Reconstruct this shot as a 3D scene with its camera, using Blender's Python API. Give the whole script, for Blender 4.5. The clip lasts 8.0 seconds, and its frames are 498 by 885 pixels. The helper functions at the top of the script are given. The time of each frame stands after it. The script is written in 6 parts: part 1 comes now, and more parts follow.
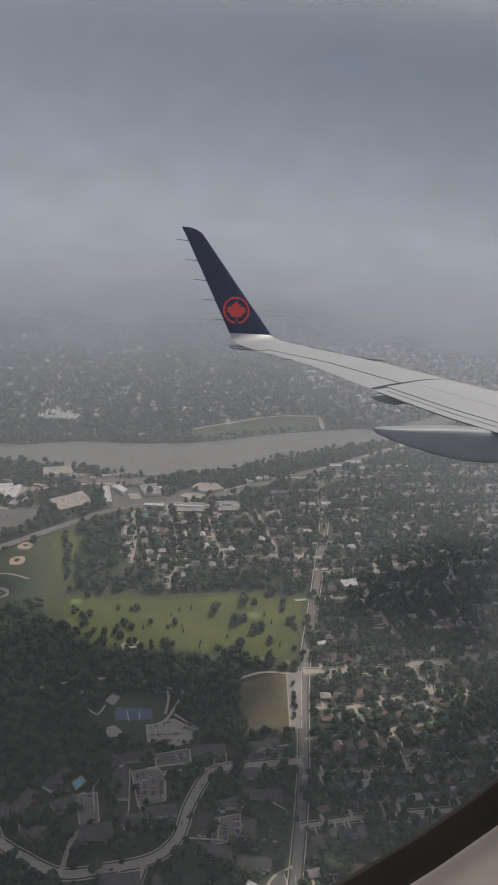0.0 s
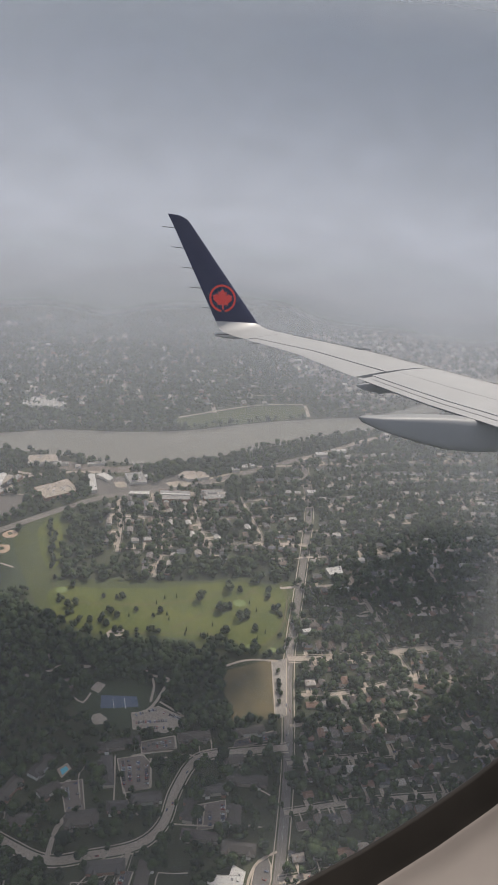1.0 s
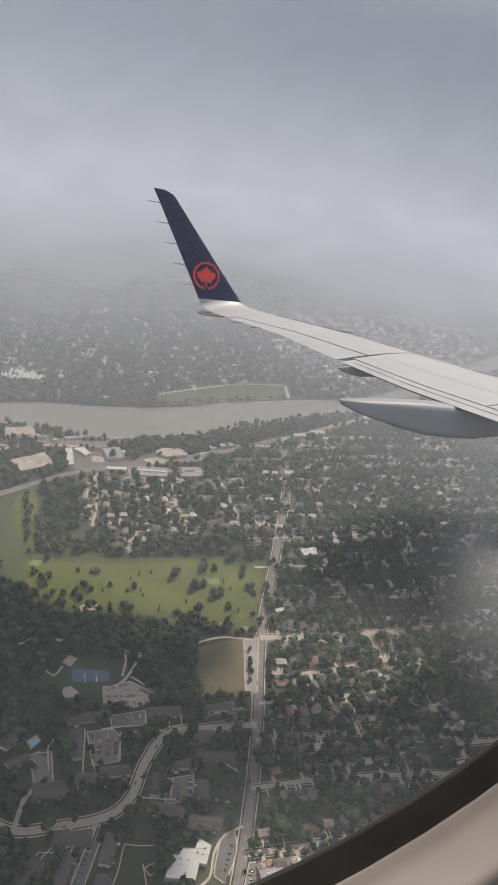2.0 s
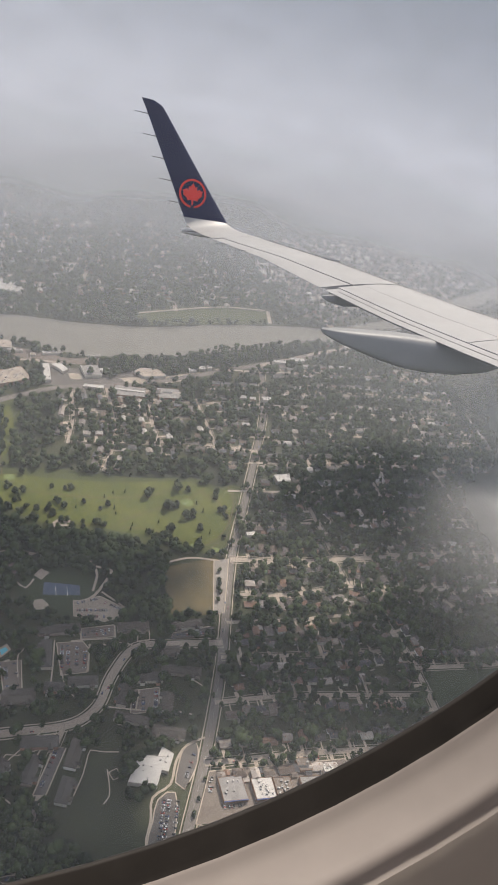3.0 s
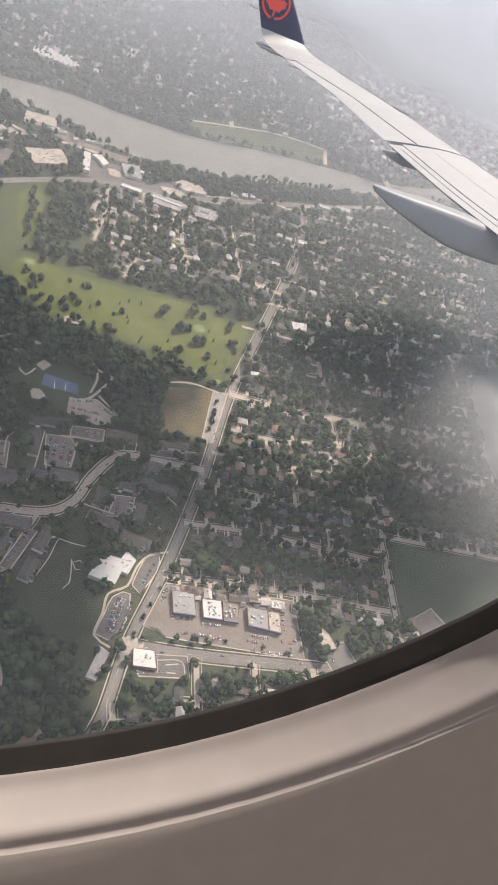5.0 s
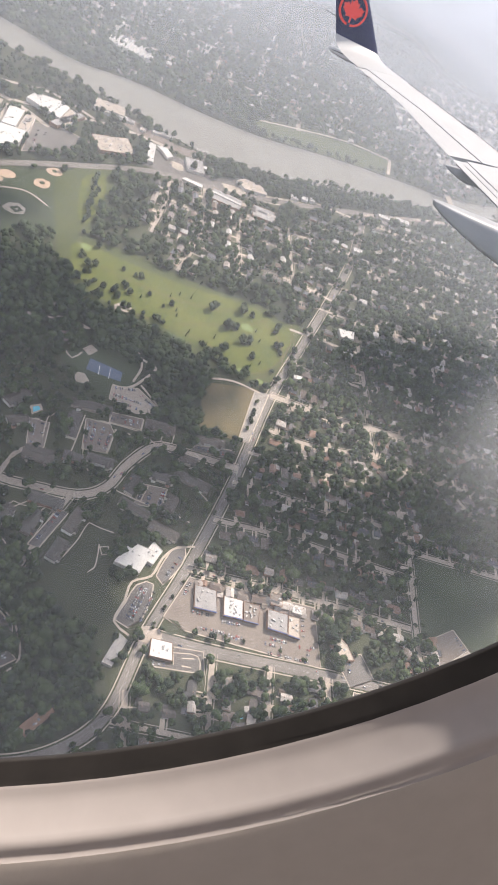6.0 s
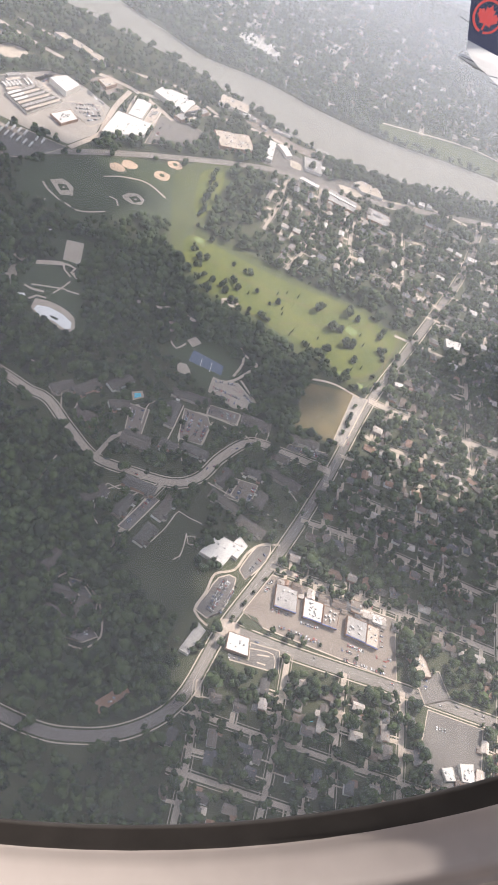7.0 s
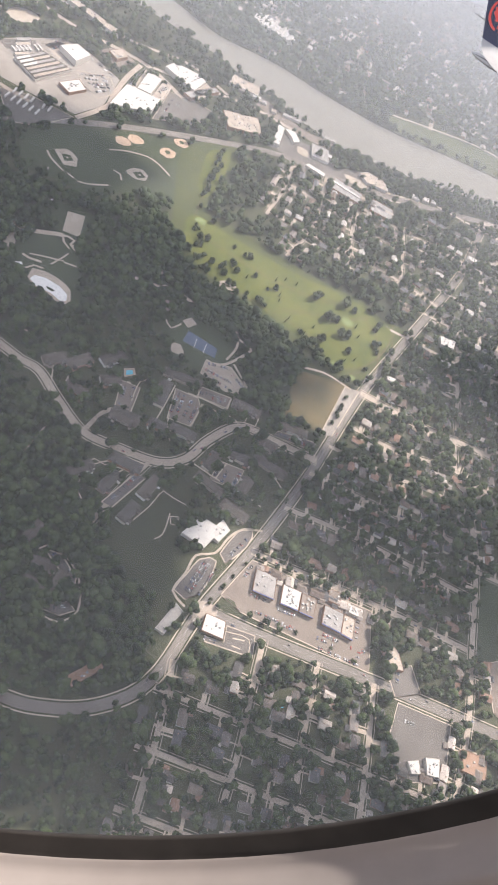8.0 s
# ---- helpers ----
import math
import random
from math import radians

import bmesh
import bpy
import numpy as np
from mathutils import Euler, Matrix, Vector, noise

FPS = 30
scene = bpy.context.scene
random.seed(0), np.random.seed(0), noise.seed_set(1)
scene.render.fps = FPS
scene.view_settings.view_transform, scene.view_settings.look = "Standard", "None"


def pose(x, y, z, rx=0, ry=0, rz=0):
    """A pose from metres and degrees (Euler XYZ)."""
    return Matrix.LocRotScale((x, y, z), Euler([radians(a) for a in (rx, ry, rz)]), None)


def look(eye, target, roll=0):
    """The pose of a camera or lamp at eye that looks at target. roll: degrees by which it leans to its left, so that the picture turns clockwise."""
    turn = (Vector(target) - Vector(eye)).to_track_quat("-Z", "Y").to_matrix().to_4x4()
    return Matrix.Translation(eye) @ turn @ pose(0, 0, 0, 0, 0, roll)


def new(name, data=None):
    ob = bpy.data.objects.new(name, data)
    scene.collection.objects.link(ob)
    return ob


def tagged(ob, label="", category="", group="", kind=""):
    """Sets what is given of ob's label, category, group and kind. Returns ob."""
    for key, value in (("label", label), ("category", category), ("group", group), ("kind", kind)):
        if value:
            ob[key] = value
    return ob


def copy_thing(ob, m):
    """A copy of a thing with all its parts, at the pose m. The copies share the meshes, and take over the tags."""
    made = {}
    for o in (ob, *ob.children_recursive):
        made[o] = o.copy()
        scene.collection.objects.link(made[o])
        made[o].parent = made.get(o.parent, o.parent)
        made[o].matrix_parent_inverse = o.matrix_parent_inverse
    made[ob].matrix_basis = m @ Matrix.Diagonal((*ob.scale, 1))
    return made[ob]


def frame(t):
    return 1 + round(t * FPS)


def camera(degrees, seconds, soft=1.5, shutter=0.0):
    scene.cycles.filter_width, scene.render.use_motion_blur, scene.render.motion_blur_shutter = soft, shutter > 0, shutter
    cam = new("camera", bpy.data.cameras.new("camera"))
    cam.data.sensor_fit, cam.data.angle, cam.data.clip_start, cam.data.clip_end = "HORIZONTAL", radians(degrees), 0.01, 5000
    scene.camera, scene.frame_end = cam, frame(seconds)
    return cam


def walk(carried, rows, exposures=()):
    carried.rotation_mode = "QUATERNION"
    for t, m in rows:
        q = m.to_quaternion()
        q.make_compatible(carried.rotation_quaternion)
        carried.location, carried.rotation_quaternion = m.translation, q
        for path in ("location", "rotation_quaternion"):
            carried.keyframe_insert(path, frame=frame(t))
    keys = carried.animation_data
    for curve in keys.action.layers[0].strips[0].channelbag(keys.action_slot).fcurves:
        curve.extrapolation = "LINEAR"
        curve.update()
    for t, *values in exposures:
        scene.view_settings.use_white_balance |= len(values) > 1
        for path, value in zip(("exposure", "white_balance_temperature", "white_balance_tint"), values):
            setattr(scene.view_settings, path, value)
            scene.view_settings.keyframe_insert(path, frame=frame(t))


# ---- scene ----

# ---- the camera, held by hand at a cabin window ----
cam = camera(33.873, 8.0, soft=1.05)
ROWS = (
    (0, (106.883, 36.249, 794.671), (83.66, 122.61, 749.92), 4.92),
    (0.5, (106.879, 36.245, 794.668), (84.81, 122.48, 749.09), 5.23),
    (1, (106.880, 36.247, 794.671), (85.60, 122.53, 748.81), 5.59),
    (1.5, (106.874, 36.243, 794.670), (86.69, 122.65, 748.55), 5.91),
    (1.7, (106.874, 36.243, 794.672), (87.63, 122.46, 747.81), 6.91),
    (2.8, (106.870, 36.243, 794.681), (92.00, 120.13, 742.32), 11.20),
    (3, (106.869, 36.243, 794.683), (93.73, 118.64, 739.56), 12.53),
    (3.5, (106.872, 36.248, 794.696), (97.73, 113.23, 731.52), 18.31),
    (4, (106.872, 36.256, 794.713), (100.70, 109.99, 727.45), 23.53),
    (4.2, (106.873, 36.257, 794.714), (101.18, 109.24, 726.59), 24.68),
    (5.3, (106.874, 36.263, 794.719), (100.88, 107.89, 725.19), 29.82),
    (5.5, (106.874, 36.264, 794.720), (100.60, 107.97, 725.30), 30.44),
    (6, (106.884, 36.276, 794.733), (97.36, 106.00, 723.68), 31.81),
    (6.5, (106.879, 36.283, 794.751), (90.70, 101.55, 720.74), 31.08),
    (7, (106.877, 36.289, 794.772), (88.67, 99.71, 719.63), 30.76),
    (7.5, (106.879, 36.294, 794.782), (89.63, 99.65, 719.36), 33.35),
    (8, (106.876, 36.297, 794.791), (90.95, 99.72, 719.13), 35.89),
)
EXPOSURES = ((0.0, -0.36, 6110, 12), (0.5, -0.2, 6140, 12), (1.0, 0.04, 6260, 12), (1.5, 0.16, 6310, 12), (3.0, 0.32, 6420, 13), (3.5, 0.49, 6410, 14), (4.0, 0.72, 6390, 15), (5.5, 0.75, 6340, 15), (6.0, 1.0, 6250, 15), (6.6, 1.18, 6220, 15), (7.2, 1.08, 6250, 16), (8.0, 1.08, 6270, 16))
walk(cam, [(t, look(eye, target, roll)) for t, eye, target, roll in ROWS], EXPOSURES)
# The aircraft's own axes (forward, out over the wing, up) at the window seat.
CRAFT = Matrix(((0.82972, -0.54831, -0.10454, 107.018), (0.55486, 0.78976, 0.26154, 36.316), (-0.06084, -0.27502, 0.95951, 794.604), (0, 0, 0, 1)))

# ---- world, sun, mist ----
SUN_ELEVATION, SUN_AZIMUTH = 50.0, 78.0  # degrees; azimuth from +x towards +y
world = bpy.data.worlds.new("overcast")
scene.world = world
world.use_nodes = True
wn, wl = world.node_tree.nodes, world.node_tree.links
wn.clear()
sky = wn.new("ShaderNodeTexSky")
sky.sky_type, sky.sun_disc = "NISHITA", False
sky.sun_elevation, sky.sun_rotation = radians(SUN_ELEVATION), radians(90 - SUN_AZIMUTH)
sky.air_density, sky.dust_density = 1.0, 4.0
bg_sky, bg_cloud, bg_mix, w_out = wn.new("ShaderNodeBackground"), wn.new("ShaderNodeBackground"), wn.new("ShaderNodeMixShader"), wn.new("ShaderNodeOutputWorld")
bg_sky.inputs["Strength"].default_value = 0.09
wl.new(sky.outputs[0], bg_sky.inputs["Color"])
w_tc, w_noise, w_ramp = wn.new("ShaderNodeTexCoord"), wn.new("ShaderNodeTexNoise"), wn.new("ShaderNodeValToRGB")
w_noise.inputs["Scale"].default_value, w_noise.inputs["Detail"].default_value = 1.3, 2.5
w_ramp.color_ramp.elements[0].position, w_ramp.color_ramp.elements[0].color = 0.3, (0.622, 0.644, 0.68, 1)
w_ramp.color_ramp.elements[1].position, w_ramp.color_ramp.elements[1].color = 0.75, (0.672, 0.693, 0.726, 1)
wl.new(w_tc.outputs["Generated"], w_noise.inputs["Vector"])
wl.new(w_noise.outputs["Fac"], w_ramp.inputs["Fac"])
wl.new(w_ramp.outputs["Color"], bg_cloud.inputs["Color"])
bg_cloud.inputs["Strength"].default_value = 0.78
bg_mix.inputs["Fac"].default_value = 0.8
wl.new(bg_sky.outputs[0], bg_mix.inputs[1])
wl.new(bg_cloud.outputs[0], bg_mix.inputs[2])
wl.new(bg_mix.outputs[0], w_out.inputs["Surface"])

sun = new("sun", bpy.data.lights.new("sun", "SUN"))
sun.data.energy, sun.data.angle, sun.data.color = 3.9, radians(1.5), (1.0, 0.89, 0.74)
s_az, s_el = radians(SUN_AZIMUTH), radians(SUN_ELEVATION)
SUN_WAY = Vector((math.cos(s_az) * math.cos(s_el), math.sin(s_az) * math.cos(s_el), math.sin(s_el)))
sun.matrix_world = look(SUN_WAY * 3000, (0, 0, 0))

# ---- materials ----
def shader(name):
    m = bpy.data.materials.new(name)
    m.use_nodes = True
    return m, m.node_tree.nodes, m.node_tree.links, m.node_tree.nodes["Principled BSDF"]


def grainy(name, dark, light, size=1.0, rough=0.85, bump=0.0, coarse=12.0, blend=0.5, metal=0.0, spread=0.0, islands=False, own=False, spec=0.3):
    """Colour between dark and light by fine grain (size in metres) and coarse patches, spread per piece."""
    m, n, l, b = shader(name)
    geo = n.new("ShaderNodeNewGeometry")
    where = geo.outputs["Position"]
    if own:
        where = n.new("ShaderNodeTexCoord").outputs["Object"]
    fine, big, mix, ramp = n.new("ShaderNodeTexNoise"), n.new("ShaderNodeTexNoise"), n.new("ShaderNodeMix"), n.new("ShaderNodeValToRGB")
    fine.inputs["Scale"].default_value, fine.inputs["Detail"].default_value = 1.0 / size, 6.0
    big.inputs["Scale"].default_value, big.inputs["Detail"].default_value = 1.0 / coarse, 3.0
    for x in (fine, big):
        l.new(where, x.inputs["Vector"])
    mix.inputs["Factor"].default_value = blend
    l.new(fine.outputs["Fac"], mix.inputs["A"])
    l.new(big.outputs["Fac"], mix.inputs["B"])
    value = mix.outputs["Result"]
    if spread:
        rnd = geo.outputs["Random Per Island"] if islands else n.new("ShaderNodeObjectInfo").outputs["Random"]
        sub, mul, add = n.new("ShaderNodeMath"), n.new("ShaderNodeMath"), n.new("ShaderNodeMath")
        sub.operation, mul.operation, add.operation = "SUBTRACT", "MULTIPLY", "ADD"
        l.new(rnd, sub.inputs[0])
        sub.inputs[1].default_value = 0.5
        l.new(sub.outputs[0], mul.inputs[0])
        mul.inputs[1].default_value = spread
        l.new(mul.outputs[0], add.inputs[0])
        l.new(value, add.inputs[1])
        value = add.outputs[0]
    ramp.color_ramp.elements[0].position, ramp.color_ramp.elements[0].color = 0.3, (*dark, 1)
    ramp.color_ramp.elements[1].position, ramp.color_ramp.elements[1].color = 0.7, (*light, 1)
    l.new(value, ramp.inputs["Fac"])
    l.new(ramp.outputs["Color"], b.inputs["Base Color"])
    b.inputs["Roughness"].default_value, b.inputs["Metallic"].default_value = rough, metal
    b.inputs["Specular IOR Level"].default_value = spec
    if bump:
        bp = n.new("ShaderNodeBump")
        bp.inputs["Strength"].default_value, bp.inputs["Distance"].default_value = bump, size * 0.5
        l.new(fine.outputs["Fac"], bp.inputs["Height"])
        l.new(bp.outputs["Normal"], b.inputs["Normal"])
    return m


def many(name, colours, rough=0.8, islands=False):
    """One of several colours, chosen per piece, with a little grain."""
    m, n, l, b = shader(name)
    geo = n.new("ShaderNodeNewGeometry")
    rnd = geo.outputs["Random Per Island"] if islands else n.new("ShaderNodeObjectInfo").outputs["Random"]
    ramp, noise_t, hue = n.new("ShaderNodeValToRGB"), n.new("ShaderNodeTexNoise"), n.new("ShaderNodeHueSaturation")
    ramp.color_ramp.interpolation = "CONSTANT"
    els = ramp.color_ramp.elements
    while len(els) < len(colours):
        els.new(0.5)
    for k, c in enumerate(colours):
        els[k].position = k / len(colours)
        els[k].color = (*c, 1)
    noise_t.inputs["Scale"].default_value, noise_t.inputs["Detail"].default_value = 0.6, 5.0
    l.new(geo.outputs["Position"], noise_t.inputs["Vector"])
    span = n.new("ShaderNodeMapRange")
    span.inputs["To Min"].default_value, span.inputs["To Max"].default_value = 0.65, 1.35
    l.new(noise_t.outputs["Fac"], span.inputs["Value"])
    l.new(span.outputs["Result"], hue.inputs["Value"])
    l.new(rnd, ramp.inputs["Fac"])
    l.new(ramp.outputs["Color"], hue.inputs["Color"])
    l.new(hue.outputs["Color"], b.inputs["Base Color"])
    b.inputs["Roughness"].default_value = rough
    return m


def veil(name, colour, density, low, high, seed, patch=500.0, contrast=0.5, top=None):
    """Thin mist: lets most light through, thicker from low to high metres above the ground, uneven in patches."""
    m, n, l, b = shader(name)
    n.remove(b)
    geo, sep, rng, tex, span, mul = (n.new("ShaderNode" + k) for k in ("NewGeometry", "SeparateXYZ", "MapRange", "TexNoise", "MapRange", "Math"))
    l.new(geo.outputs["Position"], sep.inputs["Vector"])
    l.new(sep.outputs["Z"], rng.inputs["Value"])
    rng.interpolation_type = "SMOOTHSTEP"
    rng.inputs["From Min"].default_value, rng.inputs["From Max"].default_value = low, high
    tex.noise_dimensions = "4D"
    tex.inputs["W"].default_value, tex.inputs["Scale"].default_value, tex.inputs["Detail"].default_value = seed, 1.0 / patch, 4.0
    l.new(geo.outputs["Position"], tex.inputs["Vector"])
    l.new(tex.outputs["Fac"], span.inputs["Value"])
    span.inputs["From Min"].default_value, span.inputs["From Max"].default_value = 0.3, 0.7
    span.inputs["To Min"].default_value, span.inputs["To Max"].default_value = density * (1 - contrast), min(1.0, density * (1 + contrast))
    mul.operation = "MULTIPLY"
    l.new(rng.outputs["Result"], mul.inputs[0])
    l.new(span.outputs["Result"], mul.inputs[1])
    if top:
        thin, fade = n.new("ShaderNodeMapRange"), n.new("ShaderNodeMath")
        thin.interpolation_type, fade.operation = "SMOOTHSTEP", "MULTIPLY"
        thin.inputs["From Min"].default_value, thin.inputs["From Max"].default_value = top
        thin.inputs["To Min"].default_value, thin.inputs["To Max"].default_value = 1.0, 0.0
        l.new(sep.outputs["Z"], thin.inputs["Value"])
        l.new(mul.outputs[0], fade.inputs[0])
        l.new(thin.outputs["Result"], fade.inputs[1])
        mul = fade
    dif, tra, clear, both, mix = (n.new("ShaderNode" + k) for k in ("BsdfDiffuse", "BsdfTranslucent", "BsdfTransparent", "MixShader", "MixShader"))
    for x in (dif, tra):
        x.inputs["Color"].default_value = (*colour, 1)
    l.new(dif.outputs[0], both.inputs[1])
    l.new(tra.outputs[0], both.inputs[2])
    l.new(mul.outputs[0], mix.inputs["Fac"])
    l.new(clear.outputs[0], mix.inputs[1])
    l.new(both.outputs[0], mix.inputs[2])
    l.new(mix.outputs[0], n["Material Output"].inputs["Surface"])
    return m


M_GROUND = grainy("lawn_and_soil", (0.028, 0.034, 0.018), (0.070, 0.076, 0.042), 3.0, coarse=40.0)
M_WOODGROUND = grainy("wood_floor", (0.014, 0.019, 0.011), (0.036, 0.043, 0.024), 4.0, coarse=40.0)
M_GOLF = grainy("mown_grass", (0.040, 0.062, 0.010), (0.120, 0.126, 0.027), 7.0, coarse=42.0, blend=0.45)
M_ROUGH = grainy("rough_grass", (0.034, 0.047, 0.015), (0.074, 0.084, 0.028), 4.0, coarse=35.0)
M_GREEN = grainy("putting_green", (0.12, 0.155, 0.055), (0.16, 0.195, 0.075), 3.0)
M_DRYFIELD = grainy("dry_grass", (0.058, 0.057, 0.028), (0.165, 0.126, 0.063), 6.0, coarse=55.0, blend=0.75)
M_DULLGRASS = grainy("dull_lawn", (0.024, 0.030, 0.016), (0.050, 0.056, 0.030), 3.0, coarse=35.0)
M_FIELD = grainy("playing_field", (0.030, 0.042, 0.022), (0.056, 0.070, 0.036), 3.0, coarse=60.0)
M_ASPHALT = grainy("asphalt", (0.085, 0.078, 0.072), (0.155, 0.142, 0.130), 2.5, coarse=30.0)
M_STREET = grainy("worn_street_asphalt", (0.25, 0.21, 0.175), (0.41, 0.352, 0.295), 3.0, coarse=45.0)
M_MAINROAD = grainy("main_road_asphalt", (0.118, 0.106, 0.095), (0.208, 0.188, 0.169), 2.5, coarse=30.0)
M_LOT = grainy("parking_lot_asphalt", (0.135, 0.112, 0.094), (0.215, 0.183, 0.156), 3.0, coarse=25.0)
M_CONCRETE = grainy("concrete", (0.29, 0.243, 0.196), (0.47, 0.40, 0.325), 1.5, coarse=18.0)
M_GRAVEL = grainy("pale_gravel", (0.26, 0.22, 0.175), (0.43, 0.375, 0.31), 2.0, coarse=20.0)
M_CLAY = grainy("infield_clay", (0.31, 0.225, 0.16), (0.44, 0.335, 0.245), 2.0, coarse=15.0)
M_YARD = grainy("worn_yard_concrete", (0.185, 0.165, 0.145), (0.31, 0.285, 0.255), 3.0, coarse=28.0)
M_RINK = grainy("white_rink_paint", (0.66, 0.65, 0.63), (0.79, 0.78, 0.755), 2.0, coarse=12.0)
M_PAINT = grainy("road_paint", (0.6, 0.6, 0.57), (0.8, 0.8, 0.77), 1.0)
M_WATER = grainy("brown_river_water", (0.150, 0.142, 0.115), (0.205, 0.195, 0.165), 30.0, rough=0.28, coarse=260.0, spec=0.5)
M_POOL = grainy("pool_water", (0.10, 0.42, 0.55), (0.18, 0.55, 0.66), 1.0, rough=0.1)
M_COURT = grainy("blue_court", (0.07, 0.093, 0.135), (0.11, 0.14, 0.19), 3.0)
M_WHITEROOF = grainy("white_roof_membrane", (0.41, 0.395, 0.37), (0.57, 0.55, 0.52), 2.0, coarse=14.0)
M_GREYROOF = grainy("grey_roof_gravel", (0.20, 0.192, 0.185), (0.32, 0.305, 0.29), 2.0, coarse=12.0)
M_TANROOF = grainy("tan_flat_roof", (0.28, 0.238, 0.198), (0.42, 0.365, 0.308), 2.0, coarse=14.0)
M_BRICKWALL = grainy("brick_wall", (0.20, 0.12, 0.08), (0.33, 0.22, 0.16), 0.6)
M_PALEWALL = grainy("pale_wall", (0.42, 0.40, 0.36), (0.60, 0.57, 0.52), 0.8)
M_BLUETRIM = grainy("blue_fascia", (0.07, 0.09, 0.20), (0.11, 0.14, 0.26), 1.0)
M_METAL = grainy("grey_plant_metal", (0.15, 0.15, 0.15), (0.30, 0.30, 0.30), 0.8, rough=0.5, metal=0.3)
M_HOUSEWALL = many("house_walls", ((0.55, 0.52, 0.46), (0.30, 0.18, 0.13), (0.62, 0.60, 0.57), (0.40, 0.36, 0.30), (0.25, 0.21, 0.18)))
M_HOUSEROOF = many("shingle_roofs", ((0.09, 0.08, 0.074), (0.13, 0.115, 0.105), (0.07, 0.066, 0.063), (0.40, 0.36, 0.32), (0.155, 0.13, 0.11), (0.11, 0.085, 0.07), (0.22, 0.195, 0.175), (0.08, 0.08, 0.084), (0.20, 0.125, 0.09)))
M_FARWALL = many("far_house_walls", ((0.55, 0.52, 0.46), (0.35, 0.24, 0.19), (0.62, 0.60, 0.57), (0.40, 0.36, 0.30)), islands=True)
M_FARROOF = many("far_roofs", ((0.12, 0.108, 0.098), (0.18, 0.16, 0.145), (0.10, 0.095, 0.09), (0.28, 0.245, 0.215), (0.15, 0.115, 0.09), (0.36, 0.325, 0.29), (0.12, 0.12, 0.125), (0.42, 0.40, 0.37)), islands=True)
M_CITYROOF = many("city_roofs", ((0.46, 0.43, 0.39), (0.34, 0.31, 0.28), (0.58, 0.56, 0.52), (0.24, 0.22, 0.2), (0.42, 0.34, 0.28), (0.18, 0.17, 0.16)), islands=True)
M_APTROOF = many("brown_shingles", ((0.070, 0.061, 0.053), (0.092, 0.079, 0.067), (0.080, 0.073, 0.066)))
M_LEAF = grainy("broad_leaves", (0.012, 0.022, 0.012), (0.053, 0.075, 0.029), 1.6, rough=0.75, bump=0.35, coarse=26.0, blend=0.35, spread=0.45, islands=True, spec=0.15)
M_LEAF_THING = grainy("crown_leaves", (0.020, 0.031, 0.017), (0.065, 0.08, 0.038), 1.2, rough=0.75, bump=0.6, coarse=26.0, blend=0.35, spread=0.45, spec=0.15)
M_NEEDLE = grainy("dark_needles", (0.012, 0.026, 0.012), (0.035, 0.055, 0.022), 1.0, rough=0.8, bump=0.5, spread=0.3, spec=0.1)
M_BARK = grainy("bark", (0.06, 0.045, 0.035), (0.14, 0.11, 0.085), 0.4)
M_CARPAINT = many("car_paint", ((0.58, 0.58, 0.58), (0.04, 0.04, 0.045), (0.34, 0.35, 0.36), (0.10, 0.11, 0.13), (0.28, 0.05, 0.04), (0.06, 0.09, 0.18), (0.05, 0.05, 0.052), (0.18, 0.17, 0.16)), rough=0.5)
M_CARGLASS = grainy("car_glass", (0.015, 0.017, 0.02), (0.03, 0.032, 0.035), 0.5, rough=0.08)
M_RUBBER = grainy("tyre_rubber", (0.015, 0.015, 0.015), (0.03, 0.03, 0.03), 0.2)

# ---- helpers for building ----
def part(name, bm, material, parent=None, label=""):
    """Links a bmesh, or (points, faces), as one mesh object under a thing or a part."""
    me = bpy.data.meshes.new(name)
    if isinstance(bm, tuple):
        me.from_pydata(*[list(bm[0]), [], list(bm[1])])
        me.update()
    else:
        bm.normal_update()
        bm.to_mesh(me)
        bm.free()
    for mm in material if isinstance(material, (list, tuple)) else [material]:
        me.materials.append(mm)
    ob = new(name, me)
    if parent is not None:
        ob.parent = parent
    if label:
        tagged(ob, label)
    return ob


def thing(name, label, category, group="", place=None):
    ob = tagged(new(name), label, category, group)
    if place is not None:
        ob.matrix_world = place
    return ob


def setting(name, data, material, label, category):
    return tagged(part(name, data, material), label, category, kind="structure")


def curve_through(points, step=8.0):
    """A smooth line through plan points, as an array."""
    pts = [Vector((*q, 0)) for q in points]
    pts = [2 * pts[0] - pts[1]] + pts + [2 * pts[-1] - pts[-2]]
    out = []
    for a, b, c, d in zip(pts, pts[1:], pts[2:], pts[3:]):
        count = max(1, int((c - b).length / step))
        for k in range(count):
            t = k / count
            out.append(0.5 * (2 * b + (c - a) * t + (2 * a - 5 * b + 4 * c - d) * t * t + (3 * b - a - 3 * c + d) * t ** 3))
    out.append(pts[-2])
    return np.array([(q.x, q.y) for q in out])


def sideways(line):
    d = np.gradient(line, axis=0)
    d /= np.linalg.norm(d, axis=1)[:, None] + 1e-9
    return np.stack([-d[:, 1], d[:, 0]], 1)


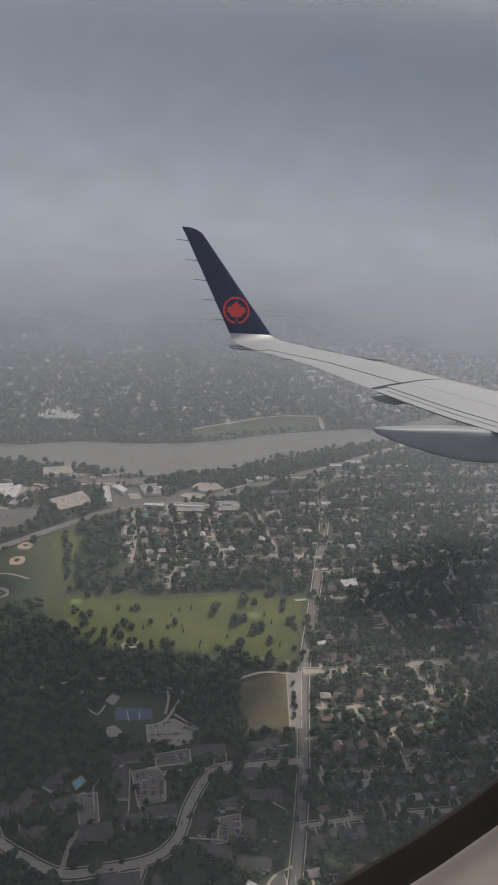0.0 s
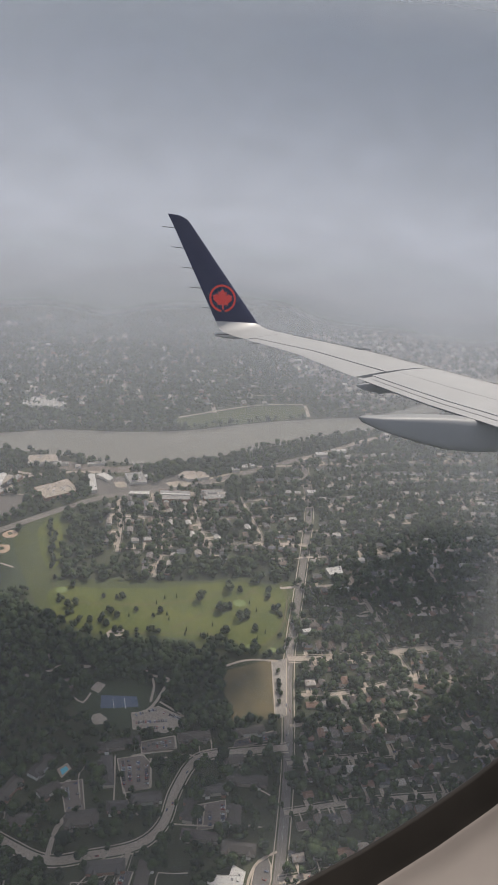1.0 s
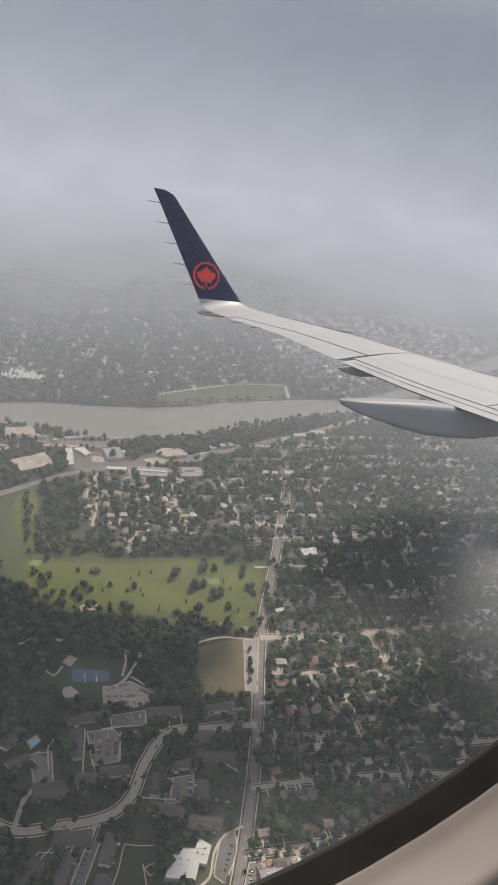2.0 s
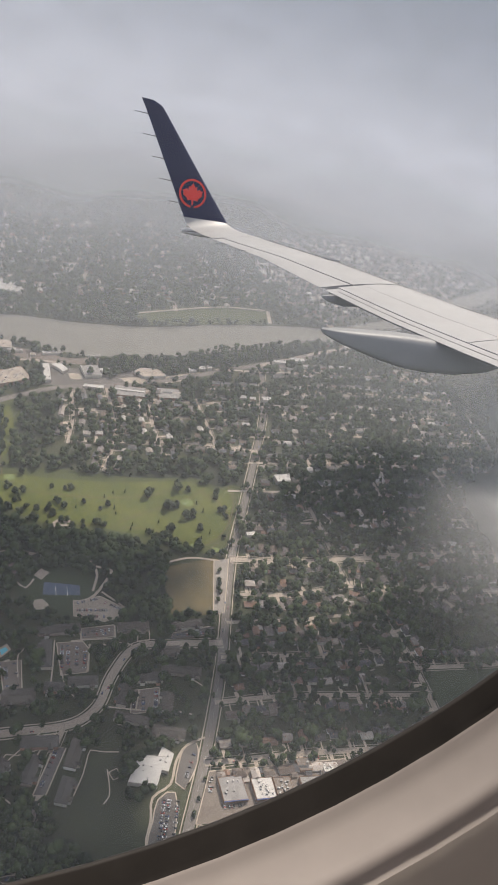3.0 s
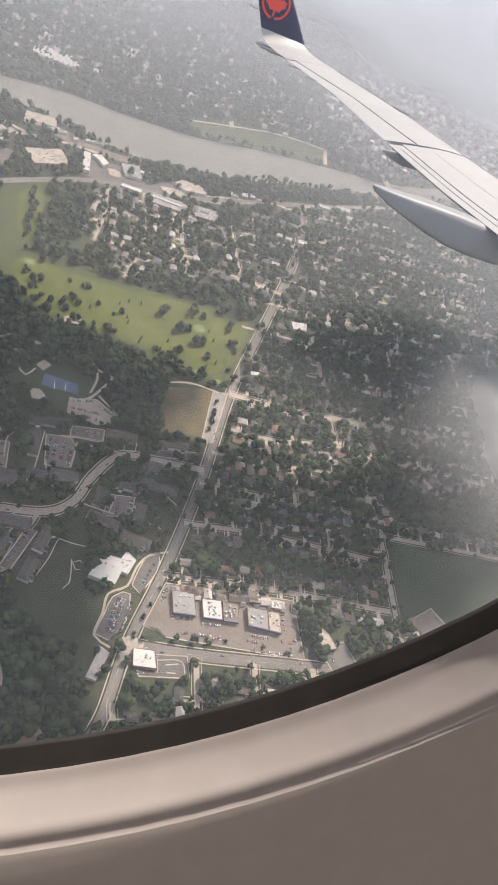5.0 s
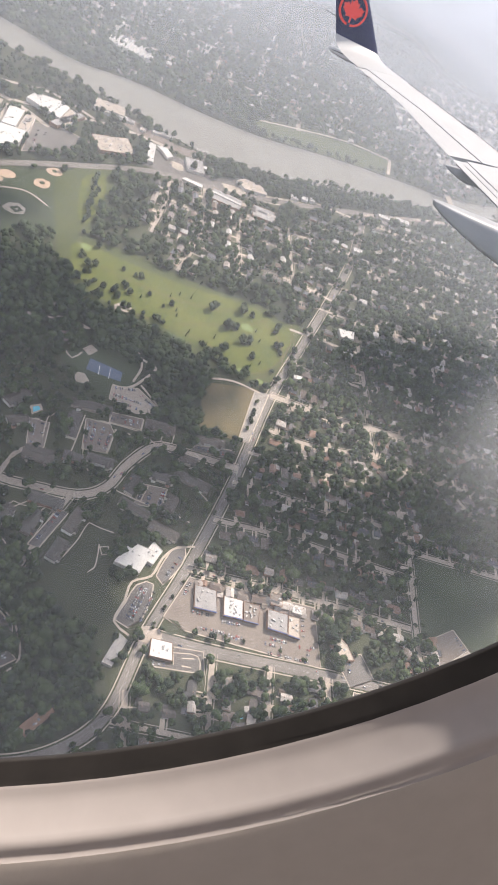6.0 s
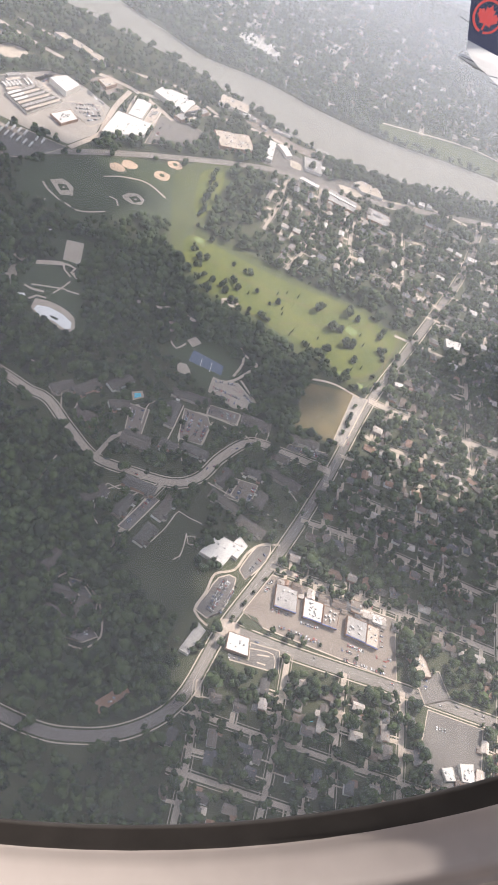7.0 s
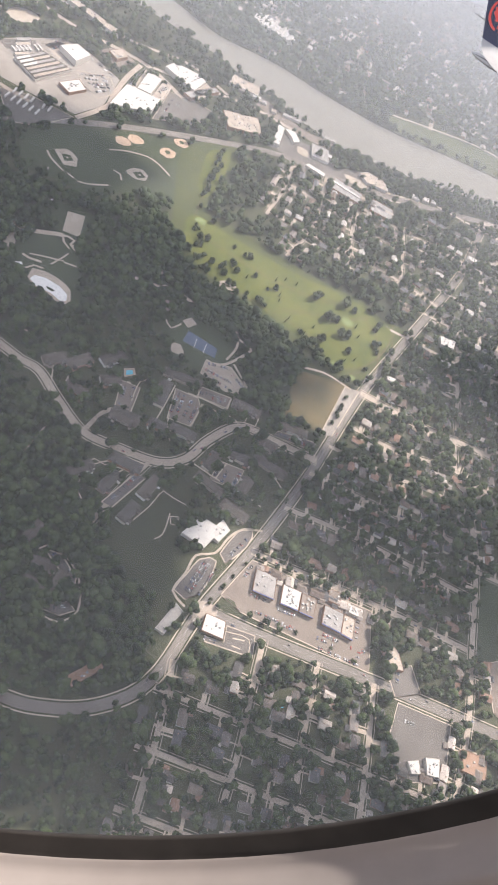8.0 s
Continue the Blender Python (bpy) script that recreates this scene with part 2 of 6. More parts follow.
def ribbon(line, width, z, shift=0.0, thick=0.0):
    """A strip of constant width along a line, with a small thickness where given."""
    n = sideways(line)
    a, b = line + n * (shift - width / 2), line + n * (shift + width / 2)
    count = len(line)
    verts = [(*q, z) for q in a] + [(*q, z) for q in b]
    faces = [(k, k + 1, count + k + 1, count + k) for k in range(count - 1)]
    if thick:
        verts += [(*q, z - thick) for q in a] + [(*q, z - thick) for q in b]
        faces += [(2 * count + k, 2 * count + k + 1, k + 1, k) for k in range(count - 1)]
        faces += [(count + k, count + k + 1, 3 * count + k + 1, 3 * count + k) for k in range(count - 1)]
    return verts, faces


def joined(pieces):
    verts, faces = [], []
    for v, f in pieces:
        base = len(verts)
        verts += list(v)
        faces += [tuple(i + base for i in q) for q in f]
    return verts, faces


def patch(outline, z, smooth=False, thick=0.0):
    """A flat patch of ground inside a plan outline; smooth: rounded through its corners."""
    if smooth:
        ring = list(outline) + [outline[0], outline[1]]
        line = curve_through(ring, 10.0)
        first = np.argmin(np.linalg.norm(line - np.array(outline[1]), axis=1))
        last = len(line) - 1
        line = line[first:last]
    else:
        line = np.array(outline, float)
    area = 0.5 * np.sum(line[:, 0] * np.roll(line[:, 1], -1) - np.roll(line[:, 0], -1) * line[:, 1])
    if area < 0:
        line = line[::-1]
    count = len(line)
    verts = [(*q, z) for q in line]
    faces = [tuple(range(count))]
    if thick:
        verts += [(*q, z - thick) for q in line]
        faces += [(k, count + k, count + (k + 1) % count, (k + 1) % count) for k in range(count)]
    return verts, faces


def box(bm, x0, x1, y0, y1, z0, z1):
    v = [bm.verts.new(q) for q in ((x0, y0, z0), (x1, y0, z0), (x1, y1, z0), (x0, y1, z0), (x0, y0, z1), (x1, y0, z1), (x1, y1, z1), (x0, y1, z1))]
    for f in ((3, 2, 1, 0), (4, 5, 6, 7), (0, 1, 5, 4), (1, 2, 6, 5), (2, 3, 7, 6), (3, 0, 4, 7)):
        bm.faces.new([v[k] for k in f])
    return v


GRID = radians(28.0)  # the street grid's turn
E1, E2 = np.array((math.cos(GRID), math.sin(GRID))), np.array((-math.sin(GRID), math.cos(GRID)))

# What stands on each 2 m cell of the plan: 0 free, 1 paved, 2 built on, 3 open (no tree), 4 water.
X0, Y0, CELL = -1500.0, 150.0, 2.0
plan = np.zeros((1250, 1750), np.uint8)
wood = np.zeros(plan.shape, np.float32)
gx, gy = np.meshgrid(X0 + CELL * (np.arange(plan.shape[0]) + 0.5), Y0 + CELL * (np.arange(plan.shape[1]) + 0.5), indexing="ij")


def inside(outline):
    """Mask of the plan's cells inside an outline."""
    q = np.array(outline, float)
    mask = np.zeros(plan.shape, bool)
    i0, j0 = ((q.min(0) - (X0, Y0)) / CELL).astype(int).clip(0)
    i1, j1 = ((q.max(0) - (X0, Y0)) / CELL).astype(int) + 2
    sx, sy = gx[i0:i1, j0:j1], gy[i0:i1, j0:j1]
    sub = np.zeros(sx.shape, bool)
    for (ax, ay), (bx, by) in zip(q, np.roll(q, -1, 0)):
        if ay != by:
            sub ^= ((ay > sy) != (by > sy)) & (sx < (bx - ax) * (sy - ay) / (by - ay) + ax)
    mask[i0:i1, j0:j1] = sub
    return mask


def cells(x, y):
    return ((np.asarray(x) - X0) / CELL).astype(int).clip(0, plan.shape[0] - 1), ((np.asarray(y) - Y0) / CELL).astype(int).clip(0, plan.shape[1] - 1)


def pave(line, width, value=1):
    n = sideways(line)
    for k in np.arange(-width / 2, width / 2 + 0.1, 1.5):
        q = line + n * k
        for t in (0.0, 0.25, 0.5, 0.75):
            w = q[:-1] * (1 - t) + q[1:] * t
            plan[cells(w[:, 0], w[:, 1])] = value


# ---- ground, river ----
rings, spokes = [0.0, 600, 1200, 1800, 2500, 3300, 4200, 5200, 7600], 48
gv = [(-200.0, 1000.0, 0.0)] + [(-200 + r * math.cos(2 * math.pi * k / spokes), 1000 + r * math.sin(2 * math.pi * k / spokes), 0) for r in rings[1:] for k in range(spokes)]
gf = [(0, 1 + k, 1 + (k + 1) % spokes) for k in range(spokes)]
for r in range(len(rings) - 2):
    a, b = 1 + r * spokes, 1 + (r + 1) * spokes
    gf += [(a + k, b + k, b + (k + 1) % spokes, a + (k + 1) % spokes) for k in range(spokes)]
setting("ground", (gv, gf), M_GROUND, "dull green ground of lawns and soil reaching to the misty distance", "ground")

FAR_BANK = curve_through([(-1700, 1150), (-1230, 1240), (-1028, 1293), (-844, 1327), (-740, 1348), (-645, 1410), (-520, 1460), (-400, 1526), (-268, 1632), (-117, 1735), (-50, 1775), (76, 1924), (239, 2208), (402, 2470), (700, 2900)], 20)
NEAR_BANK = curve_through([(-1700, 1060), (-1230, 1130), (-1000, 1180), (-760, 1275), (-646, 1300), (-558, 1319), (-420, 1352), (-300, 1440), (-176, 1571), (-3, 1733), (78, 1850), (235, 2091), (389, 2329), (760, 2800)], 20)
river_outline = [tuple(q) for q in NEAR_BANK] + [tuple(q) for q in FAR_BANK[::-1]]
setting("water", patch(river_outline, 0.12), M_WATER, "broad calm brown river between wooded banks", "river")
plan[inside(river_outline)] = 4

# Woods: outline and density.
WOODS = (
    ([(-640, 690), (-520, 760), (-430, 850), (-330, 870), (-200, 890), (-110, 870), (-60, 800), (-20, 770), (-100, 745), (-250, 770), (-330, 700), (-310, 560), (-420, 540), (-640, 560)], 0.9),
    ([(-300, 500), (-190, 520), (-100, 470), (-60, 500), (-20, 470), (30, 430), (70, 380), (20, 310), (-200, 250), (-420, 300), (-420, 480)], 1.0),
    ([(-640, 930), (-560, 1000), (-500, 1080), (-470, 1130), (-540, 1140), (-600, 1070), (-680, 960)], 0.6),
    ([(-200, 960), (-120, 1010), (-60, 1070), (-40, 1120), (-90, 1150), (-160, 1100), (-300, 1000)], 0.5),
    ([(60, 1120), (220, 1230), (330, 1300), (430, 1230), (420, 1120), (280, 1080), (120, 1030)], 0.55),
    ([(-430, 1330), (-300, 1410), (-176, 1545), (-30, 1690), (-60, 1640), (-180, 1490), (-290, 1380), (-400, 1310)], 1.0),
    ([(-1000, 1160), (-760, 1250), (-560, 1295), (-600, 1270), (-800, 1220), (-1000, 1130)], 0.8),
    ([(-1028, 1300), (-844, 1335), (-740, 1358), (-645, 1420), (-520, 1470), (-420, 1520), (-450, 1600), (-560, 1540), (-700, 1470), (-1028, 1380)], 1.0),
)
for outline, dense in WOODS:
    w = inside(outline)
    wood[w] = np.maximum(wood[w], dense)
# Darker ground inside the first four wood outlines.
setting("wood_floor", joined([patch(o, 0.04, smooth=True) for o, d in WOODS[:4]]), M_WOODGROUND, "dark ground patches under the trees", "ground")

# Golf course.
GOLF = [(-426, 913), (-491, 986), (-524, 1042), (-511, 1120), (-487, 1136), (-457, 1098), (-433, 1034), (-404, 969), (-384, 961), (-334, 990), (-263, 1013), (-198, 1040), (-132, 1078), (-97, 1073), (-71, 1093), (-56, 1093), (-41, 1024), (-37, 969), (-42, 925), (-74, 910), (-122, 896), (-172, 888), (-238, 870), (-300, 845), (-332, 846), (-388, 877)]
setting("golf_rough", patch(GOLF, 0.10, smooth=True), M_ROUGH, "yellow-green rough grass of a golf course", "grass")
FAIRWAYS = ([(-500, 1075), (-484, 1112), (-432, 1030), (-420, 975), (-440, 985), (-468, 1020)], [(-400, 935), (-330, 965), (-240, 1004), (-150, 1058), (-92, 1064), (-66, 1075), (-56, 1030), (-52, 960), (-80, 922), (-160, 908), (-240, 888), (-310, 864), (-375, 890)])
for outline in FAIRWAYS:
    setting("golf_fairway", patch(outline, 0.16, smooth=True), M_GOLF, "sunlit mown fairway of a golf course", "grass")
plan[inside(GOLF)] = 3
FIELD = [(-106, 858), (-48, 909), (-40, 912), (-14, 806), (-62, 775)]
setting("dry_field", patch(FIELD, 0.12), M_DRYFIELD, "fenced field of dry brownish grass", "field")
EAST_FIELD = [(268, 833), (520, 960), (560, 850), (329, 731)]
setting("school_field", patch(EAST_FIELD, 0.12), M_FIELD, "flat dark green playing field", "field")
RIVER_PARK = [(-450, 1565), (-288, 1722), (-194, 1768), (-172, 1712), (-268, 1640), (-400, 1537)]
setting("river_park", patch(RIVER_PARK, 0.12), M_ROUGH, "open green meadow beside the river", "field")
BALLPARK = [(-640, 800), (-600, 930), (-540, 1030), (-505, 1060), (-470, 1000), (-440, 930), (-480, 860), (-560, 770)]
setting("ball_field", patch(BALLPARK, 0.06, smooth=True), M_FIELD, "green outfield grass of a ball park", "field")
YARD = [(-100, 500), (-69, 559), (-40, 570), (-18, 520), (20, 480), (-10, 440), (-60, 450)]
setting("lawn", patch(YARD, 0.06, smooth=True), M_DULLGRASS, "open lawn beside a white community building", "field")
for outline in (FIELD, EAST_FIELD, RIVER_PARK, BALLPARK, YARD):
    plan[inside(outline)] = 3

# ---- roads ----
MAIN = [(-420, 170), (-180, 215), (-20, 262), (37, 298), (70, 345), (80, 399), (60, 489), (46, 599), (21, 738), (-21, 914), (-44, 1070), (-62, 1195), (-86, 1335), (-125, 1465), (-140, 1508)]
ROADS = (  # line, width, pavements, whether houses stand along it
    (MAIN, 11.0, True, False),
    ([(59, 490), (130, 525), (253, 594), (361, 652), (560, 757)], 13.0, True, False),
    ([(48, 590), (173, 660), (312, 728)], 9.0, True, True),
    ([(205, 905), (259, 837), (315, 737), (363, 652), (400, 560)], 9.0, True, True),
    ([(130, 523), (158, 472), (186, 425), (215, 365)], 8.0, True, True),
    ([(190, 556), (229, 482), (262, 428)], 8.0, True, True),
    ([(252, 592), (300, 512), (340, 440)], 8.0, True, True),
    ([(80, 425), (113, 377), (147, 320), (190, 240)], 8.0, True, True),
    ([(19, 741), (115, 790), (230, 852)], 8.0, True, True),
    ([(33, 672), (120, 722), (290, 800)], 8.0, True, True),
    ([(-24, 919), (66, 960), (132, 1001), (210, 1047), (290, 1092), (420, 1160)], 10.0, True, True),
    ([(119, 990), (151, 945)], 9.0, True, False),
    ([(10, 858), (73, 889), (148, 945), (182, 950), (243, 985), (282, 984), (330, 965)], 8.0, True, True),
    ([(8, 800), (90, 845), (196, 900), (262, 840)], 7.0, False, True),
    ([(13, 1164), (84, 1054), (119, 997)], 9.0, True, True),
    ([(264, 836), (405, 909), (530, 968)], 8.0, True, True),
    ([(250, 991), (367, 1043), (480, 1095)], 8.0, True, True),
    ([(-302, 1290), (-263, 1208), (-188, 1086)], 9.0, True, True),
    ([(-370, 1257), (-324, 1181), (-290, 1115), (-268, 1020)], 8.0, True, True),
    ([(-288, 1259), (-220, 1292), (-131, 1341), (-80, 1362)], 9.0, True, True),
    ([(-390, 1160), (-243, 1219), (-194, 1244), (-90, 1300)], 7.5, True, True),
    ([(-340, 1075), (-253, 1121), (-200, 1153), (-117, 1188), (-60, 1205)], 7.5, True, True),
    ([(-215, 1310), (-171, 1245), (-130, 1180)], 7.5, True, True),
    ([(-420, 1215), (-380, 1140), (-350, 1060)], 7.5, True, True),
    ([(-306, 532), (-283, 541), (-237, 533), (-188, 529), (-149, 549), (-106, 578), (-90, 612), (-93, 659), (-84, 710), (-42, 736), (14, 765)], 10.0, True, False),
    ([(-420, 500), (-350, 522), (-306, 532)], 10.0, True, False),
    ([(-188, 529), (-196, 567), (-191, 598), (-214, 628)], 7.0, False, False),
    ([(-112, 568), (-106, 524), (-92, 460)], 7.0, True, False),
    ([(-700, 700), (-672, 790), (-612, 931), (-540, 1062), (-449, 1200), (-381, 1252), (-281, 1345), (-151, 1499), (-48, 1617), (60, 1790), (107, 1874), (387, 2302), (600, 2600)], 14.0, False, False),
    ([(-140, 1508), (0, 1688), (82, 1711), (182, 1847), (329, 2052), (500, 2260)], 10.0, False, True),
)
more = []
for k in range(1, 8):  # the wooded quarter east of the main road
    o = np.array((-30.0, 919.0)) + E2 * 78 * k + E1 * (20 + 6 * k)
    more.append(([tuple(o), tuple(o + E1 * 150), tuple(o + E1 * 300 + E2 * 12), tuple(o + E1 * 520)], 6.5, False, True))
for k in range(3):
    o = np.array((230.0, 1060.0)) + E1 * 130 * k
    more.append(([tuple(o), tuple(o + E2 * 200), tuple(o + E2 * 420)], 6.5, False, True))
for k in range(4):  # further east and south
    o = np.array((600.0, 730.0)) + E2 * 75 * k + E1 * 10 * k
    more.append(([tuple(o), tuple(o + E1 * 300)], 7.0, True, True))
for k in range(3):
    o = np.array((70.0, 380.0)) - E2 * 60 * k + E1 * 20
    more.append(([tuple(o), tuple(o + E1 * 420)], 7.0, True, True))
street_lines, pavement_strips, verge_strips = [], [], []
road_pieces = []
for points, width, walks, built in (*ROADS, *more):
    line = curve_through(points)
    pave(line, width + (11 if width > 10.5 else 5 if walks else 1))
    width = width if width > 9.5 else width * 0.82
    road_pieces.append((line, width))
    if walks:
        strips = [ribbon(line, 1.3 if width > 9.5 else 0.8, 0.33, s * (width / 2 + 2.4), 0.25) for s in (-1, 1)]
        (pavement_strips if width > 9.5 else verge_strips).extend(strips)
    if built:
        street_lines.append((line, width))
for k, (line, width) in enumerate(road_pieces):
    main = k in (0, 1, 28)
    setting("road", ribbon(line, width, 0.20 + 0.006 * k), M_MAINROAD if main else M_STREET, "grey asphalt main road" if main else "pale worn asphalt residential street", "road")
setting("pavement", joined(pavement_strips), M_CONCRETE, "pale concrete pavements along the main roads", "pavement")
setting("pavement", joined(verge_strips), M_STREET, "narrow worn pavements along the residential streets", "pavement")

# ---- the aircraft: wing, winglet, cabin window (x forward, y out, z up from the seat) ----
M_WHITE = grainy("white_aircraft_paint", (0.315, 0.317, 0.322), (0.37, 0.373, 0.378), 0.35, rough=0.42, coarse=2.2, own=True, spec=0.5)
M_NAVY = grainy("navy_aircraft_paint", (0.008, 0.013, 0.05), (0.014, 0.020, 0.066), 0.4, rough=0.5, coarse=1.5, own=True, spec=0.2)
M_GREYPAINT = grainy("grey_aircraft_paint", (0.22, 0.228, 0.238), (0.265, 0.274, 0.284), 0.4, rough=0.5, coarse=2.0, own=True, spec=0.4)
M_RED = grainy("red_emblem_film", (0.62, 0.035, 0.03), (0.72, 0.05, 0.04), 0.3, rough=0.45, own=True)
M_DARKGAP = grainy("dark_sealant", (0.03, 0.03, 0.03), (0.06, 0.06, 0.06), 0.1)
M_BEZEL = grainy("beige_cabin_plastic", (0.41, 0.372, 0.355), (0.48, 0.438, 0.418), 0.01, rough=0.62, coarse=0.15, own=True, spec=0.25)
M_WALLPANEL = grainy("grey_brown_cabin_lining", (0.50, 0.455, 0.41), (0.56, 0.51, 0.465), 0.008, rough=0.7, bump=0.05, coarse=0.2, own=True)
M_GASKET = grainy("dark_window_seal", (0.02, 0.018, 0.016), (0.045, 0.04, 0.037), 0.01, rough=0.6, own=True)
M_STEEL = grainy("bare_metal", (0.35, 0.35, 0.36), (0.5, 0.5, 0.5), 0.05, rough=0.35, metal=0.9, own=True)
M_LENS = grainy("clear_lamp_lens", (0.6, 0.62, 0.63), (0.75, 0.76, 0.77), 0.05, rough=0.08, own=True, spec=0.7)


def trailing(y):
    return 4.64 + (15.4 - y) * 0.306, float(np.interp(y, (0, 4, 8.8, 10.3, 11.7, 13.2, 15.4), (-2.15, -1.98, -1.66, -1.52, -1.33, -1.10, -0.94)))


def leading(y):
    return 5.45 + (15.4 - y) * 0.53, float(np.interp(y, (0, 4, 10.66, 12.8, 15.4), (-2.25, -2.02, -1.36, -1.08, -0.84)))


def profile(x, thick=0.11):
    return 5 * thick * (0.2969 * math.sqrt(x) - 0.126 * x - 0.3516 * x * x + 0.2843 * x ** 3 - 0.1036 * x ** 4)


def station(y, s0, s1, count=9, drop=0.0):
    """The closed outline of the wing at y, from s0 to s1 of the chord, counted from the trailing edge."""
    (tf, tu), (lf, lu) = trailing(y), leading(y)
    chord = math.hypot(lf - tf, lu - tu)
    up, low = [], []
    for k in range(count):
        s = s0 + (s1 - s0) * (1 - (1 - k / (count - 1)) ** 1.6)
        h = profile(1 - s) * chord
        f, u = tf + s * (lf - tf), tu + s * (lu - tu) - drop
        up.append((f, y, u + 1.05 * h + 0.002))
        low.append((f, y, u - 0.95 * h - 0.002))
    return up + low[::-1]


def loft(sections, caps=True):
    bm = bmesh.new()
    rows = [[bm.verts.new(q) for q in s] for s in sections]
    for a, b in zip(rows, rows[1:]):
        for k in range(len(a)):
            bm.faces.new((a[k], a[(k + 1) % len(a)], b[(k + 1) % len(a)], b[k]))
    if caps:
        bm.faces.new(rows[0][::-1])
        bm.faces.new(rows[-1])
    bmesh.ops.remove_doubles(bm, verts=bm.verts, dist=0.0005)
    bmesh.ops.recalc_face_normals(bm, faces=bm.faces)
    for f in bm.faces:
        f.smooth = True
    return bm


def sharp(ob, degrees=35):
    """Smooth shading with hard edges where faces meet at more than the angle."""
    me = ob.data
    me.set_sharp_from_angle(angle=radians(degrees))
    return ob


def bar(bm, a, b, r0, r1=None, sides=6):
    """A thin round bar from a to b."""
    a, b = Vector(a), Vector(b)
    turn = (b - a).to_track_quat("Z", "Y").to_matrix()
    r1 = r0 if r1 is None else r1
    ring = [Vector((math.cos(2 * math.pi * k / sides), math.sin(2 * math.pi * k / sides), 0)) for k in range(sides)]
    p, q = [bm.verts.new(a + turn @ (v * r0)) for v in ring], [bm.verts.new(b + turn @ (v * r1)) for v in ring]
    for k in range(sides):
        bm.faces.new((p[k], p[(k + 1) % sides], q[(k + 1) % sides], q[k]))
    bm.faces.new(p[::-1])
    bm.faces.new(q)


craft = thing("airliner_wing", "white airliner wing with an upswept navy winglet", "wing", place=CRAFT)


def hinge(y):
    """Where the aileron or the spoilers begin, as a share of the chord."""
    return float(np.interp(y, (11.7, 14.62), (0.34, 0.17))) if y > 11.7 else 0.42


outer = [11.72 + (14.62 - 11.72) * k / 10 for k in range(11)]
inner = [0.3 + (11.68 - 0.3) * k / 22 for k in range(23)]
sharp(part("wing_skin", loft([station(y, 0.42, 1.0, 13) for y in inner]), M_WHITE, craft, "white painted inner wing skin"))
sharp(part("wing_skin", loft([station(y, hinge(y), 1.0, 13) for y in outer]), M_WHITE, craft, "white painted outer wing skin"))
sharp(part("wing_tip", loft([station(y, 0.0, 1.0, 15) for y in (14.63, 14.8, 15.0)]), M_WHITE, craft))
sharp(part("aileron", loft([station(y, 0.0, hinge(y) - 0.014, 7, 0.006) for y in [11.74 + (14.60 - 11.74) * k / 8 for k in range(9)]]), M_WHITE, craft))
ends = [11.66, 9.2, 6.6, 4.0]
for a, b in zip(ends, ends[1:]):
    ys = [a - 0.012 - (a - b - 0.024) * k / 5 for k in range(6)]
    sharp(part("spoiler", loft([station(y, 0.145, 0.41, 6, -0.004) for y in ys]), M_WHITE, craft))
for a, b in ((11.62, 7.0), (6.97, 0.4)):
    ys = [a - (a - b) * k / 10 for k in range(11)]
    sharp(part("flap", loft([station(y, 0.0, 0.141, 5, 0.006) for y in ys]), M_WHITE, craft))
    sharp(part("flap_vane", loft([station(y, 0.05, 0.40, 5, 0.045) for y in ys]), M_GREYPAINT, craft, "grey vane under the flap"))
# A raised seam along the flap and a slat seam near the leading edge.
for s, y0, y1, w in ((0.075, 0.5, 11.5, 0.004), (0.86, 0.5, 14.5, 0.005)):
    bm = bmesh.new()
    pts = []
    for k in range(24):
        y = y0 + (y1 - y0) * k / 23
        (tf, tu), (lf, lu) = trailing(y), leading(y)
        chord = math.hypot(lf - tf, lu - tu)
        drop = 0.006 if s < 0.1 else 0.0
        pts.append((tf + s * (lf - tf), y, tu + s * (lu - tu) - drop + 1.05 * profile(1 - s) * chord + 0.003))
    for p, q in zip(pts, pts[1:]):
        bar(bm, p, q, w, sides=4)
    part("seam", bm, M_DARKGAP, craft, "thin dark panel seam")

# Winglet: each station has a trailing and a leading edge and the way its inner face looks.
STATIONS = (
    ((4.762, 15.0, -0.967), (5.662, 15.0, -0.877), (0, 0, 1), 0.11),
    ((4.66, 15.22, -0.93), (5.57, 15.22, -0.85), (0, -0.35, 0.93), 0.10),
    ((4.57, 15.37, -0.85), (5.47, 15.37, -0.80), (0, -0.75, 0.66), 0.085),
    ((4.52, 15.44, -0.72), (5.40, 15.44, -0.74), (0, -0.96, 0.25), 0.07),
    ((4.10, 15.66, 0.20), (4.74, 15.66, 0.16), (0, -0.97, 0.23), 0.07),
    ((3.68, 15.87, 1.11), (4.09, 15.87, 1.06), (0, -0.97, 0.23), 0.07),
    ((3.63, 15.89, 1.20), (4.00, 15.89, 1.175), (0, -0.97, 0.23), 0.06),
    ((3.60, 15.905, 1.265), (3.84, 15.905, 1.25), (0, -0.97, 0.23), 0.04),
)


def blade(st, count=9):
    te, le, n = Vector(st[0]), Vector(st[1]), Vector(st[2]).normalized()
    chord = (le - te).length
    up, low = [], []
    for k in range(count):
        s = 1 - (1 - k / (count - 1)) ** 1.6
        h = profile(1 - s, st[3]) * chord
        q = te + s * (le - te)
        up.append(q + n * (h + 0.001))
        low.append(q - n * (h + 0.001))
    return up + low[::-1]


sharp(part("wing_blend", loft([blade(s) for s in STATIONS[:4]]), M_WHITE, craft, "white curved root of the winglet"))
top = list(STATIONS[3:])
winglet = sharp(part("winglet", loft([blade(s) for s in top]), M_NAVY, craft, "navy blue painted winglet"))
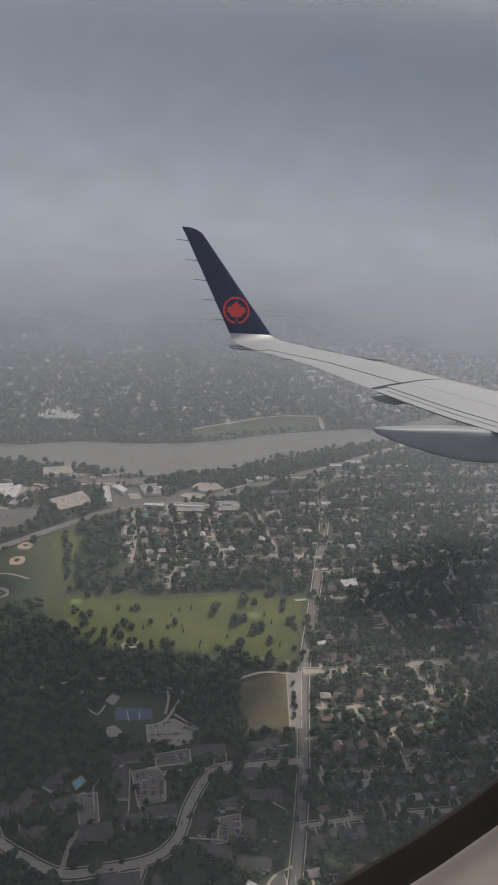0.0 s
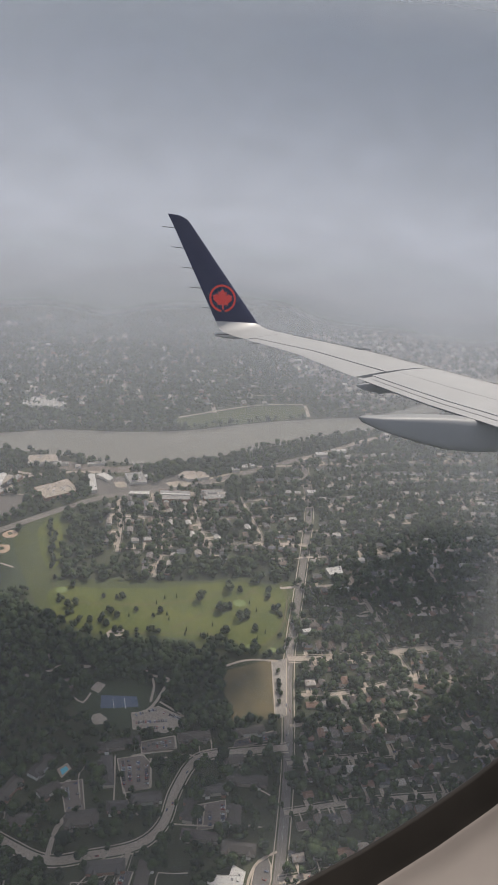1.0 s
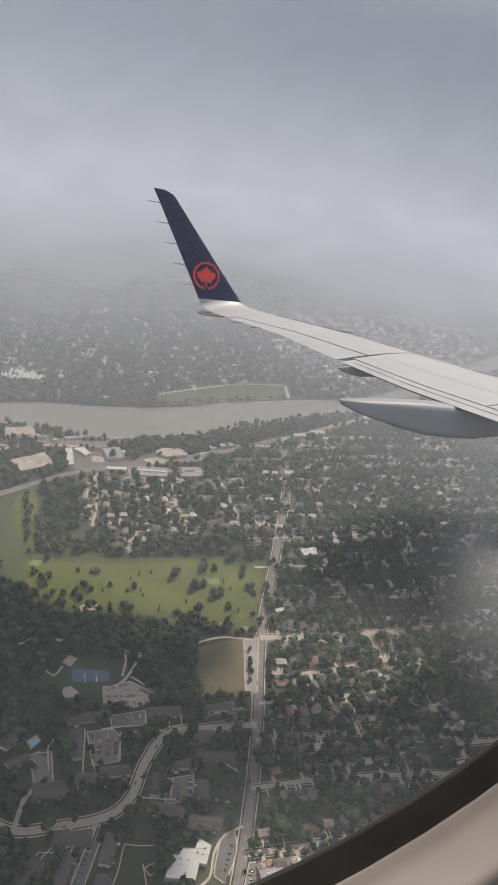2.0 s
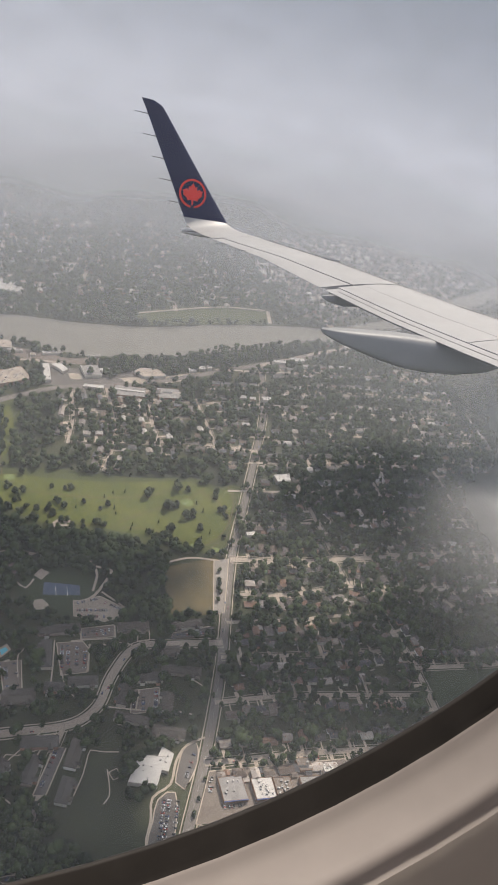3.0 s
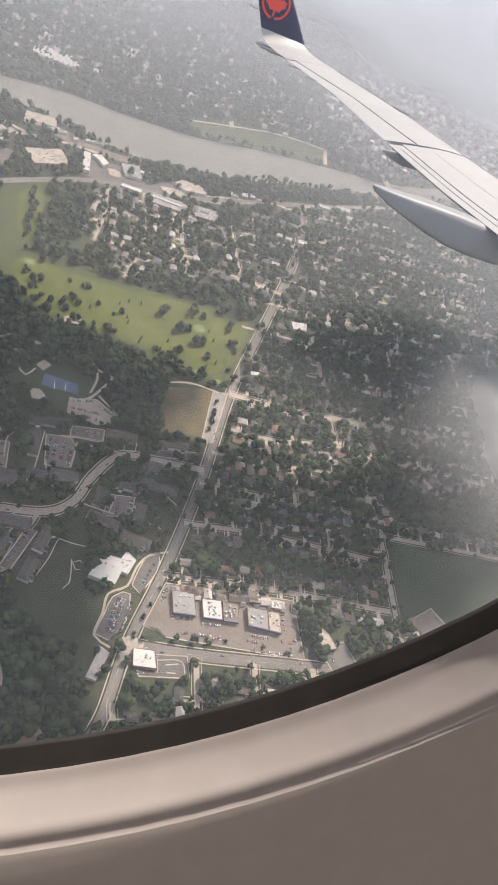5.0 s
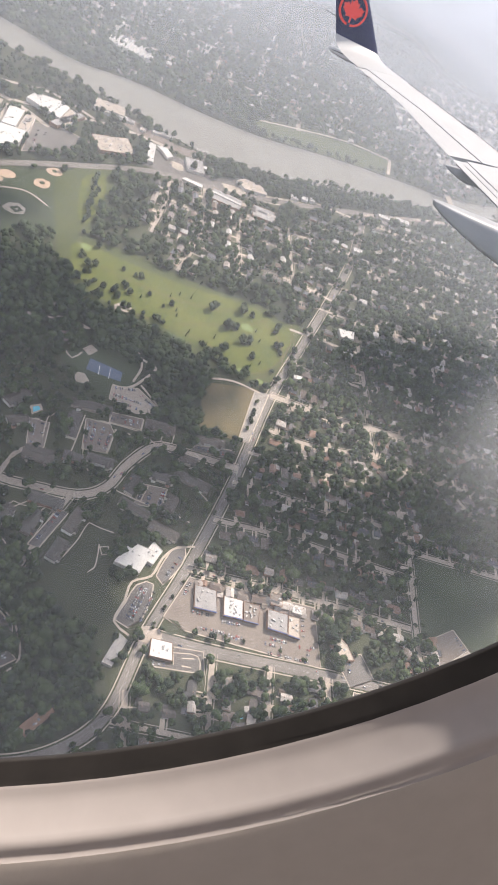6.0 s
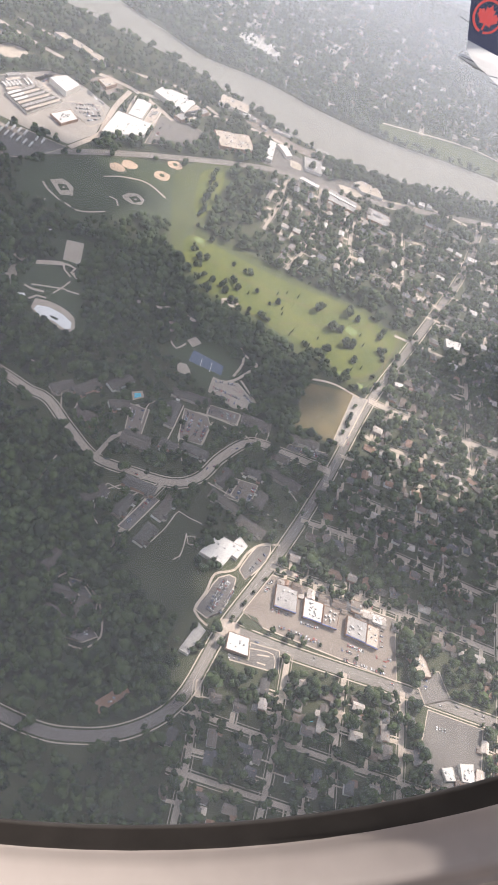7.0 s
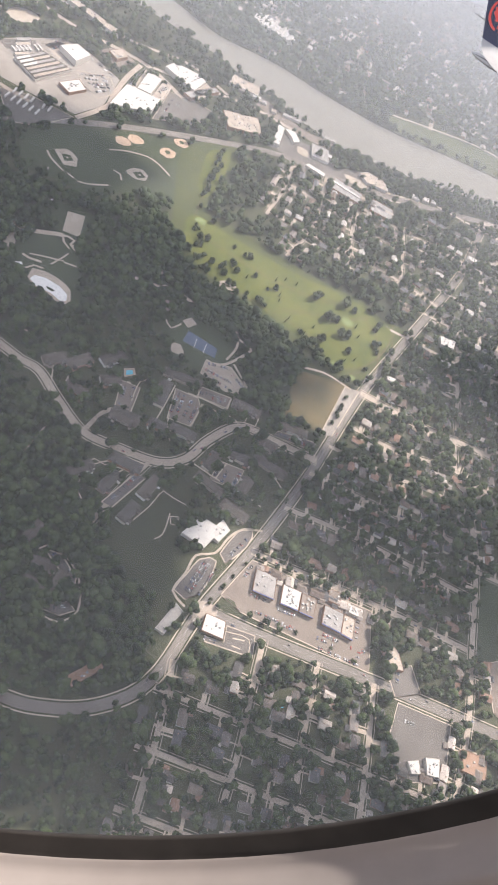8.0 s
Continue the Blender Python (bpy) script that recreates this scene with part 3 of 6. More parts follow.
# Emblem: a red ring and a red leaf on the inner face.
base, tip = Vector((4.96, 15.44, -0.73)), Vector((3.90, 15.86, 1.03))
along = (tip - base).normalized()
face_n = Vector((0, -0.97, 0.23)).normalized()
across = Vector((1, 0, 0))
upward = face_n.cross(across).normalized()
upward = upward if upward.z > 0 else -upward
centre = Vector((4.665, 15.545, -0.285)) + face_n * 0.034
bm = bmesh.new()
ring = []
for k in range(48):
    a = 2 * math.pi * (k / 48) - math.pi / 2
    w = across * math.cos(a) + upward * math.sin(a)
    ring.append((bm.verts.new(centre + w * 0.232), bm.verts.new(centre + w * 0.268), bm.verts.new(centre + w * 0.232 - face_n * 0.03), bm.verts.new(centre + w * 0.268 - face_n * 0.03)))
for k in range(1, 47):
    a, b = ring[k], ring[k + 1]
    bm.faces.new((a[0], a[1], b[1], b[0]))
    bm.faces.new((a[1], a[3], b[3], b[1]))
    bm.faces.new((a[2], a[0], b[0], b[2]))
part("emblem_ring", bm, M_RED, winglet, "red painted ring")
LEAF = ((0.0, 0.19), (0.045, 0.11), (0.085, 0.13), (0.075, 0.045), (0.13, 0.09), (0.145, 0.06), (0.20, 0.055), (0.175, 0.0), (0.195, -0.025), (0.10, -0.10), (0.11, -0.135), (0.015, -0.12), (0.015, -0.215))
shape = [*LEAF, *[(-x, y) for x, y in LEAF[:0:-1]]]
bm = bmesh.new()
front = [bm.verts.new(centre + across * x + upward * y) for x, y in shape]
rear = [bm.verts.new(centre + across * x + upward * y - face_n * 0.03) for x, y in shape]
bm.faces.new(front)
for k in range(len(shape)):
    bm.faces.new((front[k], rear[k], rear[(k + 1) % len(shape)], front[(k + 1) % len(shape)]))
part("emblem_leaf", bm, M_RED, winglet, "red leaf emblem")
for k in range(5):
    t = 0.13 + 0.2 * k
    te = Vector((4.52, 15.44, -0.72)).lerp(Vector((3.66, 15.88, 1.13)), t)
    bm = bmesh.new()
    bar(bm, te + Vector((0.03, 0, 0)), te + Vector((-0.24, 0.0, 0.015)), 0.008, 0.005)
    part("static_wick", bm, M_DARKGAP, winglet)
for y, length in ((15.2, 0.22), (14.75, 0.2), (14.2, 0.22), (13.7, 0.2)):
    f, u = trailing(y)
    bm = bmesh.new()
    bar(bm, (f + 0.03, y, u), (f - length, y, u - 0.01), 0.008, 0.005)
    part("static_wick", bm, M_DARKGAP, craft)


def pod(name, y, stations, material, label):
    """A streamlined body along x: (x, top, bottom, half width) at each station."""
    sections = []
    for f, zt, zb, w in stations:
        c, h = (zt + zb) / 2, (zt - zb) / 2
        sections.append([(f, y + w * math.copysign(abs(math.cos(a)) ** 0.45, math.cos(a)), c + h * math.copysign(abs(math.sin(a)) ** 0.45, math.sin(a))) for a in [2 * math.pi * k / 20 for k in range(20)]])
    return sharp(part(name, loft(sections), material, craft, label), 50)


pod("flap_track_fairing", 9.58, ((4.80, -1.60, -1.63, 0.03), (4.86, -1.59, -1.68, 0.09), (5.1, -1.585, -1.78, 0.15), (5.64, -1.575, -1.94, 0.21), (6.05, -1.58, -2.03, 0.23), (6.42, -1.60, -2.07, 0.24), (6.9, -1.63, -2.08, 0.24), (7.4, -1.64, -2.03, 0.22), (8.0, -1.62, -1.86, 0.15), (8.4, -1.60, -1.66, 0.05)), M_GREYPAINT, "grey canoe-shaped flap track fairing")
pod("flap_track_fairing", 11.45, ((5.66, -1.42, -1.44, 0.01), (5.8, -1.39, -1.50, 0.05), (6.05, -1.36, -1.55, 0.07), (6.35, -1.30, -1.53, 0.07), (6.7, -1.28, -1.42, 0.03)), M_GREYPAINT, "small grey fairing under the aileron joint")
pod("flap_track_fairing", 5.6, ((6.5, -2.05, -2.08, 0.02), (7.0, -1.95, -2.25, 0.15), (8.0, -1.85, -2.4, 0.22), (9.4, -1.8, -2.3, 0.2), (10.2, -1.85, -2.0, 0.05)), M_GREYPAINT, "grey canoe-shaped flap track fairing")
pod("tip_lamp", 15.30, ((4.47, -0.955, -0.985, 0.02), (4.53, -0.92, -1.01, 0.06), (4.75, -0.90, -1.035, 0.09), (5.1, -0.895, -1.03, 0.08), (5.4, -0.92, -0.99, 0.04)), M_STEEL, "small metal lamp housing at the wing tip")
pod("lamp_lens", 15.33, ((4.50, -0.962, -0.975, 0.008), (4.53, -0.945, -0.99, 0.03), (4.56, -0.94, -0.995, 0.035)), M_LENS, "clear lamp lens")
bm = bmesh.new()
for y in (13.05, 13.15):
    f, u = leading(y)
    bar(bm, (f - 0.25, y, u + 0.07), (f - 0.05, y - 0.1, u + 0.075), 0.014)
part("vortex_blade", bm, M_GREYPAINT, craft)

# ---- cabin wall with the window ----
WIN_F, WIN_U, RISE, SEGS = -0.160, 0.140, 0.16, 96


def oval(r, y):
    """The window's outline, round below and above with straight sides, at distance y from the seat's axis."""
    out = []
    for k in range(SEGS):
        a = -math.pi + 2 * math.pi * k / SEGS
        out.append((WIN_F + r * math.cos(a), y, WIN_U + r * math.sin(a) + (RISE if k >= SEGS // 2 else 0.0)))
    return out


def tube(rings):
    bm = bmesh.new()
    rows = [[bm.verts.new(q) for q in r] for r in rings]
    for a, b in zip(rows, rows[1:]):
        for k in range(SEGS):
            f = bm.faces.new((a[k], a[(k + 1) % SEGS], b[(k + 1) % SEGS], b[k]))
            f.smooth = True
    return bm


def rectangle(y, x0, x1, z0, z1):
    out = []
    for k in range(SEGS):
        a = -math.pi + 2 * math.pi * k / SEGS
        c, s = math.cos(a), math.sin(a)
        t = 1 / max(abs(c), abs(s))
        out.append(((x0 + x1) / 2 + (x1 - x0) / 2 * c * t, y, (z0 + z1) / 2 + (z1 - z0) / 2 * s * t))
    return out


cabin = tagged(new("wall_cabin"), "grey-brown cabin side wall lining around an oval aircraft window", "wall", kind="structure")
cabin.matrix_world = CRAFT
part("lining", tube([oval(0.2268, 0.1172), oval(0.2290, 0.1160), oval(0.25, 0.112), oval(0.30, 0.105), oval(0.45, 0.095), rectangle(0.085, -1.6, 1.4, -1.0, 1.1)]), M_WALLPANEL, cabin, "grey-brown cabin lining panel")
part("fuselage_skin", tube([oval(0.40, 0.205), oval(0.45, 0.21), rectangle(0.21, -1.6, 1.4, -1.0, 1.1)]), M_WHITE, cabin, "white outer skin of the aircraft")
window = tagged(new("window_1"), "oval aircraft window with a beige plastic surround and dark seal", "window", kind="structure")
window.matrix_world = CRAFT
sharp(part("surround", tube([oval(0.2155, 0.1312), oval(0.2160, 0.1305), oval(0.2173, 0.1298), oval(0.2188, 0.1275), oval(0.2202, 0.1250), oval(0.2213, 0.1228), oval(0.2219, 0.1214), oval(0.2223, 0.1203), oval(0.2231, 0.1194), oval(0.2243, 0.1189), oval(0.2256, 0.1187), oval(0.2264, 0.1182), oval(0.2268, 0.1172)]), M_BEZEL, window, "beige plastic window surround"), 60)
part("seal", tube([oval(0.40, 0.205), oval(0.30, 0.160), oval(0.2180, 0.1378), oval(0.2102, 0.1360), oval(0.2094, 0.1350), oval(0.2098, 0.1342), oval(0.2146, 0.1322), oval(0.2155, 0.1312)]), M_GASKET, window, "dark rubber window seal")
pane_m = veil("hazy_window_pane", (0.80, 0.85, 0.92), 0.085, -10, 10, 3.0, 0.12, 0.25)
pane_bm = bmesh.new()
pane_bm.faces.new([pane_bm.verts.new(q) for q in oval(0.225, 0.1385)])
part("pane", pane_bm, pane_m, window, "slightly hazy clear window pane")
room = tagged(new("wall_cabin_rear"), "plain closed cabin interior in grey-brown lining", "wall", kind="structure")
room.matrix_world = CRAFT
bm = bmesh.new()
box(bm, -1.62, 1.42, -2.7, 0.2, -1.06, -1.0)
part("floor", bm, M_WALLPANEL, room)
bm = bmesh.new()
box(bm, -1.62, 1.42, -2.7, 0.2, 1.1, 1.16)
part("ceiling", bm, M_BEZEL, room)
for x0, x1 in ((-1.68, -1.62), (1.42, 1.48)):
    bm = bmesh.new()
    box(bm, x0, x1, -2.7, 0.2, -1.06, 1.16)
    part("bulkhead", bm, M_BEZEL, room)
bm = bmesh.new()
box(bm, -1.68, 1.48, -2.78, -2.7, -1.06, -0.1)
box(bm, -1.68, 1.48, -2.78, -2.7, 0.32, 1.16)
for k in range(7):
    x = -1.68 + 3.16 * k / 6
    box(bm, x - 0.12, x + 0.12, -2.78, -2.7, -0.1, 0.32)
part("far_side", bm, M_BEZEL, room, "far cabin side with a row of windows")

for k in range(6):  # daylight in the far row of windows
    x = -1.68 + 3.16 * (k + 0.5) / 6
    lamp = new("far_window_light", bpy.data.lights.new("far_window_light", "AREA"))
    lamp.data.shape, lamp.data.size, lamp.data.size_y, lamp.data.energy, lamp.data.color = "RECTANGLE", 0.28, 0.4, 1.5, (1.0, 0.93, 0.86)
    lamp.matrix_world = CRAFT @ look((x, -2.69, 0.11), (x, 0.0, 0.0))

# ---- houses ----
def house_mesh(length, width, wall_h, rise, hip=0.0):
    """Walls and a pitched roof with eaves, as two bmeshes."""
    a, b = length / 2, width / 2
    walls, roof = bmesh.new(), bmesh.new()
    v = box(walls, -a, a, -b, b, -0.5, wall_h)
    if hip < 0.3:
        for s in (-1, 1):
            g = [walls.verts.new(q) for q in ((s * a, -b, wall_h), (s * a, b, wall_h), (s * a, 0, wall_h + rise * 0.97))]
            walls.faces.new(g if s > 0 else g[::-1])
    o = 0.5
    e = [roof.verts.new(q) for q in ((-a - o, -b - o, wall_h - 0.1), (a + o, -b - o, wall_h - 0.1), (a + o, b + o, wall_h - 0.1), (-a - o, b + o, wall_h - 0.1))]
    r = [roof.verts.new((-a - o + hip * b, 0, wall_h + rise)), roof.verts.new((a + o - hip * b, 0, wall_h + rise))]
    for f in ((e[0], e[1], r[1], r[0]), (e[2], e[3], r[0], r[1]), (e[1], e[2], r[1]), (e[3], e[0], r[0]), (e[3], e[2], e[1], e[0])):
        roof.faces.new(f)
    return walls, roof


rng = np.random.default_rng(7)
SHAPES = ((13, 8.5, 3.2, 2.4, 0.0), (15, 9, 3.0, 2.2, 0.9), (11, 9, 5.4, 2.8, 0.0), (17, 9.5, 3.1, 2.3, 0.0), (12, 8, 3.0, 2.5, 0.8), (14, 10, 5.2, 3.0, 0.9))
templates = []
for k, (a, b, h, r, hip) in enumerate(SHAPES):
    home = thing("house", "detached suburban house with a pitched shingle roof among trees", "house", "houses along the streets")
    w, t = house_mesh(a, b, h, r, hip)
    part("wall", w, M_HOUSEWALL, home)
    roof = part("roof", t, M_HOUSEROOF, home)
    bm = bmesh.new()
    box(bm, a * 0.2, a * 0.2 + 0.9, 0.6, 1.4, h, h + r + 0.9)
    part("chimney", bm, M_BRICKWALL, roof)
    w, t = house_mesh(6.2, 6.0, 2.6, 1.5, 0.0)
    for m4 in (w, t):
        bmesh.ops.translate(m4, verts=m4.verts, vec=(a / 2 - 1.0, -b / 2 - 2.0, 0))
    part("garage", w, M_HOUSEWALL, home)
    part("garage_roof", t, M_HOUSEROOF, home)
    templates.append(home)

# Plots kept free of houses: a corner store and three pale buildings.
for plot in ([(64, 488), (121, 520), (140, 494), (86, 456), (72, 468)], [(-20, 1143), (6, 1164), (17, 1142), (-6, 1124)], [(-23, 983), (-7, 996), (-1, 983), (-15, 973)], [(9, 1104), (28, 1118), (35, 1107), (17, 1095)]):
    plan[inside(plot) & (plan == 0)] = 3
spots, drives = [], []
for line, width in street_lines:
    n = sideways(line)
    seg = np.linalg.norm(np.diff(line, axis=0), axis=1)
    along_m = np.r_[0, np.cumsum(seg)]
    for side in (-1, 1):
        at = 10.0 + rng.uniform(0, 8)
        while at < along_m[-1] - 8:
            x = np.array([np.interp(at, along_m, line[:, k]) for k in (0, 1)])
            nn = np.array([np.interp(at, along_m, n[:, k]) for k in (0, 1)]) * side
            nn /= np.linalg.norm(nn)
            q = x + nn * (width / 2 + 15.5 + rng.uniform(-2, 3))
            i, j = cells(q[0] + np.array((-6, 6, -6, 6, 0)), q[1] + np.array((-6, -6, 6, 6, 0)))
            if plan[i, j].max() == 0 and wood[i[4], j[4]] < 0.95:
                spots.append((q, math.atan2(nn[1], nn[0]), x, nn, width))
                ii, jj = cells(q[0] + np.arange(-7, 8, 2)[:, None] + 0 * np.arange(8), q[1] + np.arange(-7, 8, 2)[None, :] + 0 * np.arange(8)[:, None])
                plan[ii, jj] = 2
            at += rng.uniform(16.5, 21.0)

near = sorted(spots, key=lambda s: np.hypot(s[0][0] - 120, s[0][1] - 720))
NEAR_HOUSES = 290
for k, (q, turn, x, nn, width) in enumerate(near):
    yaw = turn + math.pi / 2 + rng.choice((0, 0, 0, math.pi / 2)) + rng.normal(0, 0.04)
    d0, d1 = x + nn * (width / 2 - 0.5), q - nn * 5.0
    off = np.array((-nn[1], nn[0])) * 5.0
    if rng.random() < 0.85:
        drives.append(ribbon(np.array((d0 + off, (d0 + d1) / 2 + off, d1 + off * 1.1)), rng.uniform(3.0, 5.5), 0.36 + 0.0002 * (k % 50)))
        pave(np.array((d0 + off, d1 + off)), 3.0)
    if rng.random() < 0.55:
        drives.append(ribbon(np.array((x + nn * (width / 2), q - nn * 4)), 1.6, 0.34 + 0.0002 * (k % 50)))
    m4 = Matrix.Translation((*q, 0)) @ Matrix.Rotation(yaw, 4, "Z")
    if k < NEAR_HOUSES:
        t = templates[int(rng.integers(len(templates)))]
        c = copy_thing(t, m4)
for t in templates:
    for o in (*t.children_recursive, t):
        bpy.data.objects.remove(o)
setting("driveways", joined(drives), M_CONCRETE, "pale concrete driveways and garden paths", "driveway")


def quick_houses(places, name, label, wall_m, roof_m, flat=False):
    """Many small houses far off, as one mesh: (x, y, turn, length, width, height)."""
    verts, faces, mats = [], [], []
    for x, y, turn, a, b, h in places:
        c, s = math.cos(turn), math.sin(turn)
        base = len(verts)
        rise = 0.0 if flat else 2.4
        for u, v, z in ((-a, -b, 0), (a, -b, 0), (a, b, 0), (-a, b, 0), (-a, -b, h), (a, -b, h), (a, b, h), (-a, b, h)):
            verts.append((x + c * u / 2 - s * v / 2, y + s * u / 2 + c * v / 2, z))
        faces += [tuple(base + i for i in f) for f in ((0, 1, 5, 4), (1, 2, 6, 5), (2, 3, 7, 6), (3, 0, 4, 7))]
        mats += [0] * 4
        base = len(verts)
        if flat:
            for u, v, z in ((-a, -b, h + 0.02), (a, -b, h + 0.02), (a, b, h + 0.02), (-a, b, h + 0.02)):
                verts.append((x + c * u / 2 - s * v / 2, y + s * u / 2 + c * v / 2, z))
            faces.append((base, base + 1, base + 2, base + 3))
            mats += [1]
        else:
            for u, v, z in ((-a - 1, -b - 1, h), (a + 1, -b - 1, h), (a + 1, b + 1, h), (-a - 1, b + 1, h), (-a - 1, 0, h + rise), (a + 1, 0, h + rise)):
                verts.append((x + c * u / 2 - s * v / 2, y + s * u / 2 + c * v / 2, z))
            faces += [tuple(base + i for i in f) for f in ((0, 1, 5, 4), (2, 3, 4, 5), (1, 2, 5), (3, 0, 4))]
            mats += [1] * 4
    ob = part(name, (verts, faces), [wall_m, roof_m])
    ob.data.polygons.foreach_set("material_index", mats)
    return tagged(ob, label, "houses", kind="stuff")


rest = [(q[0], q[1], turn + math.pi / 2, rng.uniform(11, 16), rng.uniform(8, 10), rng.uniform(3, 5.5)) for q, turn, *_ in near[NEAR_HOUSES:]]
# Town over the river and the outer quarters: blocks on a turned grid.
far_streets, far_homes, city = [], [], []
for gi in range(-26, 40):
    for gj in range(-12, 40):
        o = np.array((-300.0, 1500.0)) + E1 * gi * 95 + E2 * gj * 62
        i, j = cells(*o)
        if not (-1480 < o[0] < 980 and 200 < o[1] < 3600):
            continue
        beyond = o[1] > np.interp(o[0], FAR_BANK[:, 0], FAR_BANK[:, 1]) + 45
        if not beyond or plan[i, j]:
            continue
        downtown = math.hypot(o[0] - 40, o[1] - 2150) < 330
        if gj % 2 == 0:
            far_streets.append(ribbon(np.array((o - E1 * 47.5, o + E1 * 47.5)), 7.0, 0.15))
            pave(np.array((o - E1 * 47.5, o + E1 * 47.5)), 8.0)
        if gi % 2 == 0:
            far_streets.append(ribbon(np.array((o - E2 * 31, o + E2 * 31)), 10.0, 0.17))
            pave(np.array((o - E2 * 31, o + E2 * 31)), 17.0)
        for k in range(26 if downtown else 6):
            q = o + E1 * rng.uniform(-40, 40) + E2 * (rng.choice((-17, 17)) + rng.uniform(-5, 5))
            reach = 8 if downtown else 5
            if plan[cells(q[0] + np.array((-reach, -reach, reach, reach, 0)), q[1] + np.array((-reach, reach, -reach, reach, 0)))].max() == 0:
                if downtown and rng.random() < 0.75:
                    city.append((q[0], q[1], GRID + rng.choice((0, math.pi / 2)), rng.uniform(10, 22), rng.uniform(8, 14), rng.uniform(5, 11)))
                else:
                    far_homes.append((q[0], q[1], GRID + rng.choice((0, math.pi / 2)), rng.uniform(11, 17), rng.uniform(8, 11), rng.uniform(3, 6)))
                ii, jj = cells(q[0] + np.arange(-reach, reach + 1, 2)[:, None] + 0 * np.arange(reach + 1), q[1] + np.arange(-reach, reach + 1, 2)[None, :] + 0 * np.arange(reach + 1)[:, None])
                plan[ii, jj] = 2
setting("far_streets", joined(far_streets), M_STREET, "pale streets of the town across the river", "road")
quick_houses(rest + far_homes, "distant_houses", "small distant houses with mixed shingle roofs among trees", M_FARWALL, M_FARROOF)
quick_houses(city, "distant_blocks", "flat-roofed downtown blocks of mixed pale colours", M_FARWALL, M_CITYROOF, True)

# ---- trees ----
ICO = bmesh.new()
bmesh.ops.create_icosphere(ICO, subdivisions=1, radius=1.0)
ICO_V = np.array([v.co[:] for v in ICO.verts])
ICO_F = np.array([[v.index for v in f.verts] for f in ICO.faces])
ICO.free()


def clump_tree(count, seed):
    """A crown of uneven clumps, radius about 1, standing on z = 0.35."""
    g = np.random.default_rng(seed)
    vs, fs = [], []
    for k in range(count):
        a, rr = g.uniform(0, 6.28), (0 if k == 0 else g.uniform(0.35, 0.72))
        size = g.uniform(0.42, 0.66) if k else 0.72
        c = np.array((rr * math.cos(a), rr * math.sin(a), g.uniform(0.75, 1.55) - 0.4 * rr + (0.2 if k == 0 else 0)))
        v = ICO_V * size * g.uniform(0.72, 1.25, (len(ICO_V), 1)) * (1, 1, g.uniform(0.8, 1.1)) + c
        fs.append(ICO_F + len(ICO_V) * k)
        vs.append(v)
    return np.concatenate(vs), np.concatenate(fs)


def scatter_mesh(name, places, kinds, material, label):
    """All trees of a stretch as one mesh; places: x, y, z, radius, height scale, turn, kind."""
    vs, fs, base = [], [], 0
    for x, y, z, r, h, turn, kind in places:
        v, f = kinds[int(kind)]
        c, s = math.cos(turn), math.sin(turn)
        w = np.stack([x + r * (c * v[:, 0] - s * v[:, 1]), y + r * (s * v[:, 0] + c * v[:, 1]), z + r * h * v[:, 2]], 1)
        vs.append(w)
        fs.append(f + base)
        base += len(v)
    vs, fs = np.concatenate(vs), np.concatenate(fs)
    me = bpy.data.meshes.new(name)
    me.vertices.add(len(vs))
    me.vertices.foreach_set("co", vs.astype(np.float32).ravel())
    me.loops.add(fs.size)
    me.loops.foreach_set("vertex_index", fs.astype(np.int32).ravel())
    me.polygons.add(len(fs))
    me.polygons.foreach_set("loop_start", np.arange(0, fs.size, 3, dtype=np.int32))
    me.polygons.foreach_set("use_smooth", np.ones(len(fs), dtype=bool))
    me.update(calc_edges=True)
    me.materials.append(material)
    return tagged(new(name, me), label, "trees", kind="stuff")


NEAR_KINDS = [clump_tree(5, k) for k in range(8)]
FAR_KINDS = [clump_tree(2, 50 + k) for k in range(8)]

# ---- single trees of the golf course and the verges ----
def crown_bm(seed, clumps, size):
    v, f = clump_tree(clumps, seed)
    bm = bmesh.new()
    vs = [bm.verts.new((q[0] * size, q[1] * size, q[2] * size * 1.15)) for q in v]
    for q in f:
        bm.faces.new([vs[k] for k in q])
    return bm


def trunk_bm(height, r):
    bm = bmesh.new()
    bar(bm, (0, 0, -0.3), (0, 0, height), r, r * 0.55, 7)
    for k in range(4):
        a = k * 1.57 + 0.4
        bar(bm, (0, 0, height * 0.6), (math.cos(a) * height * 0.45, math.sin(a) * height * 0.45, height * 1.15), r * 0.45, r * 0.2, 5)
    return bm


def conifer_bm(seed, size):
    g = np.random.default_rng(seed)
    bm = bmesh.new()
    tiers = 6
    for k in range(tiers):
        z0, z1 = size * (0.5 + 0.85 * k), size * (1.9 + 0.85 * k)
        r = size * 1.05 * (1 - k / (tiers + 0.6))
        tip_v = bm.verts.new((0, 0, z1))
        ring = [bm.verts.new((r * g.uniform(0.7, 1.15) * math.cos(2 * math.pi * i / 11), r * g.uniform(0.7, 1.15) * math.sin(2 * math.pi * i / 11), z0 + g.uniform(-0.2, 0.2) * size)) for i in range(11)]
        for i in range(11):
            bm.faces.new((ring[i], ring[(i + 1) % 11], tip_v))
    return bm


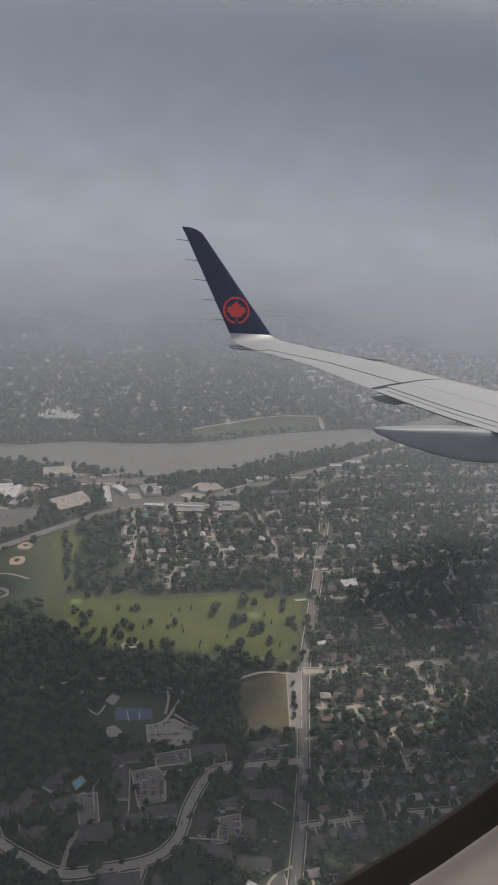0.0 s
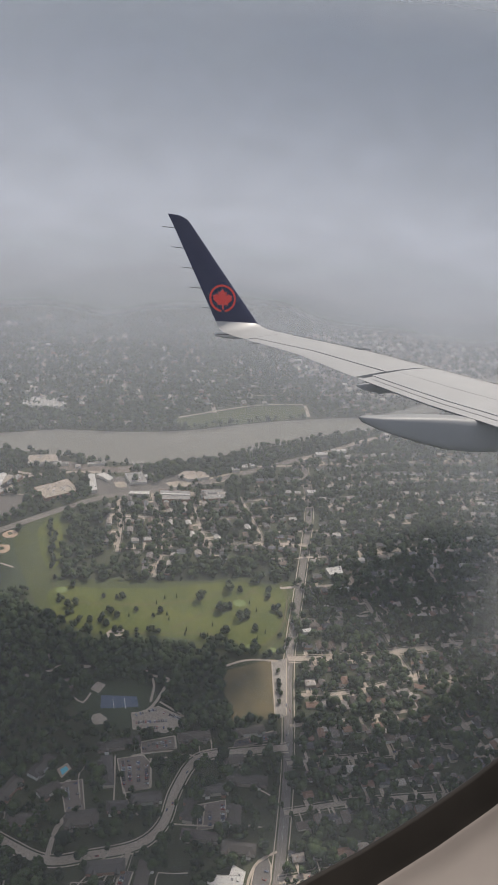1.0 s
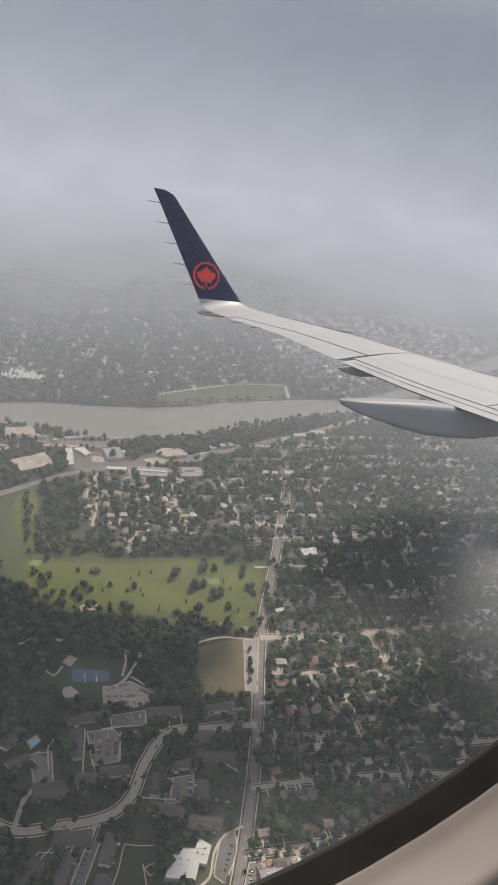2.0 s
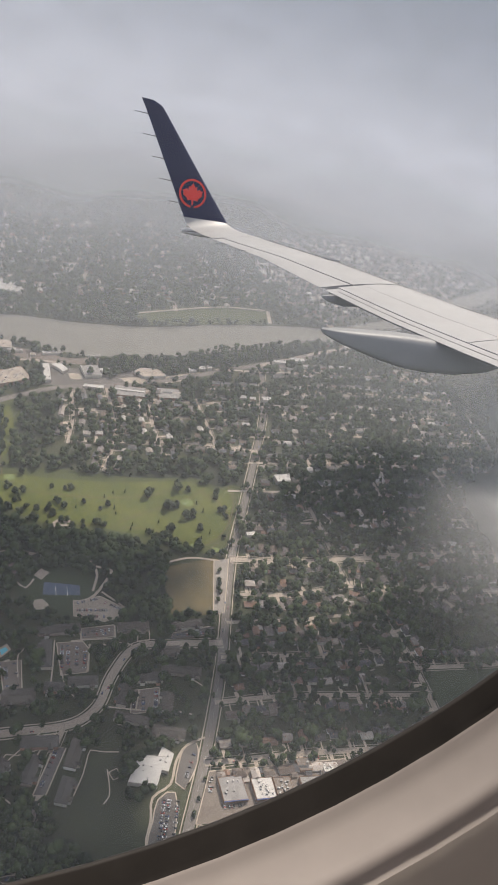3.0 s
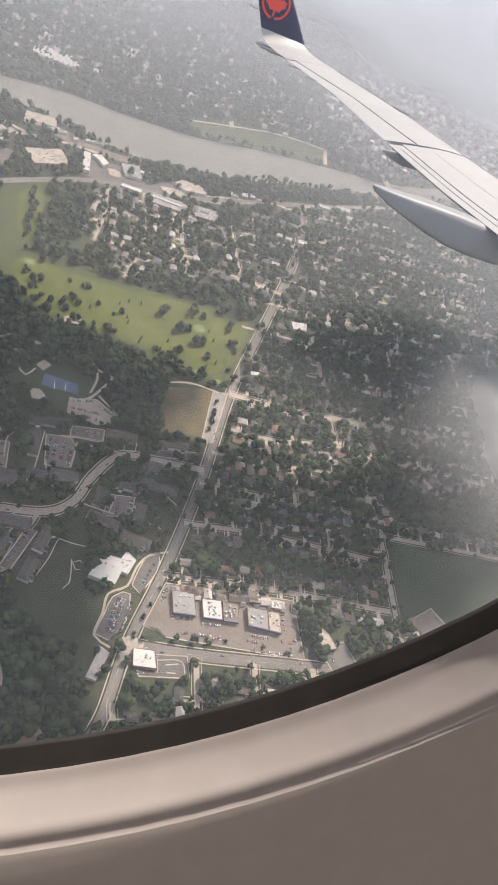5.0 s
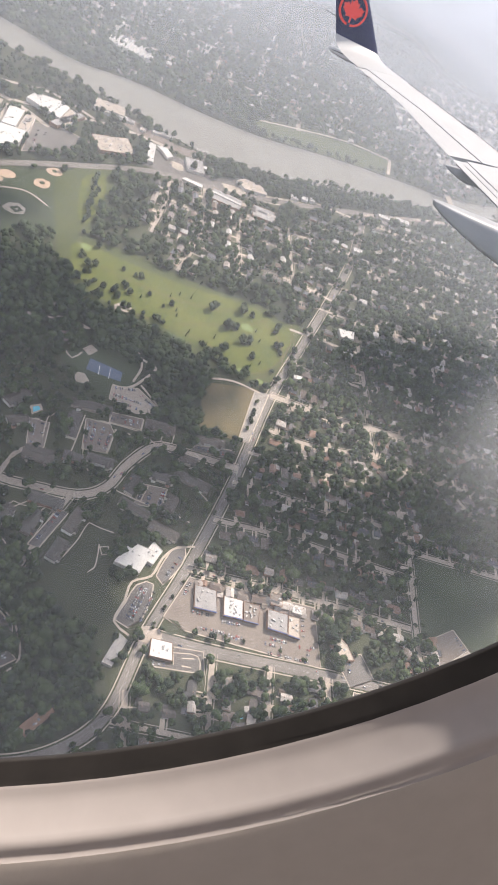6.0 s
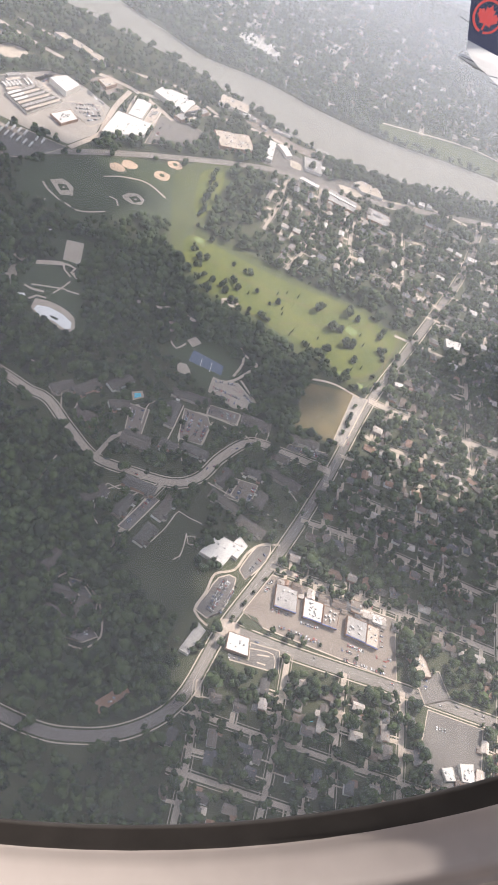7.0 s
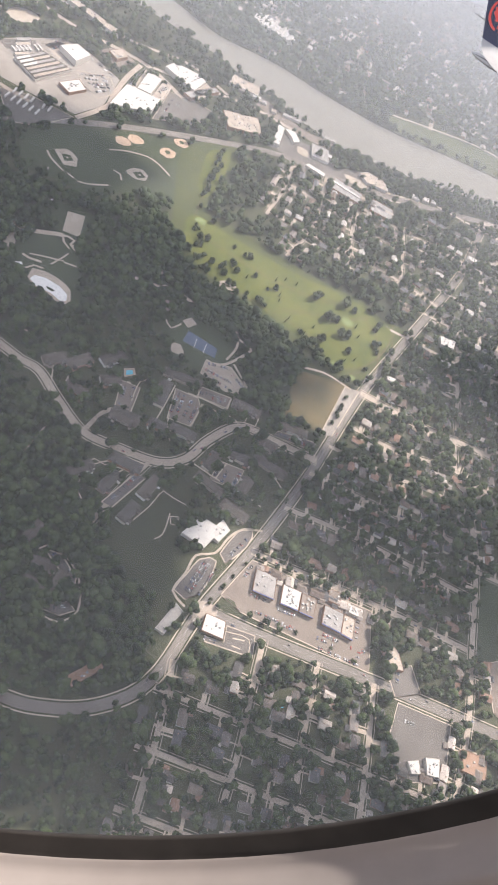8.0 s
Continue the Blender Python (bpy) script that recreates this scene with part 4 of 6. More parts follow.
broad, pointed = [], []
for k in range(4):
    t = thing("tree", "rounded leafy green tree standing on mown grass", "tree", "single trees")
    part("trunk", trunk_bm(2.6, 0.3), M_BARK, t)
    part("crown", crown_bm(90 + k, 11, 4.0 + 0.3 * k), M_LEAF_THING, t)
    broad.append(t)
for k in range(2):
    t = thing("conifer", "dark pointed conifer standing on mown grass", "tree", "single conifers")
    part("trunk", trunk_bm(1.6, 0.22), M_BARK, t)
    part("crown", conifer_bm(30 + k, 1.55), M_NEEDLE, t)
    pointed.append(t)
spotted = [(-380, 918), (-374, 953), (-407, 956), (-320, 945), (-346, 895), (-336, 872), (-292, 917), (-292, 952), (-262, 934), (-228, 946), (-184, 1002), (-152, 1043), (-132, 1039), (-145, 992), (-106, 990), (-118, 1067), (-90, 1054), (-65, 1024), (-56, 1004), (-81, 960), (-129, 938), (-125, 917), (-244, 892), (-222, 899), (-311, 868), (-288, 868), (-331, 864), (-259, 858)]
for x, y in spotted:
    for k in range(int(rng.integers(1, 4))):
        q = (x + (k > 0) * rng.normal(0, 6), y + (k > 0) * rng.normal(0, 6), 0)
        copy_thing(broad[int(rng.integers(4))], Matrix.Translation(q) @ Matrix.Rotation(rng.uniform(0, 6), 4, "Z") @ Matrix.Scale(rng.uniform(0.6, 1.25), 4))
for k in range(46):  # a row between the fairways, and the verges of the course
    if k < 14:
        q = np.array((-492.0, 1096)) + (np.array((-425.0, 985)) - np.array((-492.0, 1096))) * (k / 13) + rng.normal(0, 2.5, 2)
    elif k < 30:
        q = np.array((-380.0, 868)) + np.array((190.0, -4)) * ((k - 14) / 16) + rng.normal(0, 5, 2) + (0, 22 * math.sin((k - 14) / 5))
    else:
        q = np.array((-150.0, 908)) + np.array((110.0, 8)) * ((k - 30) / 16) + rng.normal(0, 5, 2)
    copy_thing(broad[int(rng.integers(4))], Matrix.Translation((*q, 0)) @ Matrix.Rotation(rng.uniform(0, 6), 4, "Z") @ Matrix.Scale(1, 4))
for x, y in ((-154, 917), (-144, 918), (-134, 921), (-145, 945), (-176, 911), (-177, 919), (-110, 1014), (-92, 1003), (-215, 943), (-231, 979), (-217, 986), (-267, 919), (-210, 930), (-240, 960), (-69, 957), (-75, 942)):
    copy_thing(pointed[int(rng.integers(2))], Matrix.Translation((x + rng.normal(0, 1), y + rng.normal(0, 1), 0)) @ Matrix.Rotation(rng.uniform(0, 6), 4, "Z"))
for x, y, size in ((-136, 908, 1.5), (-126, 916, 1.6), (-116, 915, 1.3), (-123, 939, 1.2), (-145, 982, 1.7), (-138, 990, 1.2), (-113, 975, 1.6), (-105, 984, 1.4), (-76, 927, 1.4), (-68, 920, 1.2), (-182, 993, 1.5), (-146, 1033, 1.7), (-152, 1043, 1.4), (-46, 961, 0.8), (-44, 1027, 1.5), (-25, 984, 1.6), (-30, 996, 1.4), (-157, 885, 1.4), (-135, 878, 1.3), (-360, 905, 1.4), (-352, 915, 1.3), (-300, 900, 1.3)):
    copy_thing(broad[int(abs(x)) % 4], Matrix.Translation((x, y, 0)) @ Matrix.Rotation(x * 0.7, 4, "Z") @ Matrix.Scale(size, 4))
for k in range(22):  # verge trees along the field, the parking strip and the mall
    a, b = [((-34, 905), (-10, 815)), ((52, 584), (60, 500)), ((85, 528), (240, 600)), ((60, 600), (200, 672))][k % 4]
    t = rng.random()
    q = (a[0] + (b[0] - a[0]) * t + rng.normal(0, 1), a[1] + (b[1] - a[1]) * t + rng.normal(0, 1), 0)
    copy_thing(broad[k % 4], Matrix.Translation(q) @ Matrix.Rotation(rng.uniform(0, 6), 4, "Z") @ Matrix.Scale(0.85 if k % 4 == 0 else 0.5, 4))
for t in broad + pointed:
    for o in (*t.children_recursive, t):
        bpy.data.objects.remove(o)

# ---- commercial buildings, each with a parapet, a flat roof and roof plant ----
def flat_block(name, label, category, outline, height, roof_m, wall_m, plant=0, group="", trim=None, seed=0):
    pts = np.array(outline, float)
    c = pts.mean(0)
    pts = pts - c
    area = 0.5 * np.sum(pts[:, 0] * np.roll(pts[:, 1], -1) - np.roll(pts[:, 0], -1) * pts[:, 1])
    pts = pts if area > 0 else pts[::-1]
    n = len(pts)
    ob = thing(name, label, category, group, Matrix.Translation((*c, 0)))
    v = [(*q, -0.5) for q in pts] + [(*q, height) for q in pts] + [(*(q * (1 - 0.5 / np.linalg.norm(q))), height) for q in pts] + [(*(q * (1 - 0.5 / np.linalg.norm(q))), height - 0.6) for q in pts]
    f = [(k + r * n, (k + 1) % n + r * n, (k + 1) % n + (r + 1) * n, k + (r + 1) * n) for r in range(3) for k in range(n)]
    part("wall", (v, f), wall_m, ob)
    roof = part("roof", ([(*(q * (1 - 0.5 / np.linalg.norm(q))), height - 0.55) for q in pts], [tuple(range(n))]), roof_m, ob)
    g = np.random.default_rng(seed)
    for k in range(plant):
        a, b = g.integers(n), g.random(2)
        q = (pts[a] * b[0] + pts[(a + 1) % n] * (1 - b[0])) * (0.15 + 0.6 * b[1])
        bm = bmesh.new()
        s = g.uniform(0.6, 1.3, 2)
        box(bm, q[0] - s[0], q[0] + s[0], q[1] - s[1], q[1] + s[1], height - 0.55, height + g.uniform(0.6, 1.4))
        part("roof_unit", bm, M_METAL if k % 3 else M_WHITEROOF, roof)
    if trim:
        a, b = pts[trim[0]], pts[trim[1]]
        d = (b - a) / np.linalg.norm(b - a)
        nrm = np.array((d[1], -d[0]))
        v = [(*(a + nrm * 0.05), height - 1.1), (*(b + nrm * 0.05), height - 1.1), (*(b + nrm * 1.1), height - 1.1), (*(a + nrm * 1.1), height - 1.1)]
        v += [(x, y, height + 0.1) for x, y, z in v]
        part("fascia", (v, [(0, 1, 2, 3)[::-1], (4, 5, 6, 7), (0, 1, 5, 4), (1, 2, 6, 5), (2, 3, 7, 6), (3, 0, 4, 7)]), M_BLUETRIM, ob, "blue shopfront fascia")
    plan[inside(outline)] = 5
    return ob


flat_block("community_hall", "broad white-roofed community hall beside a lawn", "building", [(-20, 533), (-21, 568), (6, 577), (10, 541)], 6.5, M_WHITEROOF, M_PALEWALL, 5, seed=1)
flat_block("hall_wing", "lower white-roofed wing of a community hall", "building", [(-2, 575), (-2, 588), (13, 585), (15, 562), (7.5, 561), (6.3, 577.5)], 5.2, M_WHITEROOF, M_PALEWALL, 2, seed=1)
flat_block("corner_store", "white-roofed corner store beside a dark car park", "shop", [(67, 488), (88, 499), (100, 482), (77, 470)], 5.5, M_WHITEROOF, M_BRICKWALL, 5, seed=2)
flat_block("shop_block", "grey-roofed shop block in a shopping plaza", "shop", [(67, 576), (90, 589), (106, 565), (82, 552)], 6, M_GREYROOF, M_BRICKWALL, 8, "plaza shops", (0, 1), 3)
flat_block("shop_block", "white-roofed shop block in a shopping plaza", "shop", [(101, 589), (122, 600), (134, 579), (114, 568)], 6, M_WHITEROOF, M_BRICKWALL, 14, "plaza shops", (0, 1), 4)
flat_block("shop_block", "brown-roofed shop block with much roof plant", "shop", [(123.5, 600.5), (141, 609), (152, 588), (135.5, 579.5)], 5.5, M_LOT, M_BRICKWALL, 14, "plaza shops", (0, 1), 5)
flat_block("shop_block", "wide grey-roofed supermarket in a shopping plaza", "shop", [(151, 612), (174, 623), (186, 601), (163, 591)], 7, M_GREYROOF, M_BRICKWALL, 8, "plaza shops", (0, 1), 6)
flat_block("shop_block", "long pale-roofed shop wing in a shopping plaza", "shop", [(175, 623.5), (188, 630), (201, 607), (187, 601.5)], 6, M_TANROOF, M_BRICKWALL, 5, "plaza shops", (0, 1), 7)
flat_block("loading_block", "small white-roofed block behind the supermarket", "building", [(172, 640), (183, 646), (188, 637), (177, 631)], 5, M_WHITEROOF, M_PALEWALL, 4, seed=8)
flat_block("store_house", "brown flat-roofed store behind the supermarket", "building", [(141, 634), (156, 642), (164, 628), (151, 621)], 5, M_LOT, M_BRICKWALL, 2, seed=9)
flat_block("filling_station", "low pale roof beside the main road", "building", [(43, 431), (37, 469), (49, 468), (54, 434)], 5, M_GREYROOF, M_PALEWALL, 3, seed=10)
flat_block("brick_school", "low brick-red roofed building among trees", "building", [(22, 322), (30, 364), (40, 360), (33, 318)], 5, M_BRICKWALL, M_BRICKWALL, 3, seed=11)
flat_block("church", "tan flat-roofed church hall on a lawn", "building", [(235, 630), (234, 644), (250, 643), (268, 630), (256, 620)], 7, M_TANROOF, M_BRICKWALL, 2, seed=12)
flat_block("school_wing", "pale flat-roofed school beside a playing field", "building", [(372, 721), (386, 752), (416, 736), (398, 705)], 6, M_TANROOF, M_PALEWALL, 12, seed=13)
flat_block("white_block", "small white-roofed block in a dark car park", "building", [(331, 552), (340, 563), (350, 553), (342, 545)], 5, M_WHITEROOF, M_PALEWALL, 2, seed=14)
flat_block("white_block", "white-roofed block with roof plant in a dark car park", "building", [(344, 572), (357, 584), (368, 567), (356, 558)], 6, M_WHITEROOF, M_PALEWALL, 7, seed=15)
flat_block("white_block", "white-roofed chapel among trees near the golf course", "building", [(-17, 1143), (6, 1160), (13, 1142), (-6, 1128)], 8, M_WHITEROOF, M_PALEWALL, 5, seed=17)
flat_block("white_block", "small white-roofed house beside the main road", "building", [(-19, 983), (-7, 992), (-5, 983), (-15, 977)], 5, M_WHITEROOF, M_PALEWALL, 1, seed=18)
flat_block("white_block", "long white-roofed house among trees", "building", [(13, 1104), (28, 1114), (31, 1107), (17, 1099)], 5, M_WHITEROOF, M_PALEWALL, 1, seed=19)
flat_block("red_block", "brick-red roofed block at the edge of a car park", "building", [(372, 617), (400, 632), (412, 610), (384, 596)], 6, M_BRICKWALL, M_BRICKWALL, 3, seed=16)
# Industry by the river.
flat_block("warehouse", "large white-roofed warehouse beside a grey car park", "warehouse", [(-641, 970), (-671, 1036), (-622, 1068), (-605, 1032), (-619, 999)], 9, M_WHITEROOF, M_PALEWALL, 10, "river industry", seed=20)
flat_block("warehouse", "narrow white-roofed warehouse wing", "warehouse", [(-657, 1047), (-685, 1100), (-661, 1108), (-638, 1060)], 10, M_WHITEROOF, M_PALEWALL, 4, "river industry", seed=21)
flat_block("warehouse", "low tan-roofed warehouse wing crowded with roof plant", "warehouse", [(-636, 1062), (-658, 1110), (-643, 1116), (-620, 1070)], 7, M_TANROOF, M_PALEWALL, 24, "river industry", seed=39)
flat_block("warehouse", "large white stepped-roof factory", "warehouse", [(-689, 1145), (-693, 1172), (-656, 1196), (-634, 1196), (-622, 1152)], 9, M_WHITEROOF, M_PALEWALL, 16, "river industry", seed=22)
flat_block("warehouse", "lower pale end of a stepped-roof factory", "warehouse", [(-621, 1150), (-632, 1196), (-614, 1196), (-606, 1182), (-602, 1145)], 7, M_TANROOF, M_PALEWALL, 14, "river industry", seed=40)
flat_block("warehouse", "square white-roofed warehouse in a pale yard", "warehouse", [(-780, 983), (-776, 1016), (-746, 1020), (-740, 983)], 11, M_WHITEROOF, M_PALEWALL, 2, "river industry", seed=23)
flat_block("warehouse", "low white-roofed office with roof plant", "warehouse", [(-710, 923), (-706, 962), (-682, 957), (-684, 922)], 6, M_WHITEROOF, M_BRICKWALL, 9, "river industry", seed=24)
flat_block("warehouse", "tan ribbed-roof building by the river", "warehouse", [(-636, 1277), (-590, 1304), (-574, 1280), (-622, 1249)], 7, M_TANROOF, M_PALEWALL, 8, "river industry", seed=25)
flat_block("warehouse", "tan flat-roofed works with many roof units", "warehouse", [(-567, 1175), (-527, 1228), (-490, 1200), (-530, 1150)], 7, M_TANROOF, M_BRICKWALL, 26, "river industry", seed=26)
flat_block("warehouse", "narrow grey-roofed works beside the railway", "warehouse", [(-626, 1131), (-618, 1206), (-606, 1204), (-610, 1133)], 7, M_GREYROOF, M_BRICKWALL, 8, "river industry", seed=27)
flat_block("works_hall", "long pale ribbed works roof by the river", "warehouse", [(-886, 1088), (-878, 1106), (-786, 1127), (-780, 1112)], 8, M_TANROOF, M_PALEWALL, 3, "river industry", seed=41)
flat_block("works_hall", "low tan works with roof plant", "warehouse", [(-752, 1068), (-750, 1096), (-730, 1092), (-730, 1066)], 7, M_TANROOF, M_BRICKWALL, 6, "river industry", seed=42)
flat_block("warehouse", "white-roofed hall at the end of the yards", "warehouse", [(-968, 982), (-948, 1002), (-935, 988), (-952, 970)], 8, M_WHITEROOF, M_PALEWALL, 3, "river industry", seed=43)
flat_block("warehouse", "white ribbed hall at the end of the yards", "warehouse", [(-932, 966), (-926, 988), (-912, 972), (-914, 952)], 8, M_WHITEROOF, M_PALEWALL, 3, "river industry", seed=44)
# A broad low hall under a row of ridged roofs; sun and shade put into their colours.
hall = thing("ridged_hall", "broad low works hall, sunlit and shaded ridge slopes put in as pale and dark roofs", "warehouse", "", Matrix.Translation((-753, 925, 0)))
hv = [(-27, -34), (27, -36), (23, 42), (-27, 25)]
part("wall", ([(*q, z) for z in (-0.5, 5.0) for q in hv], [(0, 1, 5, 4), (1, 2, 6, 5), (2, 3, 7, 6), (3, 0, 4, 7)]), M_PALEWALL, hall)
# Dark roof between the ridges stands in for their shaded slopes.
part("roof", ([(*q, 5.0) for q in hv], [(0, 1, 2, 3)]), M_APTROOF, hall)
for k in range(6):
    x, far = -26 + 8.6 * k, 22.5 + 3.0 * k
    # Paler ridges carry the sunlit slopes in their colour.
    for name, a, b, m in (("ridge_roof", -7 if k < 3 else -33.5, far, M_TANROOF if k % 2 else M_GREYROOF), ("white_roof_sheet", -33.5, -7.2, M_WHITEROOF))[: 2 if k < 3 else 1]:
        v = [(x + u, y, z) for y in (a, b) for u, z in ((0, 5.05), (2.6, 7.2), (5.2, 5.05))]
        part(name, (v, [(0, 1, 4, 3), (1, 2, 5, 4), (0, 2, 1), (3, 4, 5)]), m, hall)
plan[inside([(q[0] - 753, q[1] + 925) for q in hv])] = 5
for k in range(5):
    c = np.array((-818.0 + 10 * k, 926.0 - 9 * k))
    d, w = np.array((4.0, 24.0)), np.array((3.0, -0.5))
    flat_block("shed", "long narrow storage roof in a gravel yard", "shed", [tuple(c - w), tuple(c + w), tuple(c + w + d), tuple(c - w + d)], 4.0, M_TANROOF if k % 2 else M_GREYROOF, M_PALEWALL, 0, "yard sheds", seed=80 + k)
for k in range(10):
    x, y = -600 + 21 * k + 6 * math.sin(k * 2.3), 1262 + 9.5 * k + 7 * math.sin(k * 1.7)
    if not -500 < x < -440:
        c, a = np.array((x, y)), 5 + 3 * (k % 3)
        d, w = np.array((0.82, 0.57)) * a, np.array((-0.57, 0.82)) * (3.5 + k % 2)
        flat_block("shed", "small pale shed in a riverside yard", "shed", [tuple(c - d - w), tuple(c + d - w), tuple(c + d + w), tuple(c - d + w)], 5, (M_TANROOF, M_WHITEROOF, M_GREYROOF)[k % 3], M_PALEWALL, 1, "yard sheds", seed=60 + k)
flat_block("shed", "long white shed roof beside the railway", "shed", [(-404, 1228), (-404, 1238), (-372, 1251), (-369, 1241)], 6, M_WHITEROOF, M_PALEWALL, 0, "river industry", seed=28)
flat_block("shed", "bright white curved shed by the works", "shed", [(-470, 1209), (-501, 1260), (-490, 1266), (-460, 1215)], 7, M_WHITEROOF, M_PALEWALL, 3, "river industry", seed=29)
flat_block("shed", "white angled shed by the works", "shed", [(-488, 1266), (-478, 1282), (-452, 1268), (-456, 1254), (-470, 1262)], 6, M_WHITEROOF, M_PALEWALL, 0, "river industry", seed=30)
flat_block("works_hall", "long dark grey works hall with a pale ridge", "warehouse", [(-357, 1262), (-303, 1281), (-289, 1253), (-341, 1231)], 8, M_GREYROOF, M_BRICKWALL, 6, "river industry", seed=31)
flat_block("shed", "pale ridge light of the works hall", "shed", [(-353, 1250), (-300, 1269), (-298, 1264), (-351, 1245)], 9.2, M_WHITEROOF, M_PALEWALL, 0, "river industry", seed=32)
flat_block("works_hall", "brown-grey flat works roof", "warehouse", [(-287, 1297), (-250, 1316), (-234, 1287), (-271, 1267)], 6, M_GREYROOF, M_BRICKWALL, 4, "river industry", seed=33)
flat_block("works_hall", "grey-green works roofs in rows", "warehouse", [(-440, 1292), (-414, 1312), (-390, 1282), (-416, 1264)], 6, M_GREYROOF, M_PALEWALL, 10, "river industry", seed=34)
flat_block("shed", "small white shed by the river road", "shed", [(-406, 1303), (-390, 1314), (-385, 1306), (-401, 1296)], 6, M_WHITEROOF, M_PALEWALL, 0, "river industry", seed=35)
flat_block("works_hall", "pale flat-roofed depot by the river road", "warehouse", [(-346, 1330), (-340, 1350), (-300, 1368), (-288, 1348), (-322, 1322)], 6, M_TANROOF, M_PALEWALL, 8, "river industry", seed=36)
for x, y, a in ((-252, 1402, 15), (-238, 1420, 12), (-226, 1432, 9), (-100, 1545, 40), (-75, 1572, 30), (-92, 985 + 395, 18), (20, 1702, 34), (50, 1722, 26)):
    d = E1 * a / 2 if y > 1500 else E1 * a / 2
    w = E2 * 5.5
    c = np.array((x, y))
    flat_block("shed", "small white-roofed roadside building", "shed", [tuple(c - d - w), tuple(c + d - w), tuple(c + d + w), tuple(c - d + w)], 5.5, M_WHITEROOF, M_PALEWALL, 3, "roadside buildings", seed=int(abs(x)))
# Factory with saw-tooth white roofs over the river.
fab = thing("factory", "white factory with a row of saw-tooth roofs across the river", "factory", "", Matrix.Translation((-718, 1500, 0)) @ Matrix.Rotation(radians(22), 4, "Z"))
bm = bmesh.new()
box(bm, -52, 40, -20, 20, -0.5, 9)
part("wall", bm, M_PALEWALL, fab)
for k in range(8):
    x = -50 + k * 11
    v = [(x, -20.5, 9.1), (x + 10.4, -20.5, 9.1), (x + 10.4, 20.5, 9.1), (x, 20.5, 9.1), (x + 8.5, -20.5, 13.5), (x + 8.5, 20.5, 13.5)]
    part("saw_tooth", (v, [(0, 4, 5, 3), (1, 2, 5, 4), (0, 1, 4), (2, 3, 5)]), M_WHITEROOF, fab)

# ---- apartment houses ----
def apartment(x, y, turn, length, width):
    ob = thing("apartment_house", "long low apartment house with a brown hipped roof", "apartment house", "apartment houses", Matrix.Translation((x, y, 0)) @ Matrix.Rotation(radians(turn), 4, "Z"))
    w, t = house_mesh(length, width, 5.6, 3.0, 0.8)
    part("wall", w, M_HOUSEWALL, ob)
    part("roof", t, M_APTROOF, ob)
    for s in (-0.3, 0.3):
        w, t = house_mesh(7, 5, 5.6, 1.8, 0.0)
        for q in (w, t):
            bmesh.ops.rotate(q, verts=q.verts, cent=(0, 0, 0), matrix=Matrix.Rotation(math.pi / 2, 3, "Z"))
            bmesh.ops.translate(q, verts=q.verts, vec=(s * length, -width / 2, 0))
        part("porch", w, M_HOUSEWALL, ob)
        part("porch_roof", t, M_APTROOF, ob)
    c, s = math.cos(radians(turn)), math.sin(radians(turn))
    plan[inside([(x + c * u - s * v, y + s * u + c * v) for u, v in ((-length / 2, -width / 2), (length / 2, -width / 2), (length / 2, width / 2), (-length / 2, width / 2))])] = 5


for x, y, turn, length, width in ((-126, 541, 25, 40, 14), (-86, 543, 100, 36, 13), (-176, 586, 30, 34, 15), (-119, 508, 100, 34, 13), (-76, 500, 100, 30, 13), (-226, 606, 60, 26, 13), (-235, 560, 20, 34, 14), (-268, 590, 80, 36, 14), (-150, 490, 80, 36, 13), (-250, 632, 80, 34, 14), (-286, 566, 70, 30, 13), (-82, 384, 35, 26, 12), (-58, 384, 110, 26, 12), (-70, 362, 20, 28, 12), (-118, 400, 100, 26, 12), (-180, 693, 32, 52, 13), (-176, 652, -63, 42, 13), (-99, 737, 30, 40, 13), (-38, 770, 32, 40, 12), (-119, 633, 28, 34, 13), (-145, 612, 23, 23, 13), (-42, 720, 27, 24, 13), (-174, 582, 29, 37, 13), (-68, 636, -82, 31, 11), (-50, 672, 25, 31, 13), (-18, 647, -75, 27, 13), (-46, 609, 10, 42, 11), (-2, 609, 13, 37, 13), (-19, 697, 15, 48, 13)):
    apartment(x, y, turn, length, width)

# ---- car parks, courts, diamonds, paths ----
def lot(outline, material, label, z=0.42, smooth=False, name="car_park"):
    ob = setting(name, patch(outline, z, smooth), material, label, "car park" if name == "car_park" else name.replace("_", " "))
    plan[inside(outline)] = 1
    if name == "car_park":
        edge = np.array([v.co[:2] for v in ob.data.vertices])
        kerbs.append(ribbon(np.concatenate([edge, edge[:2]]), 1.5, z + 0.16, 0.0, 0.2))
    return ob


kerbs = []
PLAZA = [(56, 583), (196, 660), (240, 596), (90, 523), (62, 520)]
lot(PLAZA, M_LOT, "worn tan asphalt car park of a shopping plaza")
lot([(72, 507), (68, 522), (78, 527), (92, 520), (80, 508)], M_DULLGRASS, "grassed traffic island", 0.5, True, "traffic_island")
lot([(100, 602), (112, 610), (120, 598), (108, 592)], M_FIELD, "dark grassed plot", 0.5, True, "grass_plot")
lot([(92, 499), (121, 517), (136, 496), (88, 466), (83, 470), (103, 482)], M_ASPHALT, "dark asphalt car park of a corner store", 0.44)
lot([(24, 480), (40, 482), (46, 500), (30, 545), (16, 530), (20, 505)], M_ASPHALT, "dark asphalt car park with a looping drive", 0.42, True)
lot([(26, 556), (38, 552), (40, 590), (30, 612), (20, 600)], M_ASPHALT, "dark asphalt car park with a looping drive", 0.42, True)
